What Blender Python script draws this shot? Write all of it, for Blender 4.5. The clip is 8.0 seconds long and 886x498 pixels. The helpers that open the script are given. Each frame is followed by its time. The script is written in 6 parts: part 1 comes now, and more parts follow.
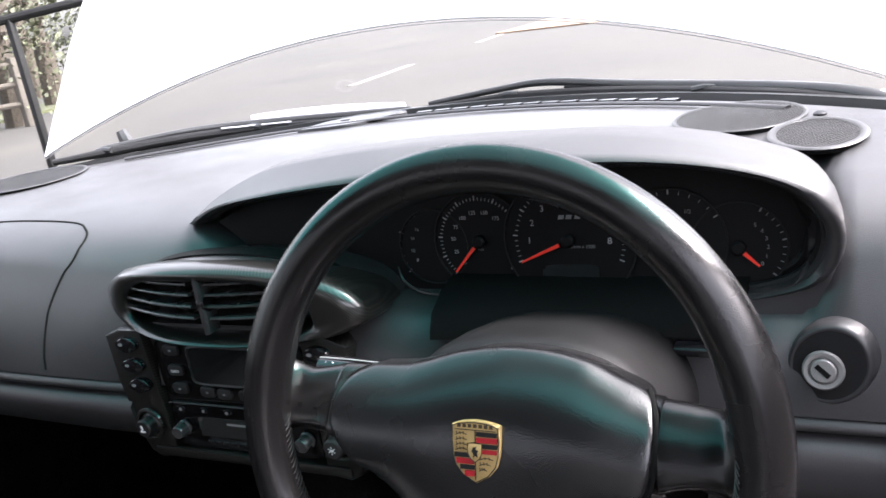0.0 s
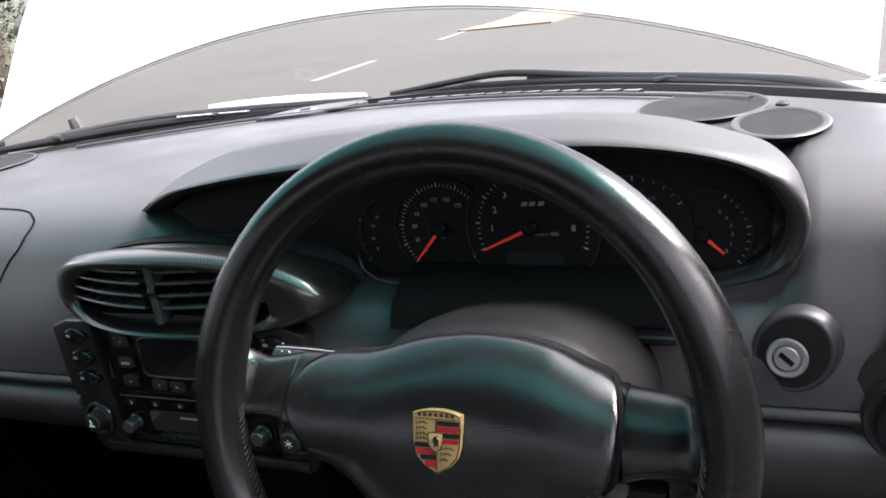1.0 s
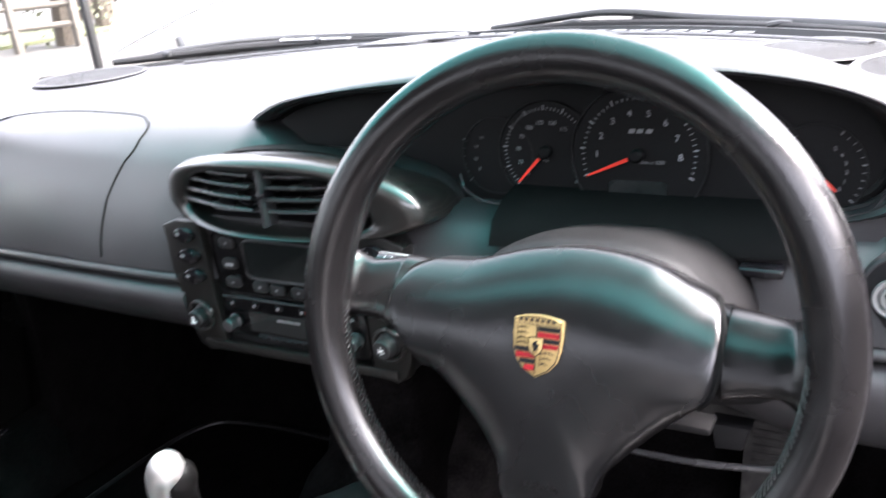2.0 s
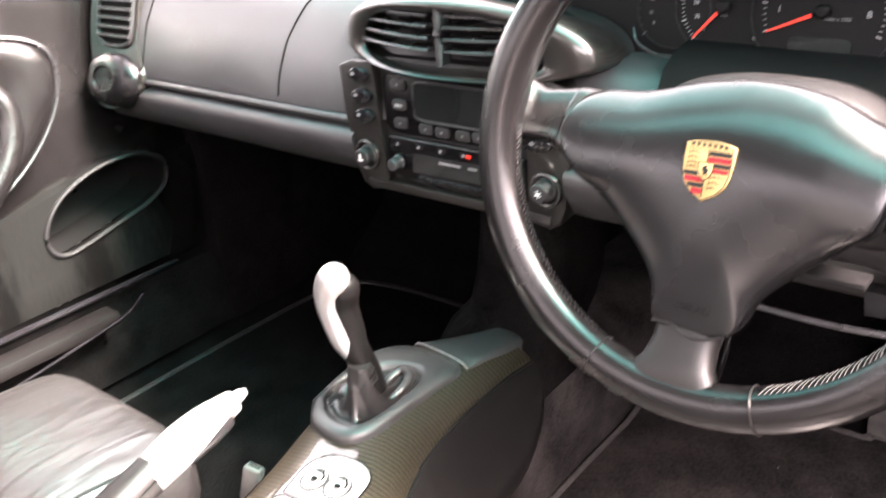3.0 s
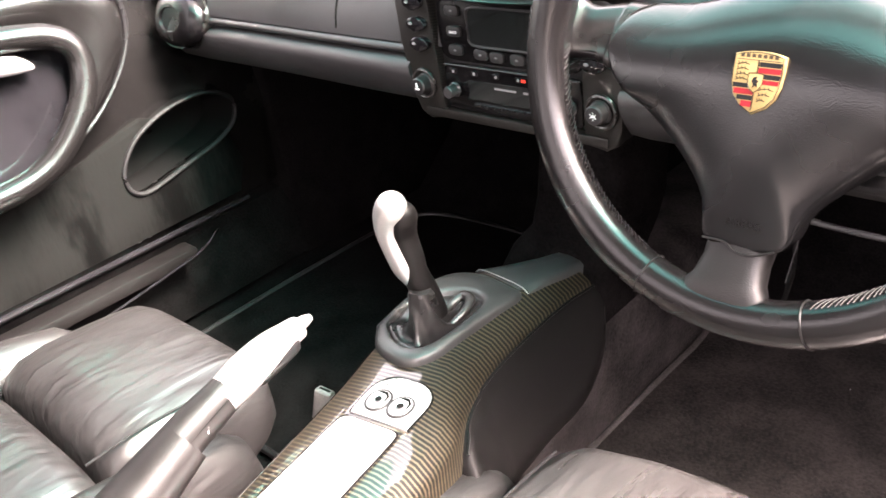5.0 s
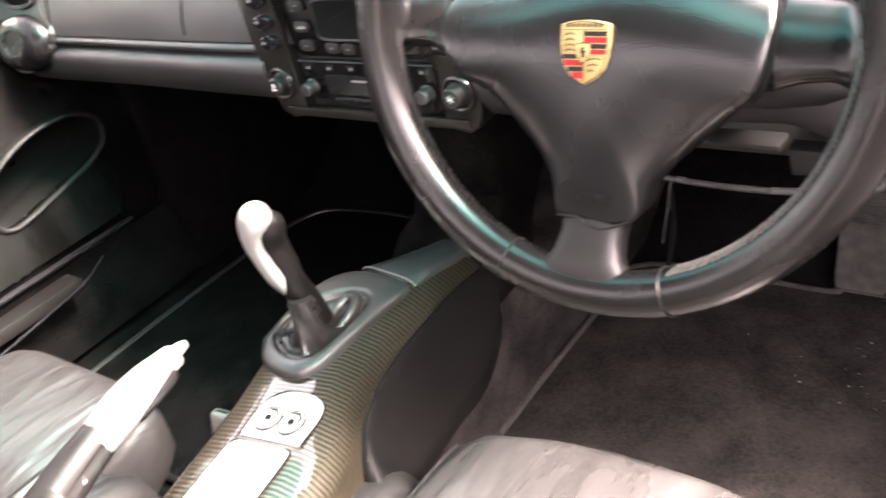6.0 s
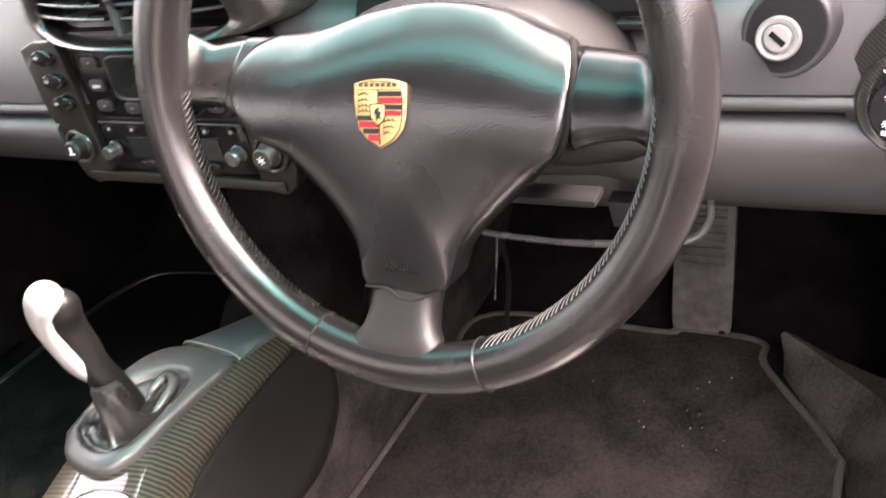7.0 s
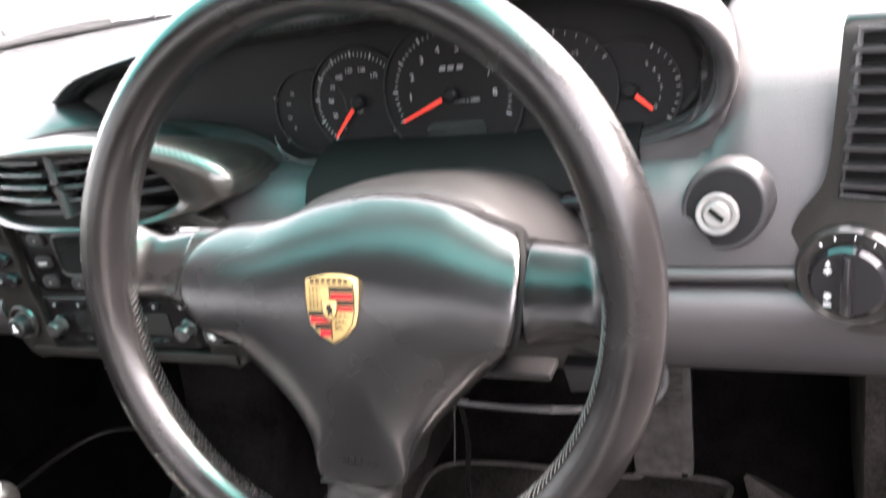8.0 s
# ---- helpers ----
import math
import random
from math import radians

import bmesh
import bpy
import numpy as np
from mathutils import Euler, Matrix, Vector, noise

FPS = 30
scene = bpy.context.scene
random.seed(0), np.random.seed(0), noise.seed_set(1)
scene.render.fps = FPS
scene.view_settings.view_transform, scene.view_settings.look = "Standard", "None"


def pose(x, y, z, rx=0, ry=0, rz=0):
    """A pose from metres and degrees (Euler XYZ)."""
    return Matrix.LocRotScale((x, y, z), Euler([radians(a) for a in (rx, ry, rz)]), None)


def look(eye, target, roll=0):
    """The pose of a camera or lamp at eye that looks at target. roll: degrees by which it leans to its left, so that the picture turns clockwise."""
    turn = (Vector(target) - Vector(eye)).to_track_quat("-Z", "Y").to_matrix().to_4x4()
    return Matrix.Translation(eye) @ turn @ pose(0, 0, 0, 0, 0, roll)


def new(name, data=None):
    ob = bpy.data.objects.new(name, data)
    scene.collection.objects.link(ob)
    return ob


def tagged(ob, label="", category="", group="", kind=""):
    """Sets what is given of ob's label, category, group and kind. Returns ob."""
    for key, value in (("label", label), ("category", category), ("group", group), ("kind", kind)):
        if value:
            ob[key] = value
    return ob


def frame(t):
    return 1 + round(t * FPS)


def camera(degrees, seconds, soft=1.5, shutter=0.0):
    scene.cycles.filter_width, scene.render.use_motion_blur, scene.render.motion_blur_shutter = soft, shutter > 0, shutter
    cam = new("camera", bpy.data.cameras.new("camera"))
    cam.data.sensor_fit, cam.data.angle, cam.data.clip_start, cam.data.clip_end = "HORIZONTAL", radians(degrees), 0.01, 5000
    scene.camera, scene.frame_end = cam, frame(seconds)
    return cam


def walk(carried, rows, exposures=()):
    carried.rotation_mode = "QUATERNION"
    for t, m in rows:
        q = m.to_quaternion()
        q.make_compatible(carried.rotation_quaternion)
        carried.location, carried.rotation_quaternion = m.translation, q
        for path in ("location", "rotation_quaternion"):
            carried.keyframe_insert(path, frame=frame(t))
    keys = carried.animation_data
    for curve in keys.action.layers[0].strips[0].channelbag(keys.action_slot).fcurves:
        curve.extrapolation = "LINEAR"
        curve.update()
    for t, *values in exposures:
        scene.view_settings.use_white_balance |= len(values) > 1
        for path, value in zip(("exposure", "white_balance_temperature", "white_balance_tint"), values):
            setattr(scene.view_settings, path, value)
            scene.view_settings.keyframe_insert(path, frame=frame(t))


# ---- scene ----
cam = camera(54.9, 8.0, shutter=0.5)
PATH = [
    (0, (0.571, -0.445, 1.125), (-0.309, 1.25, 0.533), -9.4),
    (0.5, (0.566, -0.443, 1.12), (-0.259, 1.284, 0.54), -8.5),
    (1, (0.564, -0.433, 1.111), (-0.235, 1.296, 0.501), -8.4),
    (2.5, (0.543, -0.499, 1.067), (-0.52, 1.014, 0.304), -4.6),
    (3, (0.548, -0.536, 1.039), (-0.611, 0.857, 0.192), -4.3),
    (3.5, (0.555, -0.551, 1.03), (-0.663, 0.748, 0.12), -4.6),
    (4, (0.565, -0.556, 1.031), (-0.689, 0.688, 0.093), -5.5),
    (5.5, (0.58, -0.508, 1.034), (-0.645, 0.725, 0.047), -11.1),
    (6, (0.597, -0.476, 1.025), (-0.531, 0.816, -0.003), -13.5),
    (6.5, (0.612, -0.431, 1.026), (-0.364, 0.972, -0.012), -12.5),
    (7, (0.606, -0.412, 1.01), (-0.271, 1.082, 0.01), -11.1),
    (7.5, (0.599, -0.398, 1.014), (-0.218, 1.18, 0.097), -11.0),
    (8, (0.604, -0.389, 1.047), (-0.187, 1.277, 0.274), -11.0),
]
walk(cam, [(t, look(eye, target, roll)) for t, eye, target, roll in PATH], [(0, 3.63, 6370, 20), (0.5, 3.33, 6470, 20), (1.2, 3.20, 6470, 20), (2.5, 5.60, 6350, 23), (3, 5.72, 7450, 31), (3.5, 5.55, 7500, 30), (5.5, 5.40, 7500, 30), (6.5, 5.55, 7500, 30), (7, 5.70, 7500, 31), (7.5, 5.97, 7500, 29), (8, 5.60, 7050, 23)])

# ---- world, sun, exposure ----
world = bpy.data.worlds.new("overcast_sky")
scene.world = world
world.use_nodes = True
wt = world.node_tree
sky = wt.nodes.new("ShaderNodeTexSky")
sky.sky_type = "NISHITA"
sky.sun_disc = False
sky.sun_elevation, sky.sun_rotation = radians(47), radians(70)
sky.air_density, sky.dust_density = 1.0, 5.0
grey = wt.nodes.new("ShaderNodeHueSaturation")
grey.inputs["Saturation"].default_value = 0.25
wt.links.new(sky.outputs[0], grey.inputs["Color"])
wt.links.new(grey.outputs[0], wt.nodes["Background"].inputs["Color"])
wt.nodes["Background"].inputs["Strength"].default_value = 0.14
sun = new("sun", bpy.data.lights.new("sun", "SUN"))
sun.data.energy, sun.data.angle, sun.data.color = 1.2, radians(20), (1.0, 0.96, 0.9)
sun.matrix_world = look((7, 2.5, 8), (0, 0, 0))

# ---- materials ----


def rgb(v):
    return (v, v, v, 1) if isinstance(v, (int, float)) else (*v, 1)


def material(name, base, rough=0.5, metal=0.0, vary=0.25, grain=300.0, bump=0.0, dist=0.0005, cells=False, coat=0.0, big=12.0, spec=0.5, sheen=0.0, stretch=None, turn=0.0, fine_part=1.0, spread=0.3):
    """A procedural surface: colour that varies at two scales, uneven gloss and a fine relief."""
    m = bpy.data.materials.new(name)
    m.use_nodes = True
    nt, p = m.node_tree, m.node_tree.nodes["Principled BSDF"]
    p.inputs["Metallic"].default_value = metal
    p.inputs["Coat Weight"].default_value = coat
    p.inputs["Coat Roughness"].default_value = 0.05
    p.inputs["Specular IOR Level"].default_value = spec
    p.inputs["Sheen Weight"].default_value = sheen
    co = nt.nodes.new("ShaderNodeTexCoord")
    out = co.outputs["Object"]
    if stretch:
        mp = nt.nodes.new("ShaderNodeMapping")
        mp.inputs["Scale"].default_value, mp.inputs["Rotation"].default_value = stretch, (0, 0, radians(turn))
        nt.links.new(out, mp.inputs["Vector"])
        out = mp.outputs[0]
    fine, wide = nt.nodes.new("ShaderNodeTexNoise"), nt.nodes.new("ShaderNodeTexNoise")
    fine.inputs["Scale"].default_value, wide.inputs["Scale"].default_value = grain, big
    fine.inputs["Detail"].default_value, wide.inputs["Detail"].default_value = 2, 4
    mix = nt.nodes.new("ShaderNodeMath")
    mix.operation = "MULTIPLY_ADD"
    mix.inputs[1].default_value = fine_part
    for n, s in ((fine, 0), (wide, 2)):
        nt.links.new(out, n.inputs["Vector"])
        nt.links.new(n.outputs["Fac"], mix.inputs[s])
    lo, hi = (tuple(c * k for c in rgb(base)[:3]) + (1,) for k in (1 - vary, 1 + vary))
    ramp = nt.nodes.new("ShaderNodeMapRange")
    ramp.inputs["From Min"].default_value, ramp.inputs["From Max"].default_value = 0.5 + 0.5 * fine_part - spread, 0.5 + 0.5 * fine_part + spread
    col = nt.nodes.new("ShaderNodeMix")
    col.data_type = "RGBA"
    col.inputs["A"].default_value, col.inputs["B"].default_value = lo, hi
    nt.links.new(mix.outputs[0], ramp.inputs["Value"])
    nt.links.new(ramp.outputs["Result"], col.inputs["Factor"])
    nt.links.new(col.outputs["Result"], p.inputs["Base Color"])
    rr = nt.nodes.new("ShaderNodeMapRange")
    rr.inputs["From Min"].default_value, rr.inputs["From Max"].default_value = 0.3, 0.7
    rr.inputs["To Min"].default_value, rr.inputs["To Max"].default_value = max(0.02, rough - 0.08), min(1, rough + 0.08)
    nt.links.new(wide.outputs["Fac"], rr.inputs["Value"])
    nt.links.new(rr.outputs["Result"], p.inputs["Roughness"])
    if bump:
        b = nt.nodes.new("ShaderNodeBump")
        b.inputs["Strength"].default_value, b.inputs["Distance"].default_value = bump, dist
        if cells:
            v = nt.nodes.new("ShaderNodeTexVoronoi")
            v.inputs["Scale"].default_value = grain
            nt.links.new(co.outputs["Object"], v.inputs["Vector"])
            nt.links.new(v.outputs["Distance"], b.inputs["Height"])
        else:
            nt.links.new(fine.outputs["Fac"], b.inputs["Height"])
        nt.links.new(b.outputs["Normal"], p.inputs["Normal"])
    return m


def weave(name, a, b, scale, coat=1.0, turn=45.0, metal=0.35, tip=12.0):
    """Twill cloth of carbon under clear lacquer: diagonal ribs crossed by a finer thread."""
    m = bpy.data.materials.new(name)
    m.use_nodes = True
    nt, p = m.node_tree, m.node_tree.nodes["Principled BSDF"]
    co, mp = nt.nodes.new("ShaderNodeTexCoord"), nt.nodes.new("ShaderNodeMapping")
    mp.inputs["Rotation"].default_value = (radians(8), radians(tip), radians(turn))
    nt.links.new(co.outputs["Object"], mp.inputs["Vector"])
    ribs, thread = nt.nodes.new("ShaderNodeTexWave"), nt.nodes.new("ShaderNodeTexWave")
    for n, s in ((ribs, scale), (thread, scale * 3.1)):
        n.inputs["Scale"].default_value = s
        n.inputs["Distortion"].default_value = 0.4
        n.inputs["Detail Scale"].default_value = 6
        nt.links.new(mp.outputs[0], n.inputs["Vector"])
    thread.bands_direction = "Y"
    mul = nt.nodes.new("ShaderNodeMath")
    mul.operation = "MULTIPLY_ADD"
    mul.inputs[1].default_value = 0.18
    nt.links.new(thread.outputs["Fac"], mul.inputs[0])
    nt.links.new(ribs.outputs["Fac"], mul.inputs[2])
    ramp = nt.nodes.new("ShaderNodeMapRange")
    ramp.inputs["From Min"].default_value, ramp.inputs["From Max"].default_value = 0.45, 1.0
    nt.links.new(mul.outputs[0], ramp.inputs["Value"])
    col = nt.nodes.new("ShaderNodeMix")
    col.data_type = "RGBA"
    col.inputs["A"].default_value, col.inputs["B"].default_value = rgb(a), rgb(b)
    nt.links.new(ramp.outputs["Result"], col.inputs["Factor"])
    nt.links.new(col.outputs["Result"], p.inputs["Base Color"])
    p.inputs["Roughness"].default_value = 0.38
    p.inputs["Metallic"].default_value = metal
    p.inputs["Coat Weight"].default_value = coat
    p.inputs["Specular IOR Level"].default_value = 0.3
    p.inputs["Coat Roughness"].default_value = 0.04
    return m


def clear_glass(name, tint, rough=0.0):
    """Thin glass: lets light straight through, tinted, with a faint mirror on its face."""
    m = bpy.data.materials.new(name)
    m.use_nodes = True
    nt = m.node_tree
    nt.nodes.remove(nt.nodes["Principled BSDF"])
    t, g, mx = (nt.nodes.new(k) for k in ("ShaderNodeBsdfTransparent", "ShaderNodeBsdfGlossy", "ShaderNodeMixShader"))
    t.inputs["Color"].default_value = rgb(tint)
    g.inputs["Roughness"].default_value = rough
    mx.inputs[0].default_value = 0.03
    nt.links.new(t.outputs[0], mx.inputs[1])
    nt.links.new(g.outputs[0], mx.inputs[2])
    nt.links.new(mx.outputs[0], nt.nodes["Material Output"].inputs["Surface"])
    return m


LEATHER = material("black_leather", (0.0056, 0.0056, 0.0060), 0.26, grain=800, bump=0.22, dist=0.0004, cells=True, big=9)
WHEEL_LEATHER = material("smooth_wheel_leather", (0.0050, 0.0046, 0.0048), 0.23, grain=1000, bump=0.28, dist=0.0003, cells=True, big=20, spec=0.40)
SPOKE_LEATHER = material("matt_spoke_leather", (0.0048, 0.0045, 0.0046), 0.25, grain=900, bump=0.22, dist=0.0003, cells=True, big=20, spec=0.34)
DASH_SKIN = material("grained_dash_skin", (0.025, 0.025, 0.0263), 0.38, grain=1300, bump=0.3, dist=0.0003, cells=True, big=7)
SEAT_LEATHER = material("creased_seat_leather", (0.0120, 0.0117, 0.0117), 0.46, grain=70, bump=0.22, dist=0.004, spec=0.65, big=14, stretch=(1.0, 0.10, 0.5), turn=-6)


def crease(m, scale, strength):
    """Soft wrinkles and a few thin creases, long fore and aft, pressed into a leather."""
    nt = m.node_tree
    p = nt.nodes["Principled BSDF"]
    last = p.inputs["Normal"].links[0].from_socket
    co = nt.nodes.new("ShaderNodeTexCoord")
    for kind, size, depth in (("FBM", scale * 0.7, 0.006), ("RIDGED_MULTIFRACTAL", scale * 0.8, 0.006)):
        mp, v, b = (nt.nodes.new(k) for k in ("ShaderNodeMapping", "ShaderNodeTexNoise", "ShaderNodeBump"))
        mp.inputs["Scale"].default_value, mp.inputs["Rotation"].default_value = (1.0, 0.20, 0.6), (0, 0, radians(-16))
        v.noise_type = kind
        v.inputs["Scale"].default_value, v.inputs["Detail"].default_value = size, 3
        v.inputs["Distortion"].default_value = 0.5
        b.inputs["Strength"].default_value, b.inputs["Distance"].default_value = strength, depth
        b.invert = kind != "FBM"
        nt.links.new(co.outputs["Object"], mp.inputs["Vector"])
        nt.links.new(mp.outputs[0], v.inputs["Vector"])
        nt.links.new(v.outputs["Fac"], b.inputs["Height"])
        nt.links.new(last, b.inputs["Normal"])
        last = b.outputs["Normal"]
    nt.links.new(last, p.inputs["Normal"])


crease(SEAT_LEATHER, 58, 0.6)
LEVER_LEATHER = material("worn_lever_leather", (0.0062, 0.0056, 0.0056), 0.48, grain=900, bump=0.3, dist=0.0003, cells=True, big=20, spec=0.3)
# black seat leather coloured paler in place of the glare on the driver's cushion
LIT_SEAT_LEATHER = material("lit_seat_leather", (0.035, 0.0343, 0.034), 0.28, grain=70, bump=0.2, dist=0.004, spec=0.8, big=14, stretch=(1.0, 0.10, 0.5), turn=-40)
crease(LIT_SEAT_LEATHER, 48, 0.7)
GRIP_LEATHER = material("dark_grip_leather", (0.0032, 0.0030, 0.0030), 0.45, grain=900, bump=0.25, dist=0.0003, cells=True, big=20, spec=0.18)
DOOR_LEATHER = material("polished_door_leather", (0.0035, 0.0035, 0.0035), 0.23, grain=900, bump=0.15, dist=0.0003, cells=True, big=8)
GREY_LEATHER = material("graphite_leather", (0.0285, 0.0278, 0.029), 0.5, grain=1100, bump=0.3, dist=0.0003, cells=True, big=8)
COLUMN_SKIN = material("grained_column_cover", (0.0050, 0.0049, 0.0051), 0.52, spec=0.16, grain=1100, bump=0.3, dist=0.0003, cells=True, big=14)
TRIM_SATIN = material("satin_dark_trim", (0.018, 0.0175, 0.018), 0.46, grain=700, bump=0.1)
PLASTIC = material("matt_black_plastic", (0.007, 0.007, 0.0075), 0.45, grain=700, bump=0.15)
RADIO_BLACK = material("satin_radio_black", (0.0024, 0.0024, 0.0027), 0.22, grain=600, bump=0.06, spec=0.26)
GLOSS_BLACK = material("gloss_black_plastic", (0.006, 0.006, 0.007), 0.12, grain=400)
DIAL_BLACK = material("dial_black", (0.003, 0.003, 0.0034), 0.5, grain=500, spec=0.15)
APRON_BLACK = material("grained_apron_black", (0.0048, 0.0048, 0.0049), 0.8, grain=900, bump=0.2, spec=0.04)
VENT_GREY = material("vent_grey_plastic", (0.03, 0.03, 0.031), 0.24, grain=700, bump=0.1)
RUBBER = material("rubber", (0.006, 0.006, 0.0065), 0.6, grain=500, bump=0.3, spec=0.25)
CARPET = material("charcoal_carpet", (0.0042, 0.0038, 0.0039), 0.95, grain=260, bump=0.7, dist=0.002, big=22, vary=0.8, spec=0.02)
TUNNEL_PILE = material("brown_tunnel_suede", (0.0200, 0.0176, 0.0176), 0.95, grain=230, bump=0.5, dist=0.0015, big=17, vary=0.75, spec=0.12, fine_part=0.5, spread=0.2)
SUEDE = material("brushed_suede", (0.0027, 0.0027, 0.0026), 0.9, grain=160, bump=0.5, dist=0.001, big=13, vary=0.9, spec=0.07, fine_part=0.3, spread=0.07, stretch=(1.0, 1.0, 0.25))
CARBON = weave("lacquered_carbon_twill", (0.002, 0.002, 0.002), (0.056, 0.046, 0.030), 58, turn=78.0)
PAD_LEATHER = material("smooth_pad_leather", (0.0050, 0.0047, 0.0047), 0.5, grain=1000, bump=0.25, dist=0.0003, cells=True, big=10, spec=0.10)
BOOT_LEATHER = material("soft_boot_leather", (0.012, 0.0118, 0.012), 0.34, grain=1000, bump=0.25, dist=0.0003, cells=True, big=25)
COLLAR_LEATHER = material("smooth_collar_leather", (0.022, 0.022, 0.0225), 0.38, grain=1200, bump=0.2, dist=0.0003, cells=True, big=15)
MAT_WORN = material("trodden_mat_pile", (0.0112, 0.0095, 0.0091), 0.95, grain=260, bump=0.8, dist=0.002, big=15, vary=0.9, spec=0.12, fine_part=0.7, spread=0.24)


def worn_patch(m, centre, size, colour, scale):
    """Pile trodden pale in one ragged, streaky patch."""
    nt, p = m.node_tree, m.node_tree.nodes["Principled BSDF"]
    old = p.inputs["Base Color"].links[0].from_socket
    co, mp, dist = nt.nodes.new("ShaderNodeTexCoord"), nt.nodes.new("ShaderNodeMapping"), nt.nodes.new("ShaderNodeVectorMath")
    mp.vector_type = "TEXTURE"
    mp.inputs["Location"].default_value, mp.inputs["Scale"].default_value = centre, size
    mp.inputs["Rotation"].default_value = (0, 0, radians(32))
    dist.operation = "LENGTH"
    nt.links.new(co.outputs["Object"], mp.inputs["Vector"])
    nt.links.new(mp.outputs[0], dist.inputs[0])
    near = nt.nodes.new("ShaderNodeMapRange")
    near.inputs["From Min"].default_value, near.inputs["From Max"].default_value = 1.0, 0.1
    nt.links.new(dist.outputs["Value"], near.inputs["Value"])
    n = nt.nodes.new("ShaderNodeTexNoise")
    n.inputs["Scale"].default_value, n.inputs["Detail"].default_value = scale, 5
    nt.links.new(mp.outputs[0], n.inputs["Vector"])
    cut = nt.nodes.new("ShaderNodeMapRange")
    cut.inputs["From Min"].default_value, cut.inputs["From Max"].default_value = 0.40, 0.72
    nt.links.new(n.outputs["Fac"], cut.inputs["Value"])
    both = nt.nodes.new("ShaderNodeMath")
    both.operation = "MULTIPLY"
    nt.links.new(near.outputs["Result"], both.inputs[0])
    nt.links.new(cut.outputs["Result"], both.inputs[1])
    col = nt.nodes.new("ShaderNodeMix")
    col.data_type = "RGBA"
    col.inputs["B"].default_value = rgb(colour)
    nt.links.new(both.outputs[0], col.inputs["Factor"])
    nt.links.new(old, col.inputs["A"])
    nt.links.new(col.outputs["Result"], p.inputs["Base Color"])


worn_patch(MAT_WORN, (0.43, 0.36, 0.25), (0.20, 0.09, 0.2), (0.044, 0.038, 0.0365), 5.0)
# carpet base colour raised to stand in for daylight from the open door
DAYLIT_SILL_PILE = material("daylit_brown_sill_pile", (0.030, 0.0265, 0.0250), 0.95, grain=240, bump=0.8, dist=0.002, big=16, vary=0.7, spec=0.12, fine_part=0.6, spread=0.25)
BINDING = material("grey_binding_cord", (0.032, 0.029, 0.028), 0.85, grain=300, bump=0.7, dist=0.0015, big=40, vary=0.4, spec=0.2)
CARBON_VENT = weave("fine_carbon_twill", (0.0035, 0.0035, 0.0035), (0.018, 0.017, 0.015), 150, coat=0.6, metal=0.15, turn=0.0, tip=45.0)
CARBON_DARK = weave("dark_carbon_twill", (0.004, 0.004, 0.004), (0.024, 0.023, 0.021), 130, coat=0.6, metal=0.1, turn=0.0, tip=45.0)
CARBON_PANEL = weave("satin_carbon_twill", (0.003, 0.003, 0.003), (0.020, 0.019, 0.017), 140, coat=0.25, metal=0.1, turn=0.0, tip=45.0)
ALU = material("brushed_aluminium", (0.60, 0.59, 0.58), 0.34, 0.85, vary=0.06, grain=500)
LOCK_GREY = material("brushed_lock_metal", (0.22, 0.215, 0.21), 0.45, 0.5, vary=0.08, grain=700)
SATIN = material("satin_silver_paint", (0.42, 0.42, 0.425), 0.3, 0.6, vary=0.05, grain=500)
CHROME = material("chrome", (0.85, 0.85, 0.86), 0.1, 1.0, vary=0.03)
STITCH = material("grey_thread", (0.062, 0.060, 0.058), 0.8, grain=900)
SEAM = material("seam_black", (0.003, 0.003, 0.003), 0.8, spec=0.1)
PRINT = material("white_print", (0.75, 0.75, 0.75), 0.6, vary=0.05)
DIAL_PRINT = material("dial_print", (0.27, 0.27, 0.28), 0.6, vary=0.05)
PRINT_DIM = material("grey_print", (0.17, 0.17, 0.175), 0.6, vary=0.05)
NEEDLE = material("red_needle", (0.85, 0.04, 0.02), 0.4, vary=0.05)
GOLD = material("gold_enamel", (0.46, 0.33, 0.14), 0.34, 0.6, vary=0.1, grain=900, bump=0.3)
RED = material("red_enamel", (0.22, 0.007, 0.011), 0.4, spec=0.25, vary=0.1)
ANTIQUE = material("antique_gold_line", (0.035, 0.022, 0.008), 0.4, 0.3)
BLACK_ENAMEL = material("black_enamel", (0.006, 0.006, 0.006), 0.45, spec=0.2)
GLASS = clear_glass("windscreen_glass", (0.86, 0.89, 0.875))
# rear and side tints go deeper than real glass, to cut incoming light
DIM_REAR_GLASS = clear_glass("dimming_rear_glass", (0.33, 0.34, 0.33))
DIM_SIDE_GLASS = clear_glass("dimming_side_glass", (0.38, 0.41, 0.395))
TINT = clear_glass("green_shade_band", (0.095, 0.48, 0.425))
SCREEN = material("display_glass", (0.01, 0.012, 0.012), 0.08)
WHITE_PAINT = material("white_car_paint", (0.64, 0.64, 0.655), 0.35, grain=9, bump=0.35, dist=0.02, vary=0.12, coat=0.6, big=5)
HEADLINER = material("dark_headliner_cloth", (0.012, 0.012, 0.012), 0.95, grain=600, bump=0.4)
ASPHALT = material("weathered_asphalt", (0.0235, 0.0214, 0.0180), 0.85, grain=60, bump=0.6, dist=0.01, big=0.5, vary=0.4, fine_part=0.4, spread=0.2)
PAVE = material("sandy_pavement", (0.15, 0.105, 0.07), 0.85, grain=40, bump=0.4, dist=0.01, big=0.8)
LINE = material("worn_road_paint", (0.12, 0.115, 0.105), 0.8, grain=30, vary=0.3)
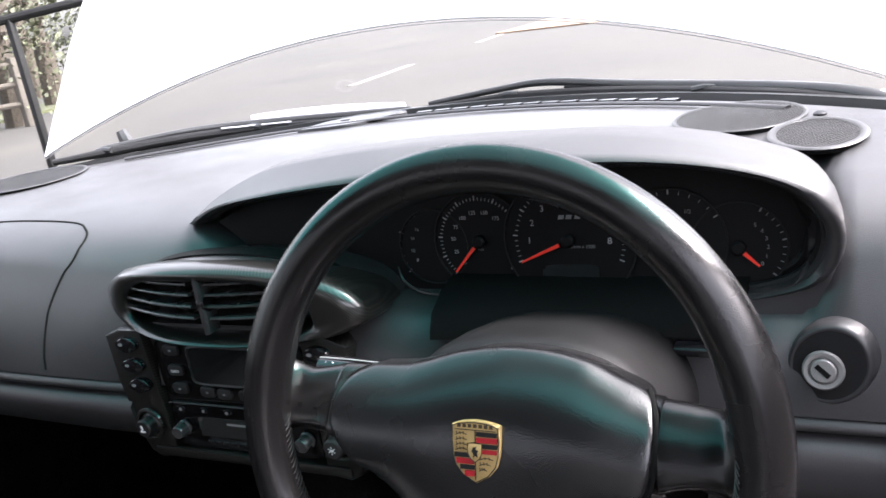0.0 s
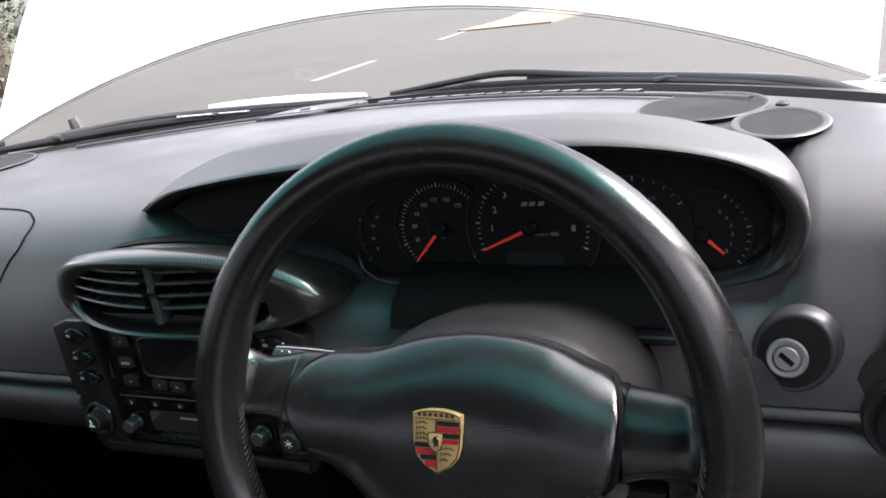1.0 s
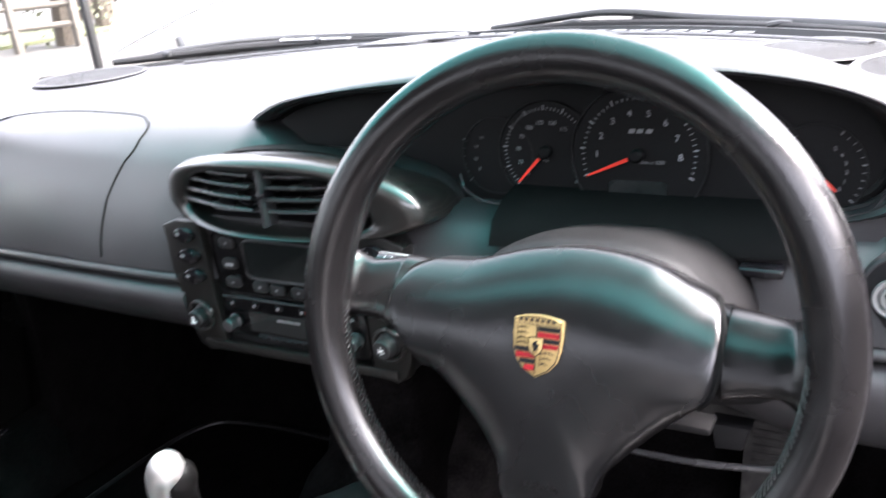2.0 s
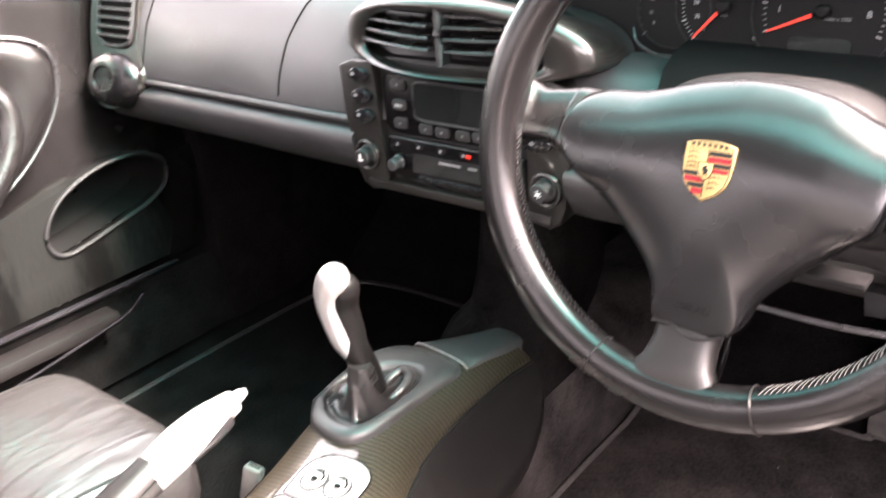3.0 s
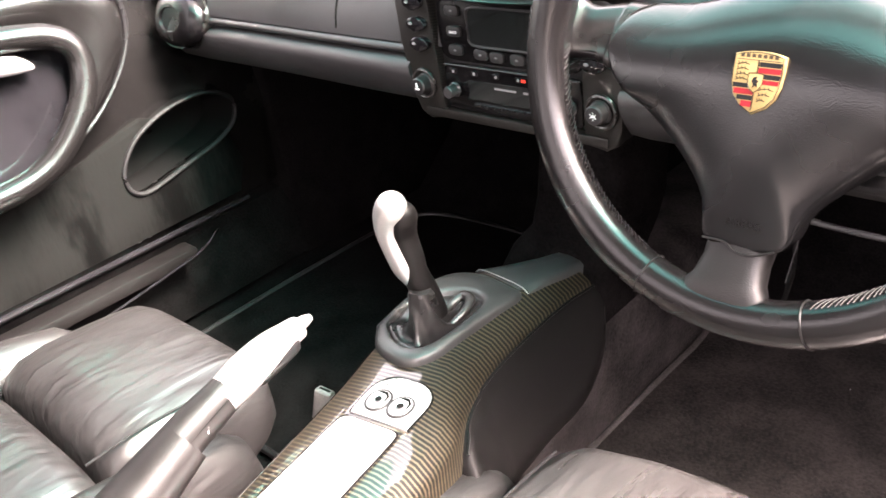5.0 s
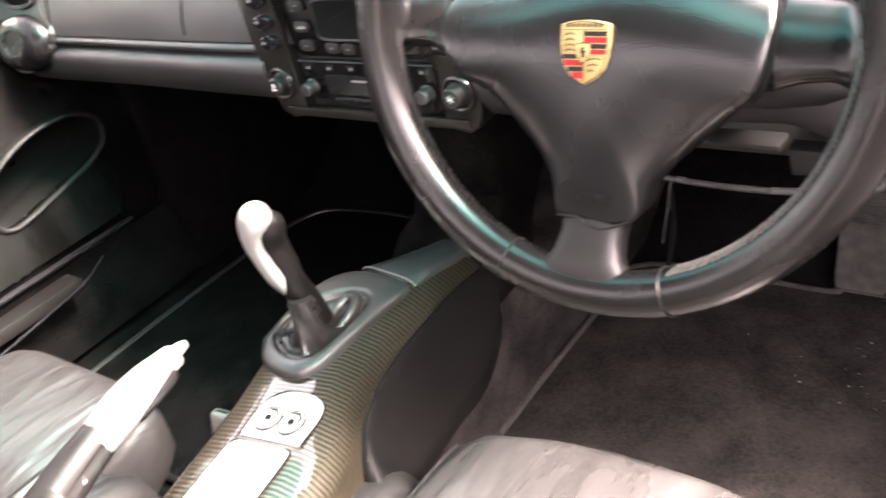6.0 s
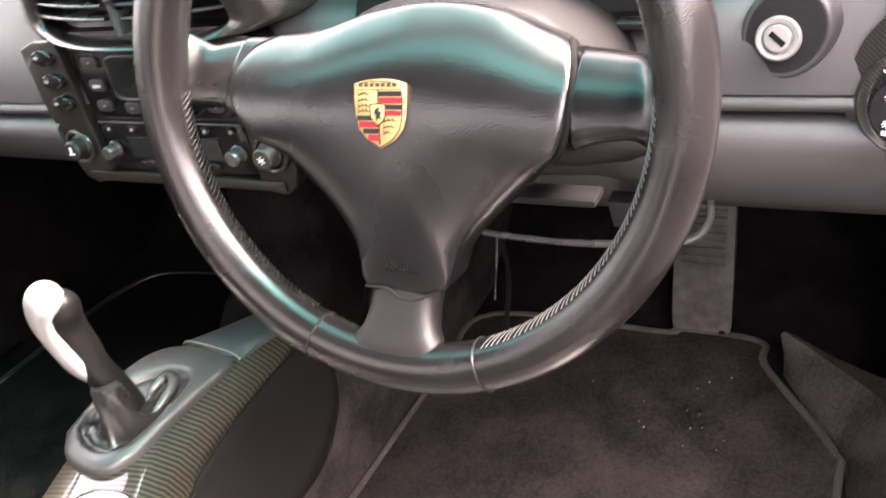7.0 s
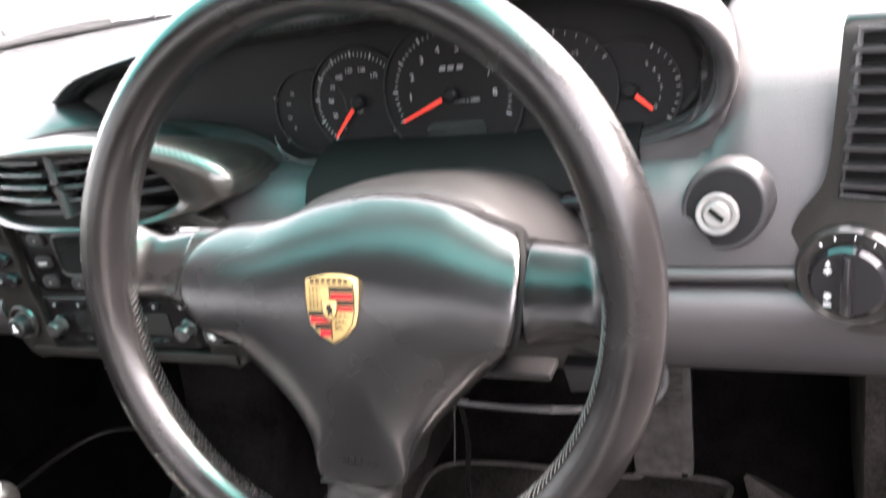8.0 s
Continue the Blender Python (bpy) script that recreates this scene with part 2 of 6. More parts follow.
BARK = material("bark", (0.045, 0.036, 0.026), 0.9, grain=20, bump=0.8, dist=0.02)
LEAF = material("leaf_green", (0.045, 0.050, 0.024), 0.7, grain=8, vary=0.5, big=2)
GRASS = material("verge_grass", (0.045, 0.05, 0.02), 0.9, grain=40, bump=0.5, dist=0.02, big=1.5, vary=0.4)
FENCE_WOOD = material("weathered_fence_wood", (0.06, 0.052, 0.042), 0.85, grain=30, bump=0.3)
# black lightened to carry windscreen haze and sky reflected off the arms
HAZED_WIPER_BLACK = material("hazed_wiper_black", (0.016, 0.0165, 0.017), 0.42, grain=300, bump=0.1)
# for the unseen wall that keeps low sky off the cabin
SKY_SCREEN = material("sky_screen_grey", (0.06, 0.057, 0.053), 0.9, grain=40, bump=0.4, dist=0.006, big=1.2)
BUCKLE_GREY = material("buckle_grey_plastic", (0.10, 0.097, 0.093), 0.5, grain=500, bump=0.1)
BLACK_STEEL = material("black_painted_steel", (0.0035, 0.0035, 0.0035), 0.6, spec=0.2)

# ---- mesh helpers ----
ORIGIN = {}


def thing(name, loc, label, category, group="", kind=""):
    ob = new(name)
    ob.empty_display_size = 0.02
    ob.location = loc
    ORIGIN[ob.name] = Vector(loc)
    return tagged(ob, label, category, group, kind)


def finish(bm, mat, name, smooth=35):
    bmesh.ops.remove_doubles(bm, verts=bm.verts, dist=1e-6)
    bmesh.ops.recalc_face_normals(bm, faces=bm.faces)
    me = bpy.data.meshes.new(name)
    bm.to_mesh(me)
    bm.free()
    me.materials.append(mat)
    me.polygons.foreach_set("use_smooth", [True] * len(me.polygons))
    me.set_sharp_from_angle(angle=radians(smooth))
    return me


def part(name, bm, mat, parent=None, label="", smooth=35, kind="", category=""):
    """Links a bmesh, in world places, as one mesh under a thing or a part, or as a thing of its own."""
    o = ORIGIN[parent.name] if parent else Vector((0, 0, 0))
    if parent:
        bmesh.ops.translate(bm, verts=bm.verts, vec=-o)
    ob = new(name, finish(bm, mat, name, smooth))
    if parent:
        ob.parent = parent
    ORIGIN[ob.name] = o
    return tagged(ob, label, category, "", kind)


def loft(rings, caps=True, closed=True):
    """Skin over rings of equally many points."""
    bm = bmesh.new()
    vs = [[bm.verts.new(p) for p in r] for r in rings]
    n = len(vs[0])
    for a, b in zip(vs, vs[1:]):
        for i in range(n if closed else n - 1):
            j = (i + 1) % n
            try:
                bm.faces.new((a[i], a[j], b[j], b[i]))
            except ValueError:
                pass
    if caps and closed:
        bm.faces.new(vs[0][::-1])
        bm.faces.new(vs[-1])
    return bm


def spline(pts, n):
    """n points along a Catmull-Rom curve through pts."""
    p = [Vector(a) for a in pts]
    p = [2 * p[0] - p[1], *p, 2 * p[-1] - p[-2]]
    out = []
    for k in range(n):
        s = k / (n - 1) * (len(p) - 3)
        i = min(int(s), len(p) - 4)
        u = s - i
        a, b, c, d = p[i : i + 4]
        out.append(0.5 * ((2 * b) + (c - a) * u + (2 * a - 5 * b + 4 * c - d) * u * u + (3 * b - a - 3 * c + d) * u**3))
    return out


def tube(path, radius, sides=10, closed=False, flat=1.0, up=Vector((0, 0, 1))):
    """A round bar along a path. radius: one number, or one for each point."""
    path = [Vector(p) for p in path]
    n, rings = len(path), []
    for i, p in enumerate(path):
        a = path[(i - 1) % n] if closed or i else p
        b = path[(i + 1) % n] if closed or i < n - 1 else p
        d = (b - a).normalized()
        s = d.cross(up)
        s = s.normalized() if s.length > 1e-4 else Vector((1, 0, 0))
        w = s.cross(d).normalized()
        r = radius[i] if isinstance(radius, (list, tuple)) else radius
        rings.append([p + r * (math.cos(t) * s + flat * math.sin(t) * w) for t in (2 * math.pi * k / sides for k in range(sides))])
    if closed:
        return loft(rings + [rings[0]], caps=False)
    return loft(rings)


def box(lo, hi, bevel=0.0, seg=2):
    bm = bmesh.new()
    bmesh.ops.create_cube(bm, size=1)
    for v in bm.verts:
        v.co = Vector([(l + h) / 2 + c * (h - l) for l, h, c in zip(lo, hi, v.co)])
    if bevel:
        bmesh.ops.bevel(bm, geom=bm.edges[:], offset=bevel, segments=seg, affect="EDGES", profile=0.5)
    return bm


def joined(*bms):
    out = bmesh.new()
    for b in bms:
        me = bpy.data.meshes.new("tmp")
        b.to_mesh(me)
        b.free()
        out.from_mesh(me)
        bpy.data.meshes.remove(me)
    return out


def moved(bm, m):
    bmesh.ops.transform(bm, matrix=m, verts=bm.verts)
    return bm


def plate(outline, m, thick, bevel=0.0, seg=2):
    """A flat piece: an outline of (u, v) in the plane of m, its face towards m's +z, thick behind it."""
    bm = bmesh.new()
    top = [bm.verts.new((u, v, 0)) for u, v in outline]
    low = [bm.verts.new((u, v, -thick)) for u, v in outline]
    n = len(top)
    face = bm.faces.new(top)
    bm.faces.new(low[::-1])
    for i in range(n):
        bm.faces.new((top[i], low[i], low[(i + 1) % n], top[(i + 1) % n]))
    if bevel:
        bmesh.ops.bevel(bm, geom=list(face.edges), offset=bevel, segments=seg, affect="EDGES", profile=0.5)
    return moved(bm, m)


def lathe(profile, m, sides=32):
    """Turned round m's z axis: profile of (radius, height)."""
    rings = [[Vector((r * math.cos(a), r * math.sin(a), h)) for a in (2 * math.pi * k / sides for k in range(sides))] for r, h in profile]
    return moved(loft(rings), m)


def ellipse(a, b, n=32, c=(0, 0), power=2.0):
    out = []
    for k in range(n):
        t = 2 * math.pi * k / n
        x, y = math.cos(t), math.sin(t)
        out.append((c[0] + a * math.copysign(abs(x) ** (2 / power), x), c[1] + b * math.copysign(abs(y) ** (2 / power), y)))
    return out


def facing(loc, tilt=0.0, turn=0.0, spin=0.0):
    """A plane that faces the driver: u to the right, v up, its +z towards the seats; tilt leans its top forward."""
    return Matrix.Translation(loc) @ pose(0, 0, 0, 0, 0, turn) @ pose(0, 0, 0, 90 - tilt, 0, 0) @ pose(0, 0, 0, 0, 0, spin)


def words(text, size, m, mat, parent, name="lettering", shear=0.0):
    cu = bpy.data.curves.new(name, "FONT")
    cu.body, cu.size, cu.align_x, cu.align_y, cu.extrude, cu.shear = text, size, "CENTER", "CENTER", 0.0001, shear
    tmp = new("tmp", cu)
    bpy.context.view_layer.update()
    me = bpy.data.meshes.new_from_object(tmp.evaluated_get(bpy.context.evaluated_depsgraph_get()))
    bpy.data.objects.remove(tmp)
    bm = bmesh.new()
    bm.from_mesh(me)
    bpy.data.meshes.remove(me)
    return part(name, moved(bm, m), mat, parent)


def lerp(a, b, t):
    return a + (b - a) * t


def step(a, b, x):
    t = min(1, max(0, (x - a) / (b - a)))
    return t * t * (3 - 2 * t)

# ---- the shell of the car ----


def back_y(x):
    return 0.82 - 0.72 * x * x


def bow(x):
    """How far the face of the dashboard stands forward, along its width."""
    return 0.028 * step(0.15, 0.5, x) + 0.008 * step(-0.2, -0.55, x)


def column(x, prof):
    return [Vector((x, y, z)) for y, z in prof]


def roof_shell():
    rows = []
    for x in (-0.56, -0.5, -0.36, -0.18, 0, 0.18, 0.36, 0.5, 0.56):
        k = (x / 0.56) ** 2
        ys = ((-0.11 - 0.08 * k, 1.258 - 0.05 * k), (-0.30, 1.280 - 0.06 * k), (-0.5, 1.288 - 0.06 * k), (-0.78, 1.27 - 0.07 * k))
        up = [(y, z + 0.03) for y, z in ys]
        rows.append(column(x, ys + tuple(up[::-1])))
    tagged(part("ceiling", loft(rows), HEADLINER), "dark cloth headliner under the roof", "headliner", kind="structure")


roof_shell()

# pillars, rear wall and an added shading strip close the cabin round the camera
for side, nm in ((-1, "wall_left_pillar"), (1, "wall_right_pillar")):
    a = tube(spline([(side * 0.74, 0.30, 0.90), (side * 0.67, 0.10, 1.04), (side * 0.57, -0.22, 1.215), (side * 0.55, -0.5, 1.25), (side * 0.55, -0.78, 1.225), (side * 0.58, -1.10, 1.10), (side * 0.62, -1.33, 0.97)], 22), 0.028, 10)
    tagged(part(nm, a, LEATHER), "dark trimmed windscreen pillar and roof rail", "pillar", kind="structure")
for side, nm in ((-1, "wall_left_quarter"), (1, "wall_right_quarter")):
    tagged(part(nm, box((min(side * 0.62, side * 0.78), -1.32, 0.26), (max(side * 0.62, side * 0.78), -0.72, 0.95), 0.01), HEADLINER), "dark trimmed rear quarter beside the seats", "wall", kind="structure")
# unseen strip added to keep side light out of the footwell
tagged(part("wall_right_shade_strip", box((0.70, -0.73, 0.38), (0.78, 0.33, 0.50), 0.02), HEADLINER), "unseen dark strip added to shade the driver's footwell", "wall", kind="structure")
tagged(part("wall_rear", box((-0.75, -1.34, 0.2), (0.75, -1.3, 0.95), 0.01), HEADLINER), "dark rear bulkhead behind the seats", "wall", kind="structure")


def windscreen():
    g = thing("window_1", (0, 0.6, 0.95), "raked windscreen with a green shade band", "windscreen", kind="structure")
    def rows(v0, v1, n):
        out = []
        for j in range(n):
            v = lerp(v0, v1, j / (n - 1))
            row = []
            for i in range(21):
                x = lerp(-1, 1, i / 20)
                lo = Vector((0.73 * x, back_y(0.73 * x) + 0.02, 0.925))
                hi = Vector((0.55 * x, -0.12 - 0.08 * x * x, 1.258 - 0.05 * x * x))
                row.append(lo.lerp(hi, v) + Vector((0, 0.03, 0.05)) * math.sin(math.pi * v))
            out.append(row)
        return out
    for nm, v0, v1, mt in (("pane", 0.0, 0.655, GLASS), ("shade_band", 0.655, 1.0, TINT)):
        ob = part(nm, loft(rows(v0, v1, 10), closed=False), mt, g)
        ob.visible_shadow = False


windscreen()


def rear_window():
    rows = []
    for j in range(9):
        v = j / 8
        rows.append([Vector((lerp(0.54, 0.62, v) * x, lerp(-0.78, -1.32, v) - 0.04 * math.sin(math.pi * v) * (1 - x * x), lerp(1.285, 0.96, v) - 0.06 * x * x * (1 - v) + 0.05 * math.sin(math.pi * v))) for x in (lerp(-1, 1, i / 12) for i in range(13))])
    g = thing("window_2", (0, -1.0, 1.1), "sloping rear window behind the seats", "rear window", kind="structure")
    part("pane", loft(rows, closed=False), DIM_REAR_GLASS, g)


rear_window()


def side_window(name, label, corners, rise=0.0):
    """A tinted pane between four corners, bulging a little outwards, its upper edge bowed by rise."""
    a, b, c, d = (Vector(q) for q in corners)
    rows = []
    for j in range(7):
        v = j / 6
        rows.append([a.lerp(b, u).lerp(d.lerp(c, u) + Vector((0, 0, rise * math.sin(math.pi * u ** 0.6))), v) + Vector((math.copysign(0.02, a.x), 0, 0)) * math.sin(math.pi * v) for u in (i / 8 for i in range(9))])
    g = thing(name, tuple(a.lerp(c, 0.5)), label, "side window", kind="structure")
    part("pane", loft(rows, closed=False), DIM_SIDE_GLASS, g)


# side panes added out of view to dim light from the sides
side_window("window_3", "passenger door window, added with a deep tint to cut light", ((-0.715, 0.30, 0.915), (-0.715, -0.70, 0.925), (-0.575, -0.70, 1.225), (-0.66, 0.12, 1.055)), 0.085)
for side, nm in ((-1, "window_4"), (1, "window_5")):
    side_window(nm, "small rear quarter window, tinted deep to cut light", ((side * 0.70, -0.76, 0.945), (side * 0.66, -1.30, 0.945), (side * 0.60, -1.12, 1.09), (side * 0.575, -0.76, 1.225)))
for side, nm in ((-1, "wall_left_post"), (1, "wall_right_post")):
    tagged(part(nm, tube(spline([(side * 0.715, -0.73, 0.92), (side * 0.66, -0.73, 1.07), (side * 0.57, -0.73, 1.23)], 10), 0.03, 10), HEADLINER), "dark trimmed door post", "pillar", kind="structure")

# ---- floor, tunnel, bulkhead ----


def floor_pan():
    prof = [(-1.3, 0.245), (-0.4, 0.245), (0.2, 0.245), (0.45, 0.244), (0.62, 0.25), (0.74, 0.34), (0.86, 0.5), (0.90, 0.7), (0.90, 0.865), (0.95, 0.865), (0.95, 0.4), (0.7, 0.2), (-1.3, 0.2)]
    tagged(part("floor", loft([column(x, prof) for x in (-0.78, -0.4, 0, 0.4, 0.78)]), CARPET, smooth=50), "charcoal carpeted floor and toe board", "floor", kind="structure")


floor_pan()


def tunnel():
    """Carpeted hump between the footwells."""
    rows = []
    for k in range(25):
        y = lerp(-1.2, 0.92, k / 24)
        s = [(-0.15, 0.25), (-0.10, 0.33), (-0.085, 0.40), (-0.06, 0.432), (0.0, 0.44), (0.06, 0.436), (0.084, 0.42), (0.088, 0.38), (0.080, 0.32), (0.074, 0.235)]
        rows.append([Vector((u, y, z + 0.003 * math.sin(9 * y + 20 * u))) for u, z in s])
    tagged(part("tunnel_carpet", loft(rows), TUNNEL_PILE, smooth=60), "charcoal carpet over the transmission tunnel", "carpet", kind="structure")


tunnel()
for nm, x in (("wall_left_sill", -0.74), ("wall_right_sill", 0.74)):
    s = 1 if x > 0 else -1
    rows = [[Vector((x + s * u, y, z)) for u, z in ((-0.06, 0.26), (-0.055, 0.36), (-0.03, 0.395), (0.05, 0.40), (0.08, 0.2))] for y in (-1.2, -0.3, 0.3, 0.55, 0.9)]
    tagged(part(nm, loft(rows), CARPET), "carpeted door sill along the floor", "door sill", kind="structure")
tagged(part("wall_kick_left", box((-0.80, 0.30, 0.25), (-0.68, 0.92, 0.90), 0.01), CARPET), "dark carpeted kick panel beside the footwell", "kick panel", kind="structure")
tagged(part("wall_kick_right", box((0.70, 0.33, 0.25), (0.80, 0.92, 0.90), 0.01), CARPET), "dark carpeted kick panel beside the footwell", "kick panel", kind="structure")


tagged(part("lint", joined(*[box((x, y, 0.2562), (x + s, y + s * (0.4 + 5e3 * s * s * 40), 0.2580)) for x, y, s in ([(0.47, 0.476, 0.0012), (0.30, 0.43, 0.001), (0.25, 0.10, 0.0012)] + [(random.gauss(0.445, 0.036), random.gauss(0.40, 0.028), 0.0004 + 0.0012 * random.random() ** 2) for _ in range(14)])], box((0.535, 0.646, 0.2415), (0.5375, 0.648, 0.2435))), PRINT_DIM), "pale specks of lint and dust on the mat", "lint", kind="stuff")
tagged(part("wall_scuttle", box((-0.80, 0.45, 0.855), (0.80, 0.97, 0.872), 0.0), CARPET), "plain dark panel between dashboard and bulkhead", "wall", kind="structure")


def floor_mat():
    mat = thing("floor_mat", (0.36, 0.3, 0.27), "worn charcoal pile floor mat with bound edge", "floor mat")
    out = [(0.080, -0.15), (0.080, 0.12), (0.086, 0.40), (0.105, 0.545), (0.365, 0.555), (0.385, 0.566), (0.495, 0.56), (0.508, 0.509), (0.597, 0.375), (0.604, 0.306), (0.60, -0.15)]
    out = [(p.x, p.y) for p in spline([(x, y, 0) for x, y in out], 60)]
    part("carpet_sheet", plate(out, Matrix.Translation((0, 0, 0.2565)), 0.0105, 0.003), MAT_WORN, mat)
    part("binding", tube([(x, y, 0.2560) for x, y in out], 0.0050, 8, closed=True), BINDING, mat, "grey edge binding")


floor_mat()
rows = []
for (x0, y0), (x1, y1, z1), (x2, y2) in (((0.618, -0.30), (0.650, -0.30, 0.33), (0.72, -0.30)), ((0.618, 0.10), (0.650, 0.12, 0.332), (0.72, 0.14)), ((0.616, 0.28), (0.652, 0.33, 0.318), (0.72, 0.40)), ((0.606, 0.375), (0.638, 0.418, 0.305), (0.70, 0.47)), ((0.590, 0.405), (0.614, 0.447, 0.299), (0.64, 0.48)), ((0.562, 0.452), (0.572, 0.480, 0.304), (0.59, 0.50)), ((0.530, 0.508), (0.524, 0.517, 0.309), (0.54, 0.53))):
    lean = Vector((x2 - x1, y2 - y1, 0)).normalized() * 0.010
    top = Vector((x1, y1, z1))
    rows.append([Vector((x0, y0, 0.24)), Vector((x0, y0, 0.24)).lerp(top, 0.5) + Vector((0.002, 0.002, 0.004)), top - Vector((0, 0, 0.004)), top + lean * 0.5, top + lean - Vector((0, 0, 0.004)), Vector((x2, y2, z1 - 0.012)), Vector((x2, y2, 0.24))])
tagged(part("wall_kick_front", box((0.652, 0.44, 0.25), (0.80, 0.92, 0.60), 0.012), DAYLIT_SILL_PILE), "brown-grey carpet on the footwell side, paled for daylight", "kick panel", kind="structure")
tagged(part("sill_carpet", loft(rows), DAYLIT_SILL_PILE, smooth=50), "brown-grey carpet rising beside the driver's mat, paled for daylight", "carpet", kind="structure")


def passenger_mat():
    mat = thing("floor_mat", (-0.38, 0.2, 0.246), "dark charcoal pile floor mat in the passenger footwell", "floor mat")
    out = [(-0.62, -0.10), (-0.622, 0.26), (-0.60, 0.50), (-0.50, 0.56), (-0.25, 0.56), (-0.16, 0.50), (-0.15, 0.20), (-0.15, -0.10)]
    out = [(p.x, p.y) for p in spline([(x, y, 0) for x, y in out], 50)]
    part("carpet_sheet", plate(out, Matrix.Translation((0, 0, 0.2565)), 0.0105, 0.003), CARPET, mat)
    part("binding", tube([(x, y, 0.2555) for x, y in out], 0.0055, 8, closed=True), PLASTIC, mat, "stitched black edge binding")


passenger_mat()
sc = thing("sill_trim", (-0.65, -0.2, 0.38), "black scuff plate on the passenger door sill", "door sill trim")
part("scuff_plate", box((-0.675, -0.70, 0.380), (-0.632, 0.063, 0.404), 0.006), PAD_LEATHER, sc)
part("edge_bead", tube(spline([(-0.585, -0.14, 0.392), (-0.605, -0.02, 0.395), (-0.624, 0.066, 0.398), (-0.655, 0.12, 0.402)], 16), 0.0022, 6), GLOSS_BLACK, sc, "pale edge bead of the carpet")

# ---- dashboard ----
FACE = [(0.152, 0.767), (0.156, 0.79), (0.172, 0.84), (0.192, 0.88), (0.208, 0.902), (0.235, 0.918), (0.29, 0.926), (0.40, 0.929)]
POD = [(0.152, 0.767), (0.160, 0.80), (0.176, 0.835), (0.205, 0.846), (0.255, 0.846), (0.275, 0.86), (0.30, 0.90), (0.40, 0.925)]


def dash_row(x):
    k = step(-0.085, 0.08, x) * (1 - step(0.53, 0.558, x))
    front = [Vector((x, lerp(a[0], b[0], k) + bow(x), lerp(a[1], b[1], k))) for a, b in zip(FACE, POD)]
    yb = back_y(x)
    rest = [(lerp(0.4, yb, 0.5), 0.931), (yb - 0.03, 0.929), (yb, 0.921), (yb, 0.89), (0.40, 0.885), (0.32, 0.85), (0.30, 0.80), (0.28, 0.767)]
    return front + [Vector((x, y, z)) for y, z in rest]


def dashboard():
    d = thing("dashboard", (0, 0.3, 0.767), "black grained leather dashboard with light reflecting off its top", "dashboard")
    xs = [lerp(-0.69, 0.69, i / 138) for i in range(139)]
    part("top_pad", loft([dash_row(x) for x in xs]), DASH_SKIN, d, smooth=60)
    # padded roll under the trim line
    for x0, x1 in ((-0.69, -0.142), (0.142, 0.69)):
        rows, strip_rows = [], []
        for i in range(41):
            x = lerp(x0, x1, i / 40)
            b = bow(x)
            p = [(0.162, 0.752), (0.1485, 0.7490), (0.142, 0.742), (0.1425, 0.732), (0.149, 0.715), (0.165, 0.695), (0.20, 0.676), (0.30, 0.665), (0.30, 0.757)]
            rows.append([Vector((x, y + b, z - (0.32 * (0.757 - z) * step(0.40, 0.48, x) if z > 0.67 else 0.03 * step(0.40, 0.48, x)))) for y, z in p])
            strip_rows.append([Vector((x, y + b, z)) for y, z in ((0.1600, 0.7665), (0.1530, 0.7655), (0.1492, 0.7630), (0.1475, 0.7600), (0.1485, 0.7565), (0.1530, 0.7540), (0.1600, 0.7530), (0.2, 0.754), (0.2, 0.7665))])
        part("lower_roll", loft(rows), GREY_LEATHER, d, "padded graphite leather lower roll", smooth=60)
        part("trim_strip", loft(strip_rows), TRIM_SATIN, d, "thin satin black trim strip", smooth=60)
    # airbag lid seam on the passenger side
    pts = spline([(x, s, 0) for x, s in ((-0.575, 0.6), (-0.572, 1.8), (-0.56, 3.2), (-0.535, 4.4), (-0.49, 5.1), (-0.42, 5.4), (-0.34, 5.4), (-0.27, 5.25), (-0.238, 4.9), (-0.229, 4.3), (-0.236, 3.4), (-0.258, 2.4), (-0.272, 1.4), (-0.275, 0.3))], 70)

    def along(x, s):
        i = min(int(s), len(FACE) - 2)
        a, b = FACE[i], FACE[i + 1]
        return Vector((x, lerp(a[0], b[0], s - i) + bow(x), lerp(a[1], b[1], s - i)))
    part("airbag_seam", tube([along(p.x, p.y) for p in pts], 0.0015, 6), SEAM, d, "fine seam of the passenger airbag lid")
    tip = [(-0.245, 0.690), (-0.150, 0.712), (-0.095, 0.790), (-0.150, 0.792), (-0.215, 0.765)]
    part("end_plate", plate([(p.x, p.y) for p in spline([(x, y, 0) for x, y in tip + tip[:1]], 36)[:-1]], Matrix.Translation((0, 0, 0.9345)), 0.008, 0.003), DASH_SKIN, d, "moulded end piece of the defroster outlet")
    part("plate_window", plate(ellipse(0.017, 0.010, 24, power=4), Matrix.Translation((-0.181, 0.738, 0.9358)) @ pose(0, 0, 0, 0, 0, 20), 0.003, 0.001), SATIN, d, "pale rim of the small window")
    part("plate_slot", plate(ellipse(0.0095, 0.0065, 20, power=4), Matrix.Translation((-0.181, 0.738, 0.9364)) @ pose(0, 0, 0, 0, 0, 20), 0.003), SEAM, d)
    for k in range(14):
        x = -0.055 + 0.031 * k
        m = Matrix.Translation((x, back_y(x) - 0.042, 0.9335)) @ pose(0, 0, 0, 0, 0, math.degrees(math.atan(-1.44 * x)))
        part("defroster_vane", plate([(-0.0125, -0.006), (0.0125, -0.006), (0.0125, 0.006), (-0.0125, 0.006)], m, 0.005, 0.001), GLOSS_BLACK, d)
    rail = [(x, back_y(x) - 0.075, 0.9335) for x in (lerp(-0.5, 0.5, i / 30) for i in range(31))]
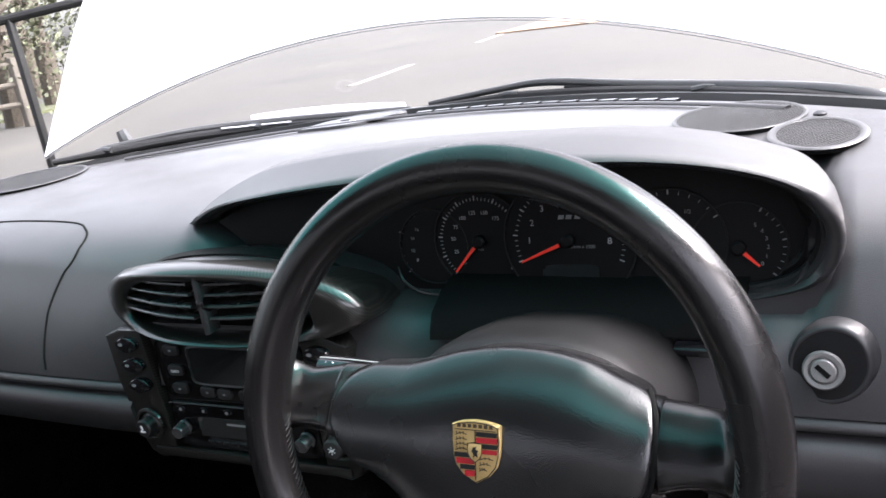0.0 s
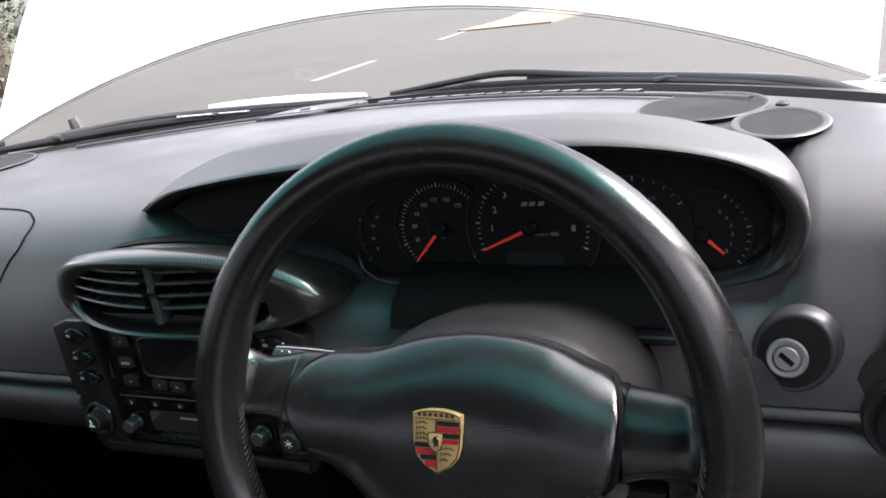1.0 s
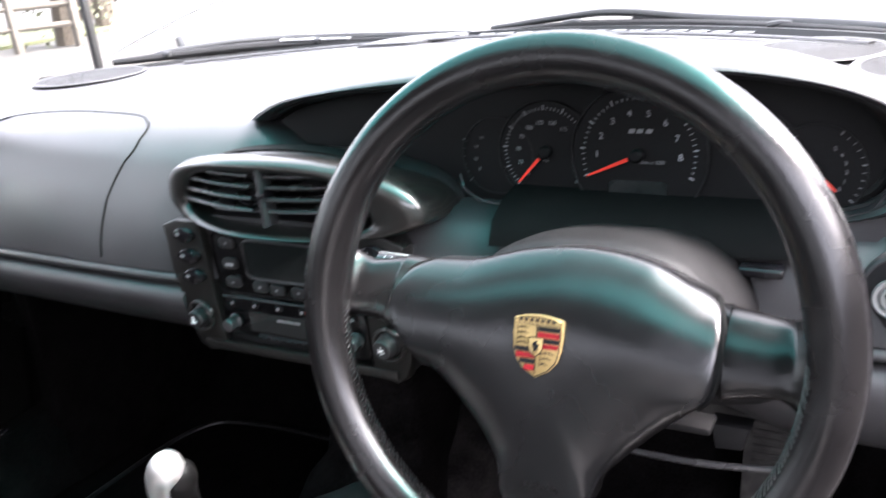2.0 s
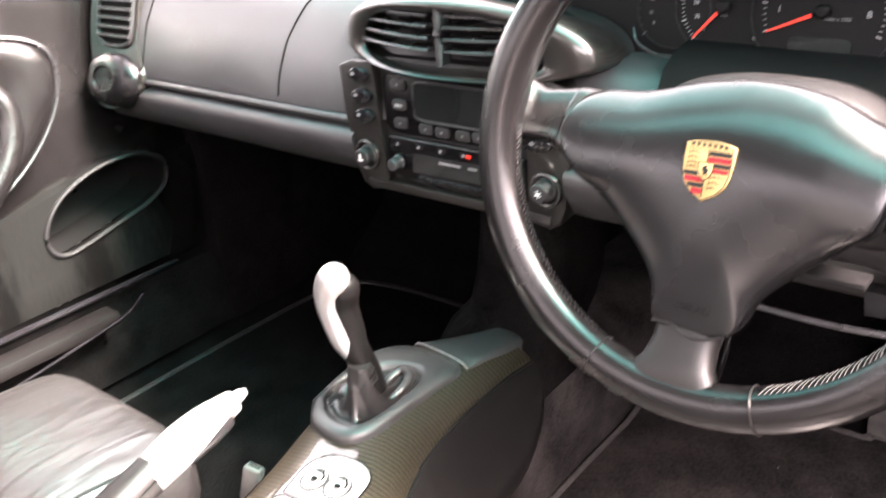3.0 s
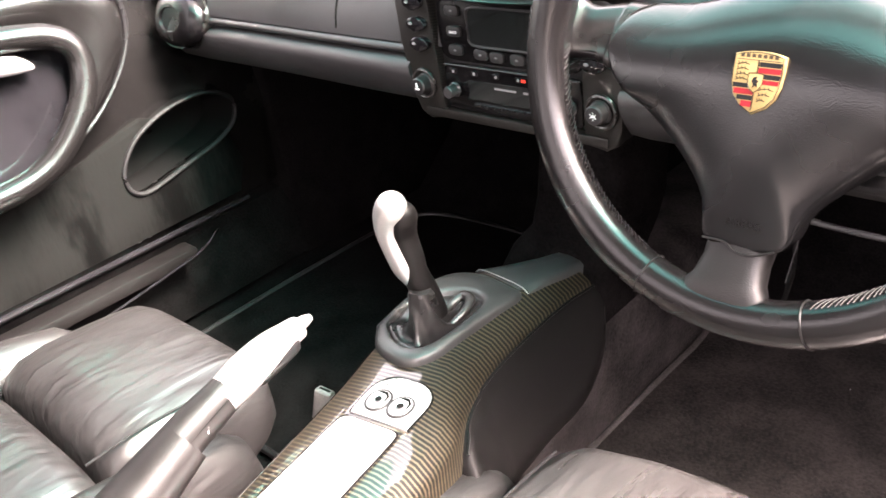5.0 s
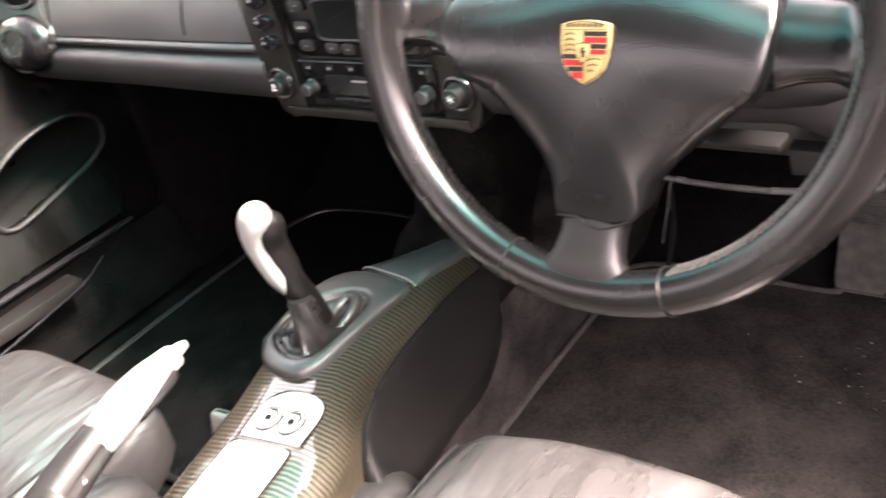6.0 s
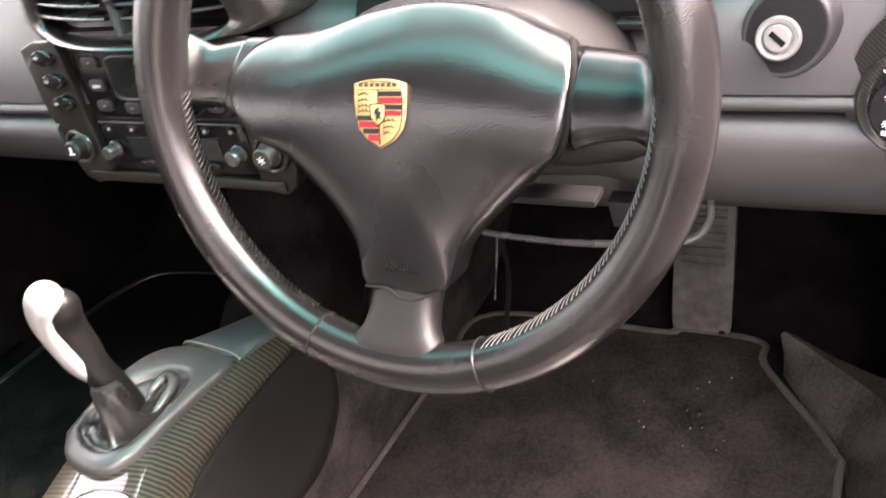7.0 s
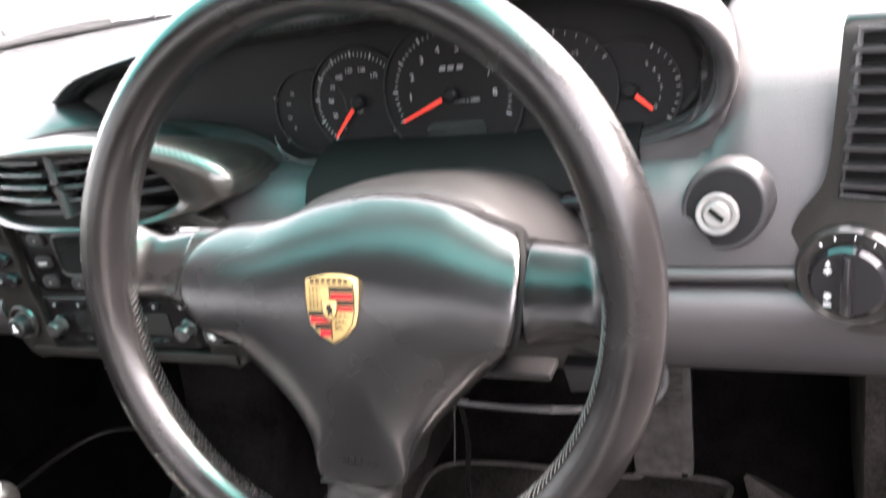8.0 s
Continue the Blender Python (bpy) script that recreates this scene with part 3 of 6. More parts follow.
    part("defroster_trim", tube(rail, 0.006, 8, flat=0.4), PLASTIC, d, "long slim defroster outlet trim")
    return d


DASH = dashboard()


def grille(name, cx, cy, a, b, turn, rim):
    """A round speaker grille with a raised ring and a mesh of holes."""
    g = thing(name, (cx, cy, 0.932), "round black speaker grille with fine hole mesh", "speaker grille", "dashboard speakers")
    m = Matrix.Translation((cx, cy, 0.9305)) @ pose(0, 0, 0, 0, 0, turn)
    ring = [m @ Vector((x, y, 0.002)) for x, y in ellipse(a, b, 48)]
    part("ring", tube(ring, rim, 10, closed=True, flat=0.35), DASH_SKIN, g)
    part("backing", plate(ellipse(a, b, 48), m @ Matrix.Translation((0, 0, 0.001)), 0.004), SEAM, g)
    bm = bmesh.new()
    w, pitch = 0.0011, 0.0042
    for lean, h in ((50, 0.0030), (-50, 0.0032)):
        d, nrm = (math.cos(radians(lean)), math.sin(radians(lean))), (-math.sin(radians(lean)), math.cos(radians(lean)))
        reach = math.hypot(a * nrm[0], b * nrm[1])
        k = int(reach * 0.985 / pitch)
        for i in range(-k, k + 1):
            u = i * pitch
            qa = (d[0] / a) ** 2 + (d[1] / b) ** 2
            qb = u * (nrm[0] * d[0] / a**2 + nrm[1] * d[1] / b**2)
            qc = u * u * ((nrm[0] / a) ** 2 + (nrm[1] / b) ** 2) - 1
            root = math.sqrt(max(0, qb * qb - qa * qc))
            t0, t1 = (-qb - root) / qa, (-qb + root) / qa
            vs = [bm.verts.new((nrm[0] * (u + o) + d[0] * t, nrm[1] * (u + o) + d[1] * t, h)) for t, o in ((t0, -w / 2), (t1, -w / 2), (t1, w / 2), (t0, w / 2))]
            bm.faces.new(vs)
    bmesh.ops.solidify(bm, geom=bm.faces[:], thickness=0.0008)
    part("mesh", moved(bm, m), TRIM_SATIN, g)
    return g


grille("speaker_grille", 0.450, 0.545, 0.069, 0.082, 10, 0.0025)
grille("speaker_grille", 0.5345, 0.432, 0.041, 0.068, 6, 0.0042)
grille("speaker_grille", -0.60, 0.46, 0.085, 0.085, -20, 0.003)
part("sensor", lathe([(0.007, 0.0), (0.007, 0.002), (0.004, 0.004), (0.0, 0.0042)], Matrix.Translation((0.534, 0.519, 0.932)), 16), GLOSS_BLACK, DASH, "small round light sensor")


# ---- instrument pod ----
EDGE = [(-0.077, 0.232, 0.921), (-0.02, 0.212, 0.944), (0.06, 0.190, 0.960), (0.17, 0.176, 0.973), (0.28, 0.170, 0.981), (0.40, 0.172, 0.980), (0.479, 0.176, 0.970), (0.530, 0.180, 0.953), (0.552, 0.187, 0.929), (0.557, 0.201, 0.901), (0.549, 0.209, 0.875), (0.528, 0.212, 0.859), (0.48, 0.216, 0.847), (0.40, 0.222, 0.836), (0.32, 0.224, 0.826)]
BACK = [(-0.092, 0.262, 0.917), (-0.078, 0.35, 0.924), (0.0, 0.44, 0.928), (0.14, 0.48, 0.930), (0.28, 0.49, 0.930), (0.42, 0.46, 0.930), (0.503, 0.40, 0.929), (0.534, 0.34, 0.928), (0.546, 0.29, 0.918), (0.553, 0.252, 0.895), (0.553, 0.224, 0.868), (0.54, 0.214, 0.850), (0.48, 0.212, 0.836), (0.40, 0.214, 0.824), (0.32, 0.214, 0.814)]


def pod():
    c = thing("instrument_cluster", (0.27, 0.3, 0.93), "leather-hooded oval instrument cluster with five black dials", "instrument cluster")
    n = 56
    e, b = spline(EDGE, n), spline(BACK, n)
    heart = Vector((0.27, 0.32, 0.90))
    rings, lip, stitch = [], [], []
    for i in range(n):
        p, q_ = e[i], b[i]
        inward = (heart - p)
        inward.y = 0
        inward.normalize()
        rise = lerp(-inward, Vector((0, 0, 1)), 0.8 * (1 - step(0.38, 0.50, p.x)))
        lift = rise * lerp(lerp(lerp(0.004, 0.030, step(-0.08, 0.08, p.x)), 0.021, step(0.12, 0.30, p.x)), 0.009, step(0.42, 0.54, p.x)) * min(1, (p - q_).length / lerp(0.05, 0.12, step(0.40, 0.50, p.x)))
        out = [p + inward * 0.011 + Vector((0, 0.006, 0)), p + inward * 0.0085 + Vector((0, 0.0005, 0)), p + inward * 0.003 - Vector((0, 0.003, 0)), p - inward * 0.002 - Vector((0, 0.001, 0)), p - inward * 0.0045 + Vector((0, 0.006, 0))]
        for s in (0.12, 0.3, 0.5, 0.7, 0.88):
            out.append(p.lerp(q_, s) + lift * math.sin(math.pi * min(1, s * 0.75 + 0.22)))
        out += [q_ - Vector((0, 0, 0.012)), q_ - Vector((0, 0, 0.03)), p.lerp(q_, 0.5) + inward * 0.02, p + inward * 0.016 + Vector((0, 0.02, 0))]
        rings.append(out)
        lip.append(p + inward * 0.0135 + Vector((0, 0.014, 0)))
        stitch.append(p + inward * 0.0095 + Vector((0, 0.0015, 0)))
    part("hood", loft(rings), DASH_SKIN, c, "stitched black leather hood over the dials", smooth=60)
    part("inner_bead", tube(lip, 0.003, 8), RUBBER, c)
    for k in (1, 2):
        part("inner_pleat", tube([p + Vector((0, 0.016 * k, 0)) + (heart - p).normalized() * 0.006 * k for p in lip], 0.0045, 8), RUBBER, c)
    thread = joined(*[tube([stitch[i] + (stitch[i + 1] - stitch[i]) * s for s in (k / 5 + 0.04, k / 5 + 0.15)], 0.0008, 5) for i in range(2, n - 6) for k in range(5)])
    part("stitching", thread, TRIM_SATIN, c, "fine stitched thread along the hood", kind="stuff")
    # fascia that carries the dials
    out = [(-0.05, 0.918), (0.02, 0.948), (0.12, 0.958), (0.28, 0.971), (0.42, 0.962), (0.515, 0.938), (0.560, 0.90), (0.546, 0.865), (0.50, 0.842), (0.35, 0.836), (0.10, 0.838), (0.0, 0.88)]
    ring = [(p.x, p.y) for p in spline([(x, y, 0) for x, y in out], 48)]
    base = Matrix.Translation((0, 0.243, 0.90)) @ pose(0, 0, 0, 84, 0, 0)
    part("fascia", plate([(x, z - 0.90) for x, z in ring], base, 0.006), DIAL_BLACK, c)
    rows = []
    for i in range(25):
        x = lerp(0.224, 0.490, i / 24)
        k = 0.004 * (1 - step(0.0, 0.15, i / 24))
        rows.append([Vector((x + k * u, y + bow(x) - 0.007, z + 0.006)) for u, y, z in ((1.0, 0.166, 0.822), (1.0, 0.1685, 0.829), (0.7, 0.179, 0.8415), (0.3, 0.207, 0.8525), (0.0, 0.246, 0.857), (0.0, 0.25, 0.84), (1.0, 0.19, 0.82))])
    part("ledge", box((0.436, 0.172, 0.8170), (0.470, 0.190, 0.8245), 0.0022, 3), GLOSS_BLACK, c, "small glossy ledge beside the column")
    part("apron", loft(rows), APRON_BLACK, c, "matt black apron below the dials", smooth=60)
    return c, base


CLUSTER, GAUGE = pod()


def dial(cx, cz, r, sweep, ticks, numbers, num_r, size, needle, print_mat=DIAL_PRINT, name_label="", lift=0.0):
    """One round instrument: bezel ring, face, scale marks, numerals and a red needle. Angles in degrees, clockwise from the top."""
    m = GAUGE @ Matrix.Translation((cx, cz - 0.90, 0.002 + lift))
    face = part("dial", plate(ellipse(r, r, 48), m, 0.004), DIAL_BLACK, CLUSTER, name_label)
    part("bezel", tube([m @ Vector((x, y, 0.001)) for x, y in ellipse(r, r, 56)], 0.0009, 8, closed=True), RUBBER, face)

    def at(deg, rad):
        return Vector((rad * math.sin(radians(deg)), rad * math.cos(radians(deg)), 0))
    marks = bmesh.new()
    for k in range(ticks + 1):
        a = lerp(sweep[0], sweep[1], k / ticks)
        lng = 0.0045 if k % 5 == 0 else 0.0028
        p, q_ = at(a, num_r + 0.011), at(a, num_r + 0.011 + lng)
        s = at(a + 90, 0.0003 if k % 5 else 0.0006)
        marks.faces.new([marks.verts.new(v + Vector((0, 0, 0.0006))) for v in (p - s, p + s, q_ + s, q_ - s)])
    if ticks:
        bmesh.ops.solidify(marks, geom=marks.faces[:], thickness=0.0003)
        part("scale", moved(marks, m), print_mat, face, kind="stuff")
    for text, a in numbers:
        words(text, size, m @ Matrix.Translation(at(a, num_r) + Vector((0, 0, 0.0006))), print_mat, face, "numeral")
    if needle is not None:
        a, r0, r1 = needle
        p, q_, s = at(a, r0), at(a, r1), at(a + 90, 0.0016)
        out = [(v.x, v.y) for v in (p - s, p + s, q_ + s * 0.5, q_ - s * 0.5)]
        part("needle", plate(out, m @ Matrix.Translation((0, 0, 0.005)), 0.0015), NEEDLE, face, "red pointer at rest")
        part("needle_cap", lathe([(0.006, 0.0), (0.006, 0.005), (0.004, 0.0065), (0.0, 0.0066)], m @ Matrix.Translation((0, 0, 0.001)), 20), DIAL_BLACK, face)
    return face, m


tach, tm = dial(0.341, 0.893, 0.060, (-112, 112), 40, [(str(k), lerp(-90, 92, (k - 1) / 7)) for k in range(1, 9)], 0.0365, 0.0080, (-113, 0.009, 0.048), name_label="large central rev counter", lift=0.003)
words("1/min x 1000", 0.0042, tm @ Matrix.Translation((0.012, -0.006, 0.0006)), PRINT_DIM, tach)
for x in (-0.0085, -0.0015, 0.0065):
    part("badge_bar", plate([(x, 0.0), (x + 0.0050, 0.0), (x + 0.0062, 0.0036), (x + 0.0012, 0.0036)], tm @ Matrix.Translation((0, 0.019, 0.0008)), 0.0005), PRINT_DIM, tach)
part("display", plate(ellipse(0.026, 0.008, 32, power=6), tm @ Matrix.Translation((0, -0.030, 0.0008)), 0.0006), SCREEN, tach, "unlit digital display")
speed, sm = dial(0.255, 0.893, 0.046, (-138, 132), 50, [("0", -140), ("25", -112), ("50", -85), ("75", -60), ("100", -36), ("125", -12), ("150", 14), ("175", 40)], 0.0270, 0.0050, (-138, 0.008, 0.0385), name_label="speedometer with white numerals")
words("mph", 0.0035, sm @ Matrix.Translation((0.0, -0.008, 0.0006)), PRINT_DIM, speed)
dial(0.428, 0.889, 0.046, (-60, 60), 10, [("1/4", -30), ("1/2", 30)], 0.030, 0.0045, None, PRINT_DIM, "fuel and temperature dial")
dial(0.206, 0.888, 0.036, (-130, -30), 8, [("8", -125), ("10", -100), ("14", -70), ("16", -45)], 0.0235, 0.0045, None, PRINT_DIM, "small voltmeter dial", lift=-0.0015)
dial(0.482, 0.884, 0.038, (130, 30), 10, [("0", 128), ("1", 110), ("2", 90), ("3", 72), ("4", 54), ("5", 36)], 0.0225, 0.0048, (133, 0.004, 0.022), PRINT_DIM, "small oil pressure dial", lift=-0.0015)
part("trim_crescent", tube(spline([(0.172, 0.226, 0.873), (0.178, 0.222, 0.860), (0.196, 0.218, 0.851), (0.222, 0.216, 0.8485)], 16), [0.0006 + 0.0013 * math.sin(math.pi * k / 15) for k in range(16)], 8), VENT_GREY, CLUSTER, "bright crescent trim below the dials")

# ---- steering wheel and column ----
WHEEL = facing((0.3476, -0.002, 0.8407), 14.55)


def steering_wheel():
    w = thing("steering_wheel", (0.3476, -0.002, 0.8407), "three-spoke black leather steering wheel with a gold crest", "steering wheel")
    R, r = 0.1745, 0.0165
    rings = []
    for k in range(96):
        a = 2 * math.pi * k / 96
        d = Vector((math.cos(a), math.sin(a), 0))
        grip = 0.0022 * (math.exp(-((math.degrees(a) - 165) / 14) ** 2) + math.exp(-((math.degrees(a) - 15) / 14) ** 2))
        rings.append([WHEEL @ (d * (R + (r + grip * max(0, -math.cos(t))) * math.cos(t)) + Vector((0, 0, (r * 1.02 + grip) * math.sin(t)))) for t in (2 * math.pi * j / 20 for j in range(20))])
    part("rim", loft(rings + [rings[0]], caps=False), WHEEL_LEATHER, w, "smooth black leather rim with worn shiny patches", smooth=80)
    for a in (-112, -71):
        u = Vector((math.cos(radians(a)), math.sin(radians(a)), 0))
        loop = [WHEEL @ (u * (R + (r + 0.0004) * math.cos(t)) + Vector((0, 0, (r * 1.02 + 0.0004) * math.sin(t)))) for t in (2 * math.pi * j / 24 for j in range(24))]
        part("rim_seam", tube(loop, 0.0007, 5, closed=True, up=Vector((0.3, 0.4, 0.9))), LEVER_LEATHER, w)
    # cross stitches along the inner edge of the lower rim
    for a0, a1 in ((-69, 8), (172, 246)):
        k = int((a1 - a0) / 1.45)
        turn = 1 if a0 < 0 else -1
        top = 0.66 if a0 < 0 else 0.12
        st = []
        for i in range(k):
            a = radians(lerp(a0, a1, i / k) + random.uniform(-0.2, 0.2))
            b = radians(random.uniform(2.3, 3.0)) * turn
            p = [WHEEL @ (Vector((math.cos(s), math.sin(s), 0)) * (R - (r + 0.0005) * math.cos(h)) + Vector((0, 0, (r + 0.0005) * math.sin(h)))) for s, h in ((a, top), (a + b * 0.33, top - 0.22), (a + b * 0.67, top - 0.44), (a + b, top - 0.66))]
            st.append(tube(p, 0.00030, 4))
        part("stitching", joined(*st), STITCH if a0 < 0 else RUBBER, w, "hand stitching inside the rim", kind="stuff")

    # padded hub
    out = [(-0.104, 0.034), (-0.080, 0.0355), (-0.0626, 0.0385), (-0.045, 0.0435), (-0.029, 0.0475), (0.002, 0.0512), (0.0317, 0.050), (0.0587, 0.0445), (0.080, 0.0350), (0.0996, 0.0255), (0.1065, 0.0118), (0.108, -0.006), (0.105, -0.028), (0.093, -0.043), (0.06, -0.074), (0.038, -0.098), (0.028, -0.122), (0.0, -0.129), (-0.028, -0.125), (-0.038, -0.097), (-0.075, -0.058), (-0.112, -0.026), (-0.1275, -0.0024), (-0.1265, 0.0156), (-0.118, 0.0275)]
    loop = [(p.x, p.y) for p in spline([(x, y, 0) for x, y in out + out[:1]], 129)][:-1]
    c = Vector((-0.003, -0.015))
    rings = []

    brow = ((-0.135, 0.033), (-0.104, 0.034), (-0.080, 0.0355), (-0.045, 0.0435), (0.002, 0.0512), (0.0317, 0.050), (0.0587, 0.0445), (0.080, 0.035), (0.100, 0.0265), (0.12, 0.024))

    def brow_at(x):
        for (x0, y0), (x1, y1) in zip(brow, brow[1:]):
            if x <= x1:
                return lerp(y0, y1, (x - x0) / (x1 - x0))
        return brow[-1][1]

    def cushion(x, y, s, dome, flat):
        """Depth of the cover: flat at its gaps, domed below, and rolling far back towards its upper edge."""
        u, v = c.x + (x - c.x) * s, c.y + (y - c.y) * s
        side = max(step(0.085, 0.107, abs(x + 0.004)), step(-0.070, -0.118, y))
        edge = lerp(lerp(dome, flat, side), flat * 0.9, step(0.0, 0.03, y))
        return edge - 0.034 * min(1.1, max(0, (v + 0.030) / (brow_at(u) + 0.030))) ** 2.6
    for s, dome, flat in ((0.93, -0.055, -0.045), (0.985, -0.042, -0.034), (1.0, -0.028, -0.0085), (0.994, -0.0235, -0.0062), (0.982, -0.0190, -0.0048), (0.965, -0.0150, -0.0042), (0.92, -0.0105, -0.0036), (0.85, -0.0065, -0.0030), (0.75, -0.0035, -0.0020), (0.65, -0.001, -0.001), (0.5, 0.0005, 0.0005), (0.35, 0.001, 0.001), (0.15, 0.001, 0.001)):
        rings.append([WHEEL @ Vector((c.x + (x - c.x) * s, c.y + (y - c.y) * s, cushion(x, y, s, dome, flat))) for x, y in loop])
    hub = part("airbag_cover", loft(rings), LEATHER, w, "padded grained airbag cover", smooth=70)
    for pts, r_ in ((((-0.1075, 0.0330), (-0.1185, 0.0275), (-0.1278, 0.0156), (-0.1288, -0.0024), (-0.118, -0.020)), 0.0010), (((0.1002, 0.0262), (0.1078, 0.0118), (0.1092, -0.006), (0.1062, -0.028), (0.098, -0.039)), 0.0019)):
        fall = [0.034 * max(0, (v + 0.030) / (brow_at(u) + 0.030)) ** 2.6 for u, v in pts]
        ends = (0.008, 0.0062, 0.0060, 0.0062, 0.012) if pts[0][0] < 0 else (0.010, 0.0075, 0.0072, 0.0072, 0.013)
        part("cover_gap", tube(spline([WHEEL @ Vector((u, v, -f_ - e_)) for (u, v), f_, e_ in zip(pts, fall, ends)], 24), r_, 6), SEAM, w)
    part("embossing", plate([(-0.006, -0.002), (0.006, -0.002), (0.006, 0.002), (-0.006, 0.002)], WHEEL @ Matrix.Translation((0.078, -0.012, -0.0039)), 0.001), LEATHER, hub)
    words("AIRBAG", 0.0075, WHEEL @ Matrix.Translation((0.0, -0.108, -0.0022)), COLUMN_SKIN, hub)

    part("cover_edge", tube(spline([WHEEL @ Vector(p) for p in ((-0.029, -0.124, -0.004), (-0.012, -0.1235, -0.0028), (-0.004, -0.128, -0.0024), (0.008, -0.129, -0.0024), (0.024, -0.123, -0.004))], 20), 0.0009, 6), LEVER_LEATHER, w)
    # spokes: stretches of (radius, half width, front, back)
    def spoke(angle, secs, label=""):
        rot = WHEEL @ pose(0, 0, 0, 0, 0, angle)
        rows = []
        for d, hw, f, bk, off in secs:
            mid, hh = (f + bk) / 2, (f - bk) / 2
            rows.append([rot @ Vector((d, off + u, mid + v)) for u, v in ellipse(hw, hh, 24, power=3.2)])
        return part("spoke", loft(rows), LEVER_LEATHER, w, label, smooth=70)
    def side_spoke(secs):
        """Front face flat below, rolling back to the top edge as the cover does, and sinking into the rim."""
        rows = []
        for u, lo, hi, f, bk, drop in secs:
            w_ = hi - lo
            sec = [(0.0, f - 0.013), (0.02, f - 0.006), (0.08, f - 0.0020), (0.18, f)]
            sec += [(a, f - drop * max(0, (lo + a * w_ + 0.022) / (hi + 0.022)) ** 2.3) for a in (0.3, 0.45, 0.6, 0.72, 0.84, 0.94)]
            sec += [(1.0, f - drop - 0.004), (0.97, f - drop - 0.009), (0.8, bk), (0.4, bk - 0.001), (0.1, bk)]
            loop_ = spline([(lo + a * w_, b, 0) for a, b in sec + sec[:1]], 61)[:-1]
            rows.append([WHEEL @ Vector((u, p.x, p.y)) for p in loop_])
        return part("spoke", loft(rows), SPOKE_LEATHER, w, smooth=80)
    left = [(-0.095, -0.024, 0.031, -0.022, -0.066, 0.028), (-0.124, -0.017, 0.0335, -0.0068, -0.062, 0.030), (-0.1285, -0.0140, 0.0330, -0.0062, -0.060, 0.030), (-0.138, -0.0115, 0.0315, -0.0050, -0.054, 0.029), (-0.147, -0.0115, 0.0302, -0.0050, -0.048, 0.027), (-0.153, -0.0118, 0.0296, -0.0054, -0.046, 0.026), (-0.159, -0.0128, 0.0302, -0.0058, -0.044, 0.025), (-0.166, -0.016, 0.034, -0.0058, -0.040, 0.022), (-0.174, -0.022, 0.041, -0.0020, -0.034, 0.018)]
    right = [(0.080, -0.036, 0.0225, -0.022, -0.064, 0.026), (0.1075, -0.0345, 0.0226, -0.0120, -0.060, 0.028), (0.1098, -0.033, 0.0226, -0.0085, -0.058, 0.028), (0.1125, -0.032, 0.0222, -0.0066, -0.056, 0.028), (0.125, -0.0285, 0.0208, -0.0074, -0.052, 0.027), (0.140, -0.0268, 0.0187, -0.0080, -0.047, 0.025), (0.148, -0.0285, 0.0193, -0.0072, -0.040, 0.021), (0.154, -0.033, 0.0223, -0.0050, -0.033, 0.015), (0.165, -0.046, 0.033, 0.0025, -0.023, 0.010), (0.173, -0.056, 0.043, 0.0050, -0.018, 0.008)]
    for secs in (left, right):
        keys = [spline([(q_[0], q_[k], 0) for q_ in secs], 40) for k in range(1, 6)]
        side_spoke([(keys[0][i].x, *(keys[k][i].y for k in range(5))) for i in range(40)])
    spoke(-92, [(0.105, 0.026, -0.008, -0.04, 0.0), (0.125, 0.024, -0.004, -0.034, 0.0), (0.138, 0.0235, 0.001, -0.028, 0), (0.150, 0.026, 0.007, -0.02, 0.0), (0.160, 0.033, 0.012, -0.012, 0.0), (0.172, 0.048, 0.010, -0.010, 0.0)])

    # crest: a gold shield with plain coloured fields
    k = Matrix.Translation((-0.0045, -0.0105, 0.0028)) @ pose(0, 0, 0, -4, 0, 0) @ Matrix.Diagonal((0.98, 0.91, 1, 1))
    sh = [(-0.0172, 0.0192), (-0.012, 0.0208), (-0.006, 0.0218), (0.0, 0.0221), (0.006, 0.0218), (0.012, 0.0208), (0.0172, 0.0192), (0.0176, 0.008), (0.0172, -0.002), (0.0150, -0.0105), (0.0095, -0.0175), (0.0, -0.0232), (-0.0095, -0.0175), (-0.0150, -0.0105), (-0.0172, -0.002), (-0.0176, 0.008)]
    crest = part("crest", plate(sh, WHEEL @ k, 0.006, 0.001), GOLD, w, "gold enamel shield badge with red and black fields")
    up = WHEEL @ k @ Matrix.Translation((0, 0, 0.0008))
    part("border", tube([up @ Vector((x * 0.955, y * 0.955, 0)) for x, y in sh], 0.00035, 6, closed=True), BLACK_ENAMEL, crest)
    for (x0, x1), ys, mt in (((0.0008, 0.0156), (0.0113, 0.0146), BLACK_ENAMEL), ((0.0008, 0.0158), (0.0068, 0.0106), RED), ((0.0008, 0.0157), (0.0028, 0.0061), BLACK_ENAMEL), ((0.0008, 0.0153), (-0.0010, 0.0021), RED), ((-0.0153, -0.0008), (-0.0044, -0.0012), BLACK_ENAMEL), ((-0.0140, -0.0008), (-0.0090, -0.0051), RED), ((-0.0112, -0.0008), (-0.0130, -0.0097), BLACK_ENAMEL), ((-0.0078, -0.0008), (-0.0178, -0.0137), RED)):
        slant = 0.12 * (ys[1] - ys[0])
        part("field", plate([(x0, ys[0]), (x1, ys[0]), (x1 + slant, ys[1]), (x0, ys[1])], up, 0.0008), mt, crest)
    for i in range(7):
        x = -0.0118 + 0.0039 * i
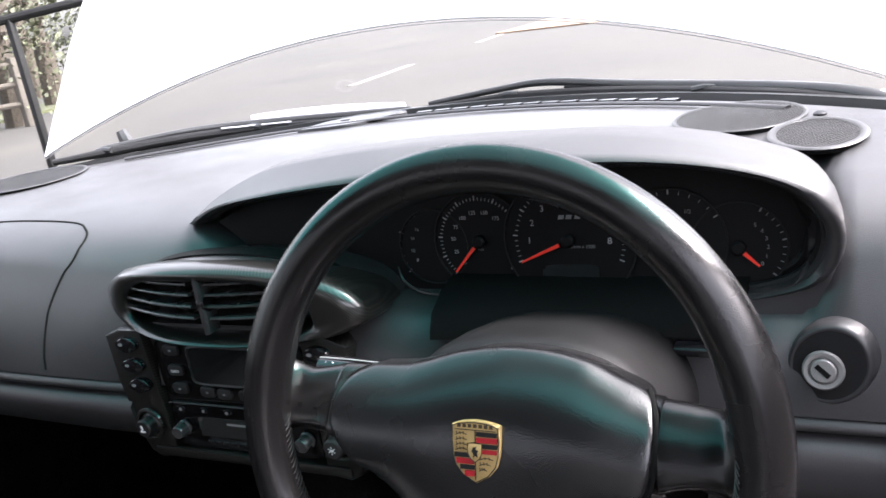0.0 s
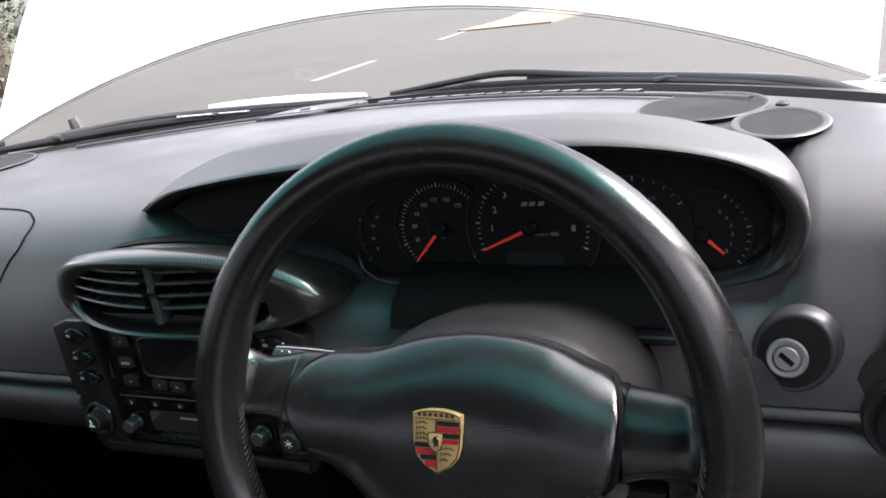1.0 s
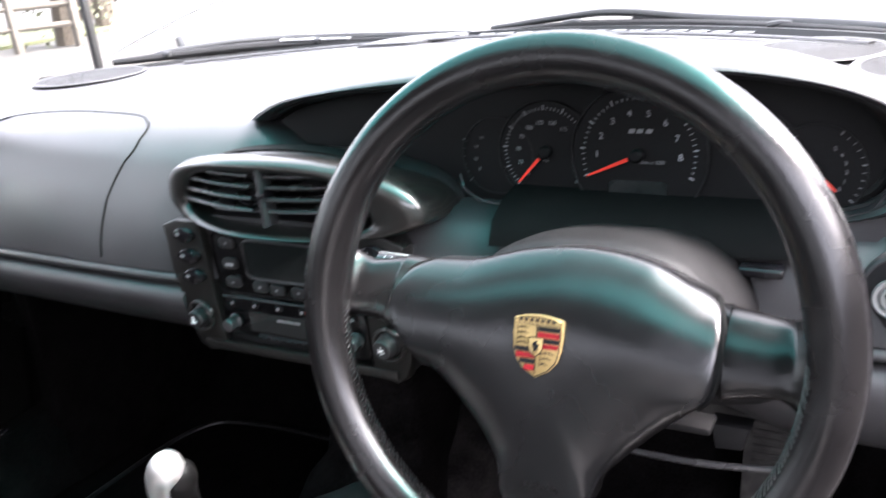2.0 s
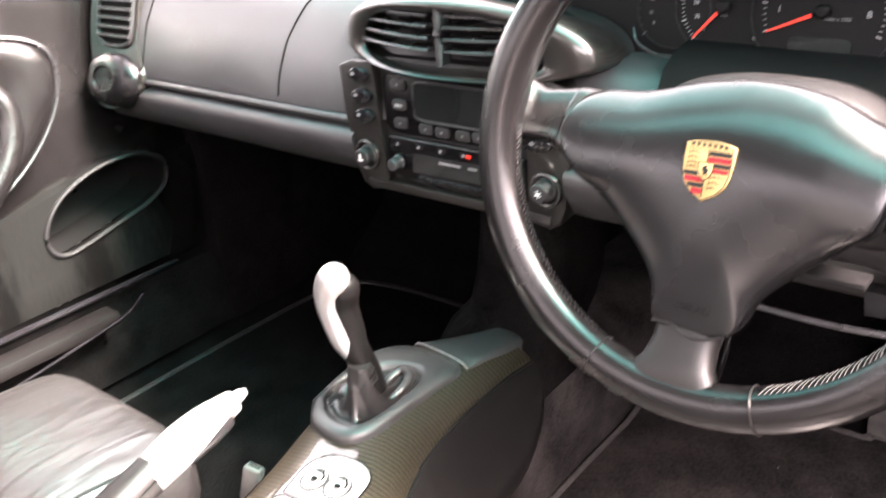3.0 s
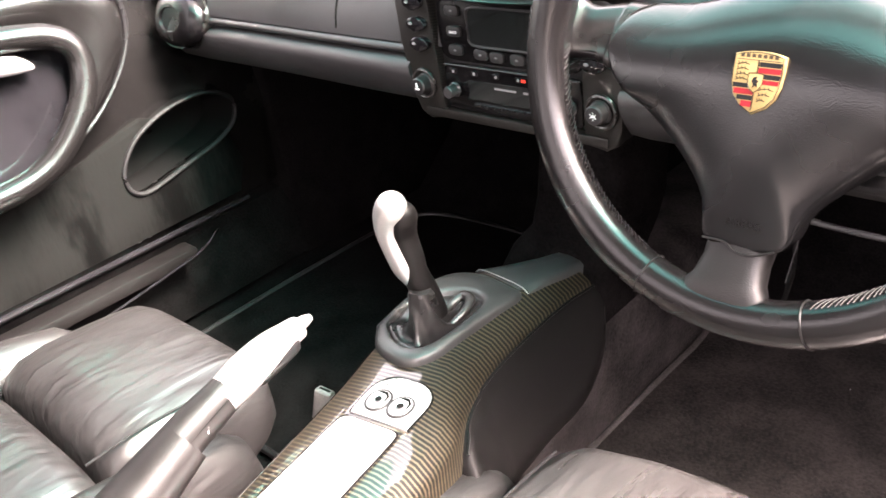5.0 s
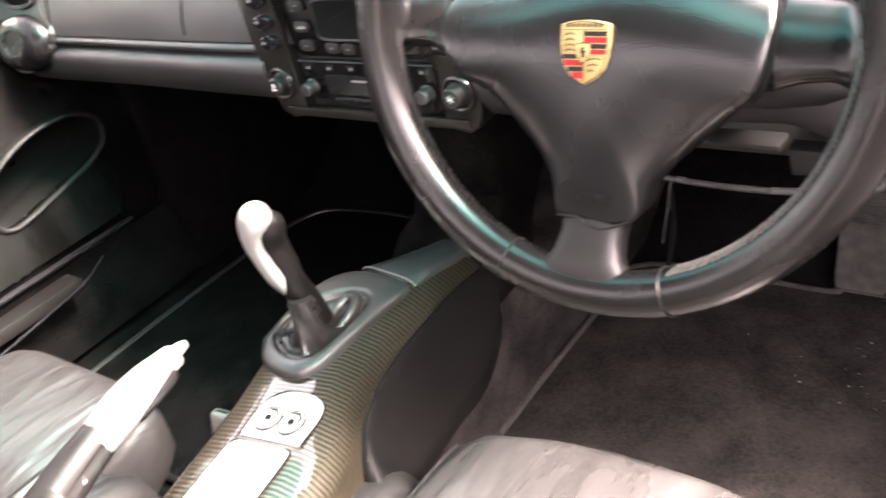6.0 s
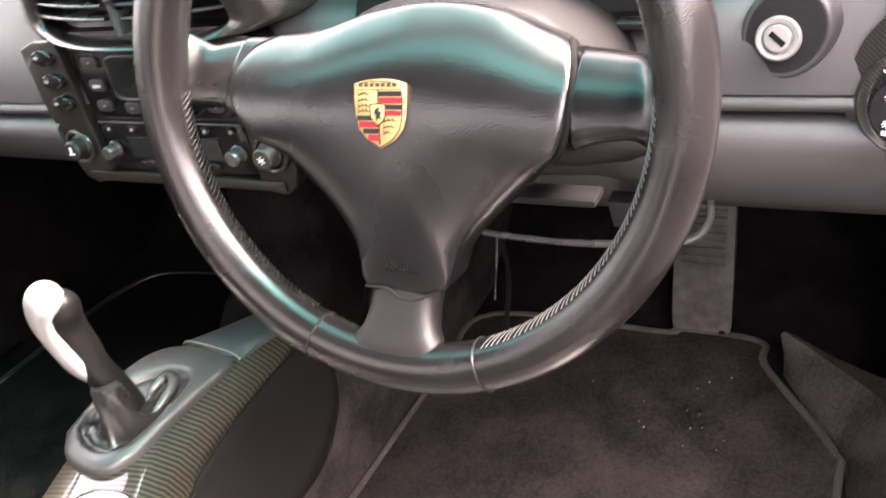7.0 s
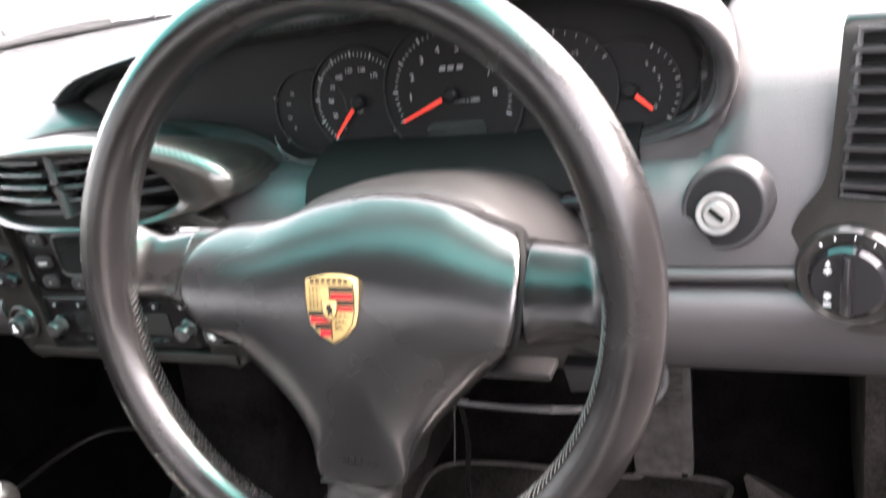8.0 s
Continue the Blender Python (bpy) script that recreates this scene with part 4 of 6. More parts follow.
        part("letter_bar", plate([(x - 0.0012, 0.0168), (x + 0.0012, 0.0168), (x + 0.0012, 0.0194), (x - 0.0012, 0.0194)], up @ Matrix.Translation((0, 0.0006 - 0.004 * abs(i - 3) / 60, 0)), 0.0006), ANTIQUE, crest)
    part("top_band", plate([(-0.0150, 0.0154), (0.0150, 0.0154), (0.0150, 0.0159), (-0.0150, 0.0159)], up, 0.0006), ANTIQUE, crest)
    part("cross_line", plate([(-0.0003, -0.020), (0.0003, -0.020), (0.0003, 0.0154), (-0.0003, 0.0154)], up, 0.0006), ANTIQUE, crest)
    inner = [(-0.0052, 0.0062), (0.0, 0.0068), (0.0052, 0.0062), (0.0050, -0.0010), (0.0030, -0.0050), (0, -0.0072), (-0.0030, -0.0050), (-0.0050, -0.0010)]
    part("inner_shield", plate(inner, up @ Matrix.Translation((0, 0, 0.0007)), 0.0010, 0.0003), GOLD, crest)
    part("inner_border", tube([up @ Vector((x, y, 0.0007)) for x, y in inner], 0.00035, 6, closed=True), ANTIQUE, crest)
    emblem = [(-0.0012, -0.0042), (0.0004, -0.0022), (0.0022, -0.0034), (0.0016, -0.0008), (0.0026, 0.0012), (0.0008, 0.0022), (0.0014, 0.0044), (-0.0012, 0.0034), (-0.0022, 0.0008), (-0.0008, -0.0014)]
    part("emblem", plate(emblem, up @ Matrix.Translation((0, 0, 0.0013)), 0.0008), BLACK_ENAMEL, crest)

    def antler(x0, x1, y):
        """A low bow with three points, as one thin dark line work."""
        m = (x0 + x1) / 2
        lines = [spline([(x0, y - 0.0012, 0.0003), (m, y + 0.0004, 0.0003), (x1, y - 0.0006, 0.0003)], 7)]
        for t in (0.15, 0.45, 0.75):
            x = lerp(x0, x1, t)
            lines.append([Vector((x, y - 0.0006, 0.0003)), Vector((x - 0.0008, y + 0.0014, 0.0003))])
        part("antler", joined(*[tube([up @ q_ for q_ in ln], 0.00034, 4) for ln in lines]), ANTIQUE, crest)
    for y in (0.0128, 0.0090, 0.0052, 0.0018):
        antler(-0.0142, -0.0058, y)
    for y, x in ((-0.0042, 0.0132), (-0.0082, 0.0112), (-0.0122, 0.0086)):
        antler(0.0030, x, y)


steering_wheel()


def steering_column():
    c = thing("steering_column", (0.3476, 0.12, 0.80), "black plastic steering column shroud with stalks", "steering column")
    rows = []
    for h, a, top, low in ((-0.048, 0.070, 0.046, 0.020), (-0.052, 0.088, 0.062, 0.028), (-0.060, 0.098, 0.070, 0.034), (-0.075, 0.100, 0.0745, 0.038), (-0.11, 0.1015, 0.0765, 0.040), (-0.16, 0.102, 0.076, 0.040), (-0.23, 0.103, 0.070, 0.040)):
        ring = []
        for k in range(48):
            t = 2 * math.pi * k / 48
            x, y = math.cos(t), math.sin(t)
            ring.append(WHEEL @ Vector((0.003 + a * math.copysign(abs(x) ** 0.72, x), -0.0195 + (top if y > 0 else low) * math.copysign(abs(y) ** 0.95, y), h)))
        rows.append(ring)
    part("shroud", loft(rows), COLUMN_SKIN, c, smooth=70)
    rows = []
    for u, a, b in ((0.03, 0.026, 0.05), (0.09, 0.026, 0.05), (0.12, 0.022, 0.042), (0.138, 0.015, 0.030), (0.146, 0.006, 0.012)):
        rows.append([WHEEL @ Vector((u, -0.034 + v, -0.115 + h)) for v, h in ellipse(a, b, 24, power=2.6)])
    part("switch_shroud", loft(rows), RUBBER, c, "black shroud over the stalk switches", smooth=60)
    for s, nm in ((-1, "indicator_stalk"), (1, "wiper_stalk")):
        p = [WHEEL @ Vector((s * u, v, -0.085)) for u, v in (((0.08, 0.0160), (0.12, 0.0190), (0.150, 0.0208), (0.181, 0.0215)) if s < 0 else ((0.08, -0.004), (0.12, -0.002), (0.145, 0.0), (0.165, 0.002)))]
        st = part(nm, tube(p, [0.009, 0.0085, 0.010, 0.011] if s < 0 else [0.006, 0.006, 0.007, 0.0075], 12, flat=0.55), GLOSS_BLACK, c, "black plastic control stalk")
        m = WHEEL @ Matrix.Translation((s * (0.170 if s < 0 else 0.152), 0.0220 if s < 0 else 0.0, -0.0775 if s < 0 else -0.080))
        if s < 0:
            part("top_edge", tube([q_ + Vector((0, -0.002, 0.0062)) for q_ in spline(p, 12)[4:]], 0.0007, 6), SATIN, st, "bright edge line of the stalk")
            part("icon", plate([(0.013, -0.0012), (0.021, -0.0012), (0.021, 0.0010), (0.013, 0.0010)], m, 0.0004), PRINT, st)
        part("icon", joined(plate([(-0.007, 0), (-0.003, 0.003), (-0.003, -0.003)], m, 0.0004), plate([(0.007, 0), (0.003, -0.003), (0.003, 0.003)], m, 0.0004)), PRINT, st)
    lev = box((0.345, 0.122, 0.700), (0.428, 0.148, 0.707), 0.003)
    part("adjust_lever", moved(lev, Matrix.Identity(4)), RUBBER, c, "flat black column adjustment lever")


steering_column()
kp = thing("knee_panel", (0.38, 0.26, 0.60), "black plastic panel below the steering column", "knee panel")
part("panel", box((0.20, 0.24, 0.632), (0.44, 0.33, 0.672), 0.008), PLASTIC, kp)
part("edge_strip", tube(spline([(0.245, 0.20, 0.628), (0.33, 0.19, 0.627), (0.397, 0.186, 0.629), (0.46, 0.192, 0.632), (0.484, 0.196, 0.636), (0.495, 0.20, 0.650), (0.496, 0.204, 0.672)], 24), 0.0032, 8), VENT_GREY, kp)
part("cable", tube(spline([(0.262, 0.30, 0.55), (0.262, 0.302, 0.50), (0.25, 0.305, 0.44), (0.24, 0.32, 0.40)], 12), 0.003, 6), SEAM, kp)
part("side_edge", tube([(0.306, 0.20, 0.621), (0.300, 0.20, 0.584), (0.293, 0.20, 0.547)], 0.0009, 6), VENT_GREY, kp, "thin bright edge of the side trim")
part("bracket", plate([(0.412, 0.663), (0.446, 0.663), (0.439, 0.640), (0.416, 0.638)], Matrix.Translation((0, 0.20, 0)) @ pose(0, 0, 0, 90, 0, 0), 0.02, 0.002), RUBBER, kp, "dark trim bracket")


def ignition():
    g = thing("ignition_lock", (0.543, 0.185, 0.805), "silver ignition lock in a round black housing", "ignition lock")
    m = facing((0.545, 0.184, 0.806), 12, -6) @ Matrix.Scale(0.86, 4)
    h = m @ Matrix.Translation((0.0045, 0.0045, 0)) @ Matrix.Scale(0.88, 4) @ pose(0, 0, -0.003, 7, -7, 0) @ pose(0, 0, 0, 0, 0, -35) @ Matrix.Diagonal((0.86, 1.0, 1, 1))
    part("housing", lathe([(0.0475, -0.016), (0.0460, -0.004), (0.0440, 0.0015), (0.0415, 0.0040), (0.0385, 0.0038), (0.0360, 0.0010), (0.0345, -0.004)], h, 48), DASH_SKIN, g, smooth=80)
    part("funnel", lathe([(0.0392, 0.0036), (0.0362, 0.0012), (0.0335, -0.0055), (0.0300, -0.0105), (0.0250, -0.0135), (0.0, -0.014)], h, 48), RUBBER, g, "black funnel round the lock", smooth=80)
    part("collar", lathe([(0.0175, -0.012), (0.0175, 0.003), (0.016, 0.005), (0.0125, 0.0045), (0.012, 0.002), (0.0, 0.002)], m, 36), LOCK_GREY, g, "satin silver collar")
    part("barrel", lathe([(0.0105, 0.002), (0.0105, 0.0055), (0.0095, 0.0065), (0.0, 0.0065)], m, 28), LOCK_GREY, g, "bright lock barrel")
    part("key_slot", plate([(-0.007, -0.0022), (0.007, -0.0022), (0.007, 0.0022), (-0.007, 0.0022)], m @ Matrix.Translation((0, 0, 0.0075)) @ pose(0, 0, 0, 0, 0, -40), 0.002), SEAM, g)


ignition()

# ---- centre stack ----


def knob(parent, loc, r, h, tilt, name, mat=PLASTIC, icon=True, lamp=False):
    m = facing(loc, tilt)
    k = part(name, lathe([(r * 1.15, 0), (r * 1.15, h * 0.15), (r, h * 0.25), (r * 0.92, h * 0.9), (r * 0.8, h), (0, h)], m, 28), mat, parent)
    if lamp:
        p = m @ Matrix.Translation((0, 0, h + 0.0006))
        part("icon", joined(plate(ellipse(r * 0.20, r * 0.13, 14), p, 0.0004), *[plate([(-r * 0.035, r * 0.22), (r * 0.035, r * 0.22), (r * 0.035, r * 0.38), (-r * 0.035, r * 0.38)], p @ pose(0, 0, 0, 0, 0, 60 * q_), 0.0004) for q_ in range(6)]), PRINT, k)
    elif icon:
        p = m @ Matrix.Translation((0, 0, h + 0.0006))
        part("icon", joined(plate([(-r * 0.35, -r * 0.3), (r * 0.3, -r * 0.3), (r * 0.3, -r * 0.12), (-r * 0.35, -r * 0.12)], p, 0.0005), plate([(-r * 0.15, -r * 0.1), (r * 0.1, r * 0.0), (-r * 0.02, r * 0.45), (-r * 0.2, r * 0.4)], p, 0.0005)), PRINT, k)
    return k


def centre_stack():
    s = thing("centre_stack", (0, 0.16, 0.69), "carbon-trimmed centre stack with vents, climate panel and radio", "centre stack")
    # body behind the panels
    rows = []
    for z, w, y in ((0.683, 0.130, 0.165), (0.70, 0.137, 0.158), (0.76, 0.145, 0.158), (0.82, 0.147, 0.156), (0.838, 0.125, 0.156)):
        rows.append([Vector((x, yy, z)) for x, yy in ((-w, y), (w, y), (w, 0.26), (-w, 0.26))])
    part("body", loft(rows), PLASTIC, s)
    # carbon side panels
    for sg in (-1, 1):
        out = [(sg * 0.096, 0.682), (sg * 0.122, 0.678), (sg * 0.136, 0.686), (sg * 0.1415, 0.705), (sg * 0.150, 0.77), (sg * 0.152, 0.826), (sg * 0.13, 0.834), (sg * 0.10, 0.834)]
        m = Matrix.Translation((0, 0.146, 0.76)) @ pose(0, 0, 0, 92, 0, 0)
        pan = part("side_panel", plate([(x, z - 0.76) for x, z in out], m, 0.012, 0.003), CARBON_PANEL, s, "dark carbon side panel")
        for zz in (0.8185, 0.7945, 0.7715):
            b = facing((sg * (0.1155 + 0.06 * (zz - 0.76)), 0.142, zz), -2)
            bt = part("push_button", joined(plate(ellipse(0.0145, 0.0082, 24), b @ Matrix.Translation((0, 0, 0.004)), 0.008, 0.002)), GLOSS_BLACK, pan)
            part("icon", plate(ellipse(0.003, 0.0018, 8, c=(-0.006, 0.001)), b @ Matrix.Translation((0, 0, 0.0047)), 0.0004), PRINT_DIM, bt)
        k = knob(s, (sg * 0.120, 0.146, 0.723), 0.0112, 0.015, 0, "rotary_knob", lamp=sg > 0)
        part("knob_ring", tube([facing((sg * 0.121, 0.146, 0.723), 0) @ Vector((x, y, 0.002)) for x, y in ellipse(0.0165, 0.0165, 32)], 0.0025, 8, closed=True), CARBON_DARK, s)
    # climate panel
    m = Matrix.Translation((0, 0.152, 0.788)) @ pose(0, 0, 0, 90, 0, 0)
    cl = part("climate_panel", plate(ellipse(0.0945, 0.0345, 40, power=9), m, 0.01, 0.002), RADIO_BLACK, s)
    part("display", plate(ellipse(0.052, 0.020, 36, c=(0.004, 0.006), power=8), m @ Matrix.Translation((0, 0, 0.0015)), 0.002), SCREEN, cl, "unlit climate display")
    part("display_frame", tube([m @ Vector((x, y, 0.0015)) for x, y in ellipse(0.0535, 0.0215, 36, c=(0.004, 0.006), power=8)], 0.0016, 6, closed=True), PLASTIC, cl)
    for x, z in [(-0.070, 0.022), (-0.070, -0.001), (-0.070, -0.022), (0.070, 0.022), (0.070, -0.001), (0.070, -0.022), (-0.034, -0.024), (-0.012, -0.025), (0.016, -0.025), (0.038, -0.024)]:
        b = part("push_button", plate(ellipse(0.010 if abs(x) > 0.05 else 0.0095, 0.006, 20, power=4), m @ Matrix.Translation((x, z, 0.003)), 0.004, 0.001), PLASTIC, cl)
        if z == -0.001:
            words("auto", 0.0062, m @ Matrix.Translation((x, z, 0.0036)), PRINT, b)
        else:
            part("icon", plate(ellipse(0.002, 0.0013, 6), m @ Matrix.Translation((x, z, 0.0036)), 0.0004), PRINT_DIM, b)
    # radio
    m = Matrix.Translation((0, 0.152, 0.7225)) @ pose(0, 0, 0, 90, 0, 0)
    ra = part("radio", plate(ellipse(0.0935, 0.0265, 40, power=12), m, 0.012, 0.0015), RADIO_BLACK, s, "black car radio with two knobs")
    part("top_edge", plate([(-0.092, 0.0245), (0.092, 0.0245), (0.092, 0.0265), (-0.092, 0.0265)], m @ Matrix.Translation((0, 0, 0.002)), 0.003, 0.0006), VENT_GREY, ra)
    part("display", plate([(-0.058, -0.012), (0.058, -0.012), (0.058, 0.010), (-0.058, 0.010)], m @ Matrix.Translation((0, 0, 0.0012)), 0.002), SCREEN, ra, "unlit radio display")
    part("name_bar", plate([(-0.026, 0.0035), (0.004, 0.0035), (0.004, 0.0058), (-0.026, 0.0058)], m @ Matrix.Translation((0.006, 0, 0.0018)), 0.0004), PRINT_DIM, ra)
    part("type_bar", plate([(0.016, 0.0035), (0.028, 0.0035), (0.028, 0.0058), (0.016, 0.0058)], m @ Matrix.Translation((0.004, 0, 0.0018)), 0.0004), PRINT_DIM, ra)
    for x in (-0.079, 0.079):
        knob(ra, (x, 0.151, 0.719), 0.0080, 0.014, 0, "radio_knob", VENT_GREY, False)
    for k in range(6):
        part("key", plate(ellipse(0.0055, 0.0035, 16, power=3), m @ Matrix.Translation((-0.078 + k * 0.031, 0.0185, 0.002)), 0.003, 0.0007), GLOSS_BLACK, ra)
        part("icon", plate(ellipse(0.0018, 0.0018, 8), m @ Matrix.Translation((-0.078 + k * 0.031, 0.0185, 0.0026)), 0.0004), PRINT_DIM, ra)
    part("warning_mark", plate([(-0.003, -0.0016), (0.003, -0.0016), (0.003, 0.0016), (-0.003, 0.0016)], m @ Matrix.Translation((0.022, 0.0185, 0.0028)), 0.0006), NEEDLE, ra, "small red mark")
    for k in range(10):
        part("preset_key", plate([(-0.0042, -0.0022), (0.0042, -0.0022), (0.0042, 0.0022), (-0.0042, 0.0022)], m @ Matrix.Translation((-0.047 + k * 0.0104, -0.0185, 0.0025)), 0.003, 0.0005), GLOSS_BLACK, ra)
    part("lower_strip", box((-0.126, 0.146, 0.683), (0.126, 0.160, 0.694), 0.002), CARBON_PANEL, s, "carbon strip below the radio")
    # vent housing: oval carbon ring, cavity and slats
    rows = []
    for i in range(41):
        a = lerp(-1, 1, i / 40)
        x = 0.163 * math.sin(a * math.pi / 2)
        z = 0.843 + 0.064 * math.cos(a * math.pi / 2) ** 0.9
        y = 0.128 + 0.045 * (x / 0.158) ** 2
        rows.append([Vector((x, y + 0.10, z - 0.03)), Vector((x * 1.10, y + 0.11, z - 0.014)), Vector((x * 1.05, y + 0.07, z - 0.007)), Vector((x * 1.015, y + 0.04, z - 0.004)), Vector((x, y + 0.025, z - 0.007)), Vector((x * 0.95, y + 0.021, z - 0.02))])
    part("vent_cowl", loft(rows), DASH_SKIN, s, "grained skin swelling round the vents", smooth=60)
    rings = []
    for sc, dy, lift, hx in ((0.97, 0.075, -0.010, 0.98), (1.0, 0.03, -0.003, 1.0), (1.005, 0.010, 0.0, 1.0), (0.97, -0.002, 0.0, 0.975), (0.93, -0.004, 0.0, 0.90), (0.89, -0.002, 0.0, 0.735), (0.87, 0.001, 0.0, 0.71), (0.865, 0.006, 0.0, 0.70), (0.85, 0.045, 0.0, 0.69)):
        ring = []
        for k in range(80):
            a = 2 * math.pi * k / 80
            c = math.copysign(abs(math.cos(a)) ** (0.85 if hx > 0.88 else 0.62), math.cos(a))
            x = (0.166 if c < 0 else 0.174) * c * hx
            up = 0.057 if math.sin(a) > 0 else 0.024
            ring.append(Vector((x, 0.127 + (0.045 if x < 0 else 0.020) * (x / 0.158) ** 2 + dy, 0.851 + lift + (up - (0.10 if up > 0.03 else 0.045) * (1 - sc)) * math.sin(a))))
        rings.append(ring)
    part("vent_ring", loft(rings, caps=False), CARBON_VENT, s, "lacquered carbon ring round the vents", smooth=60)
    part("vent_cavity", plate(ellipse(0.138, 0.037, 48), Matrix.Translation((0, 0.182, 0.867)) @ pose(0, 0, 0, 90, 0, 0), 0.02), SEAM, s)
    for sg in (-1, 1):
        for k, (z, xa, xb) in enumerate(((0.891, 0.006, 0.090), (0.880, 0.006, 0.112), (0.868, 0.006, 0.118), (0.856, 0.006, 0.118))):
            rows = []
            for i in range(10):
                x = sg * lerp(xa, xb, i / 9)
                yy = 0.128 + 0.045 * (x / 0.158) ** 2
                rows.append([Vector((x, yy + 0.0030, z - 0.0018)), Vector((x, yy + 0.0014, z - 0.0012)), Vector((x, yy + 0.0008, z)), Vector((x, yy + 0.0014, z + 0.0012)), Vector((x, yy + 0.0030, z + 0.0018)), Vector((x, yy + 0.0060, z + 0.0019)), Vector((x, yy + 0.030, z + 0.000)), Vector((x, yy + 0.030, z - 0.003))])
            part("slat", loft(rows), VENT_GREY, s, smooth=70)
    part("vent_divider", loft([[Vector((u, y, z)) for u, y in ((0.010 - k * 0.9, 0.142), (0.010 - k, 0.1265), (0.010 - 0.5 * k, 0.124), (0.010 + 0.5 * k, 0.124), (0.010 + k, 0.1265), (0.010 + k * 0.9, 0.142))] for z, k in ((0.842, 0.0028), (0.856, 0.0042), (0.868, 0.0038), (0.876, 0.0030), (0.888, 0.0044), (0.899, 0.0032))]), VENT_GREY, s)
    part("divider_wheel", lathe([(0.0, -0.004), (0.009, -0.004), (0.010, 0.0), (0.009, 0.004), (0.0, 0.004)], Matrix.Translation((0.010, 0.1335, 0.872)) @ pose(0, 0, 0, 0, 90, 0), 20), GLOSS_BLACK, s)


centre_stack()

# ---- vents at the ends of the dashboard ----


def end_vent(sg):
    v = thing("side_vent", (sg * 0.65, 0.18, 0.76), "carbon-framed side air vent above a round switch", "air vent", "vents at the ends of the dashboard")
    m = facing((sg * 0.652, 0.172, 0.83), 4, sg * -14)
    # tall frame with a round lower end
    out = [(p.x, p.y) for p in spline([(-sg * 0.030, 0.105, 0), (-sg * 0.034, 0.05, 0), (-sg * 0.040, 0.0, 0), (-sg * 0.058, -0.030, 0), (-sg * 0.066, -0.068, 0), (-sg * 0.052, -0.098, 0), (-sg * 0.020, -0.108, 0), (sg * 0.02, -0.10, 0), (sg * 0.045, -0.06, 0), (sg * 0.05, 0.03, 0), (sg * 0.045, 0.105, 0)], 60)]
    part("frame", plate(out, m, 0.03, 0.006, 3), CARBON_DARK, v, "lacquered carbon frame")
    op = [(-sg * 0.020, 0.095), (-sg * 0.024, 0.04), (-sg * 0.030, -0.010), (sg * 0.04, -0.012), (sg * 0.038, 0.095)]
    part("opening", plate(op, m @ Matrix.Translation((0, 0, 0.001)), 0.002), SEAM, v)
    part("opening_rim", tube([m @ Vector((x, y, 0.002)) for x, y in op], 0.0028, 8, closed=True), VENT_GREY, v)
    for k in range(8):
        z = 0.083 - k * 0.0122
        part("slat", loft([[m @ Vector((x, z + a, b)) for a, b in ((-0.0018, 0.001), (-0.0012, 0.008), (0.0015, 0.008), (0.003, 0.001))] for x in (-sg * 0.024 - sg * 0.006 * k / 8, sg * 0.038)]), PLASTIC, v)
    k = part("switch_ring", lathe([(0.036, -0.002), (0.036, 0.004), (0.033, 0.008), (0.028, 0.006), (0.0, 0.006)], m @ Matrix.Translation((-sg * 0.022, -0.066, 0)), 40), CARBON_DARK, v)
    if sg > 0:
        d = part("light_switch", lathe([(0.025, 0.004), (0.025, 0.014), (0.022, 0.017), (0.0, 0.017)], m @ Matrix.Translation((-0.022, -0.066, 0)), 40), GLOSS_BLACK, v, "round black light switch with white symbols")
        mm = m @ Matrix.Translation((-0.022, -0.066, 0.0178))
        part("grip", plate([(-0.003, -0.021), (0.004, -0.021), (0.004, 0.021), (-0.003, 0.021)], mm @ Matrix.Translation((0, 0, 0.006)), 0.007, 0.0015), GLOSS_BLACK, d)
        for x, y in ((-0.0115, 0.0085), (-0.0115, -0.0095)):
            sun_ = mm @ Matrix.Translation((x, y, 0))
            part("icon", joined(plate(ellipse(0.0012, 0.0012, 12), sun_, 0.0003), *[plate([(-0.00025, 0.0017), (0.00025, 0.0017), (0.00025, 0.0027), (-0.00025, 0.0027)], sun_ @ pose(0, 0, 0, 0, 0, 45 * q_), 0.0003) for q_ in range(8)]), PRINT, d)
        part("icon", plate([(-0.0132, 0.0128), (-0.0098, 0.0128), (-0.0115, 0.0155)], mm, 0.0003), PRINT, d)
        part("icon", joined(*[plate([(-0.0140, -0.0145 - 0.0012 * q_), (-0.0092, -0.0145 - 0.0012 * q_), (-0.0092, -0.0141 - 0.0012 * q_), (-0.0140, -0.0141 - 0.0012 * q_)], mm, 0.0003) for q_ in range(3)]), PRINT, d)
        for a in (-40, -20, 5, 30):
            part("mark", plate([(-0.0004, 0.0275), (0.0004, 0.0275), (0.0004, 0.0300), (-0.0004, 0.0300)], m @ Matrix.Translation((-0.022, -0.066, 0.0068)) @ pose(0, 0, 0, 0, 0, -a), 0.0004), PRINT, k)
    else:
        part("cap", lathe([(0.022, 0.004), (0.022, 0.012), (0.015, 0.016), (0.0, 0.014)], m @ Matrix.Translation((0.022, -0.066, 0)), 32), PLASTIC, v)


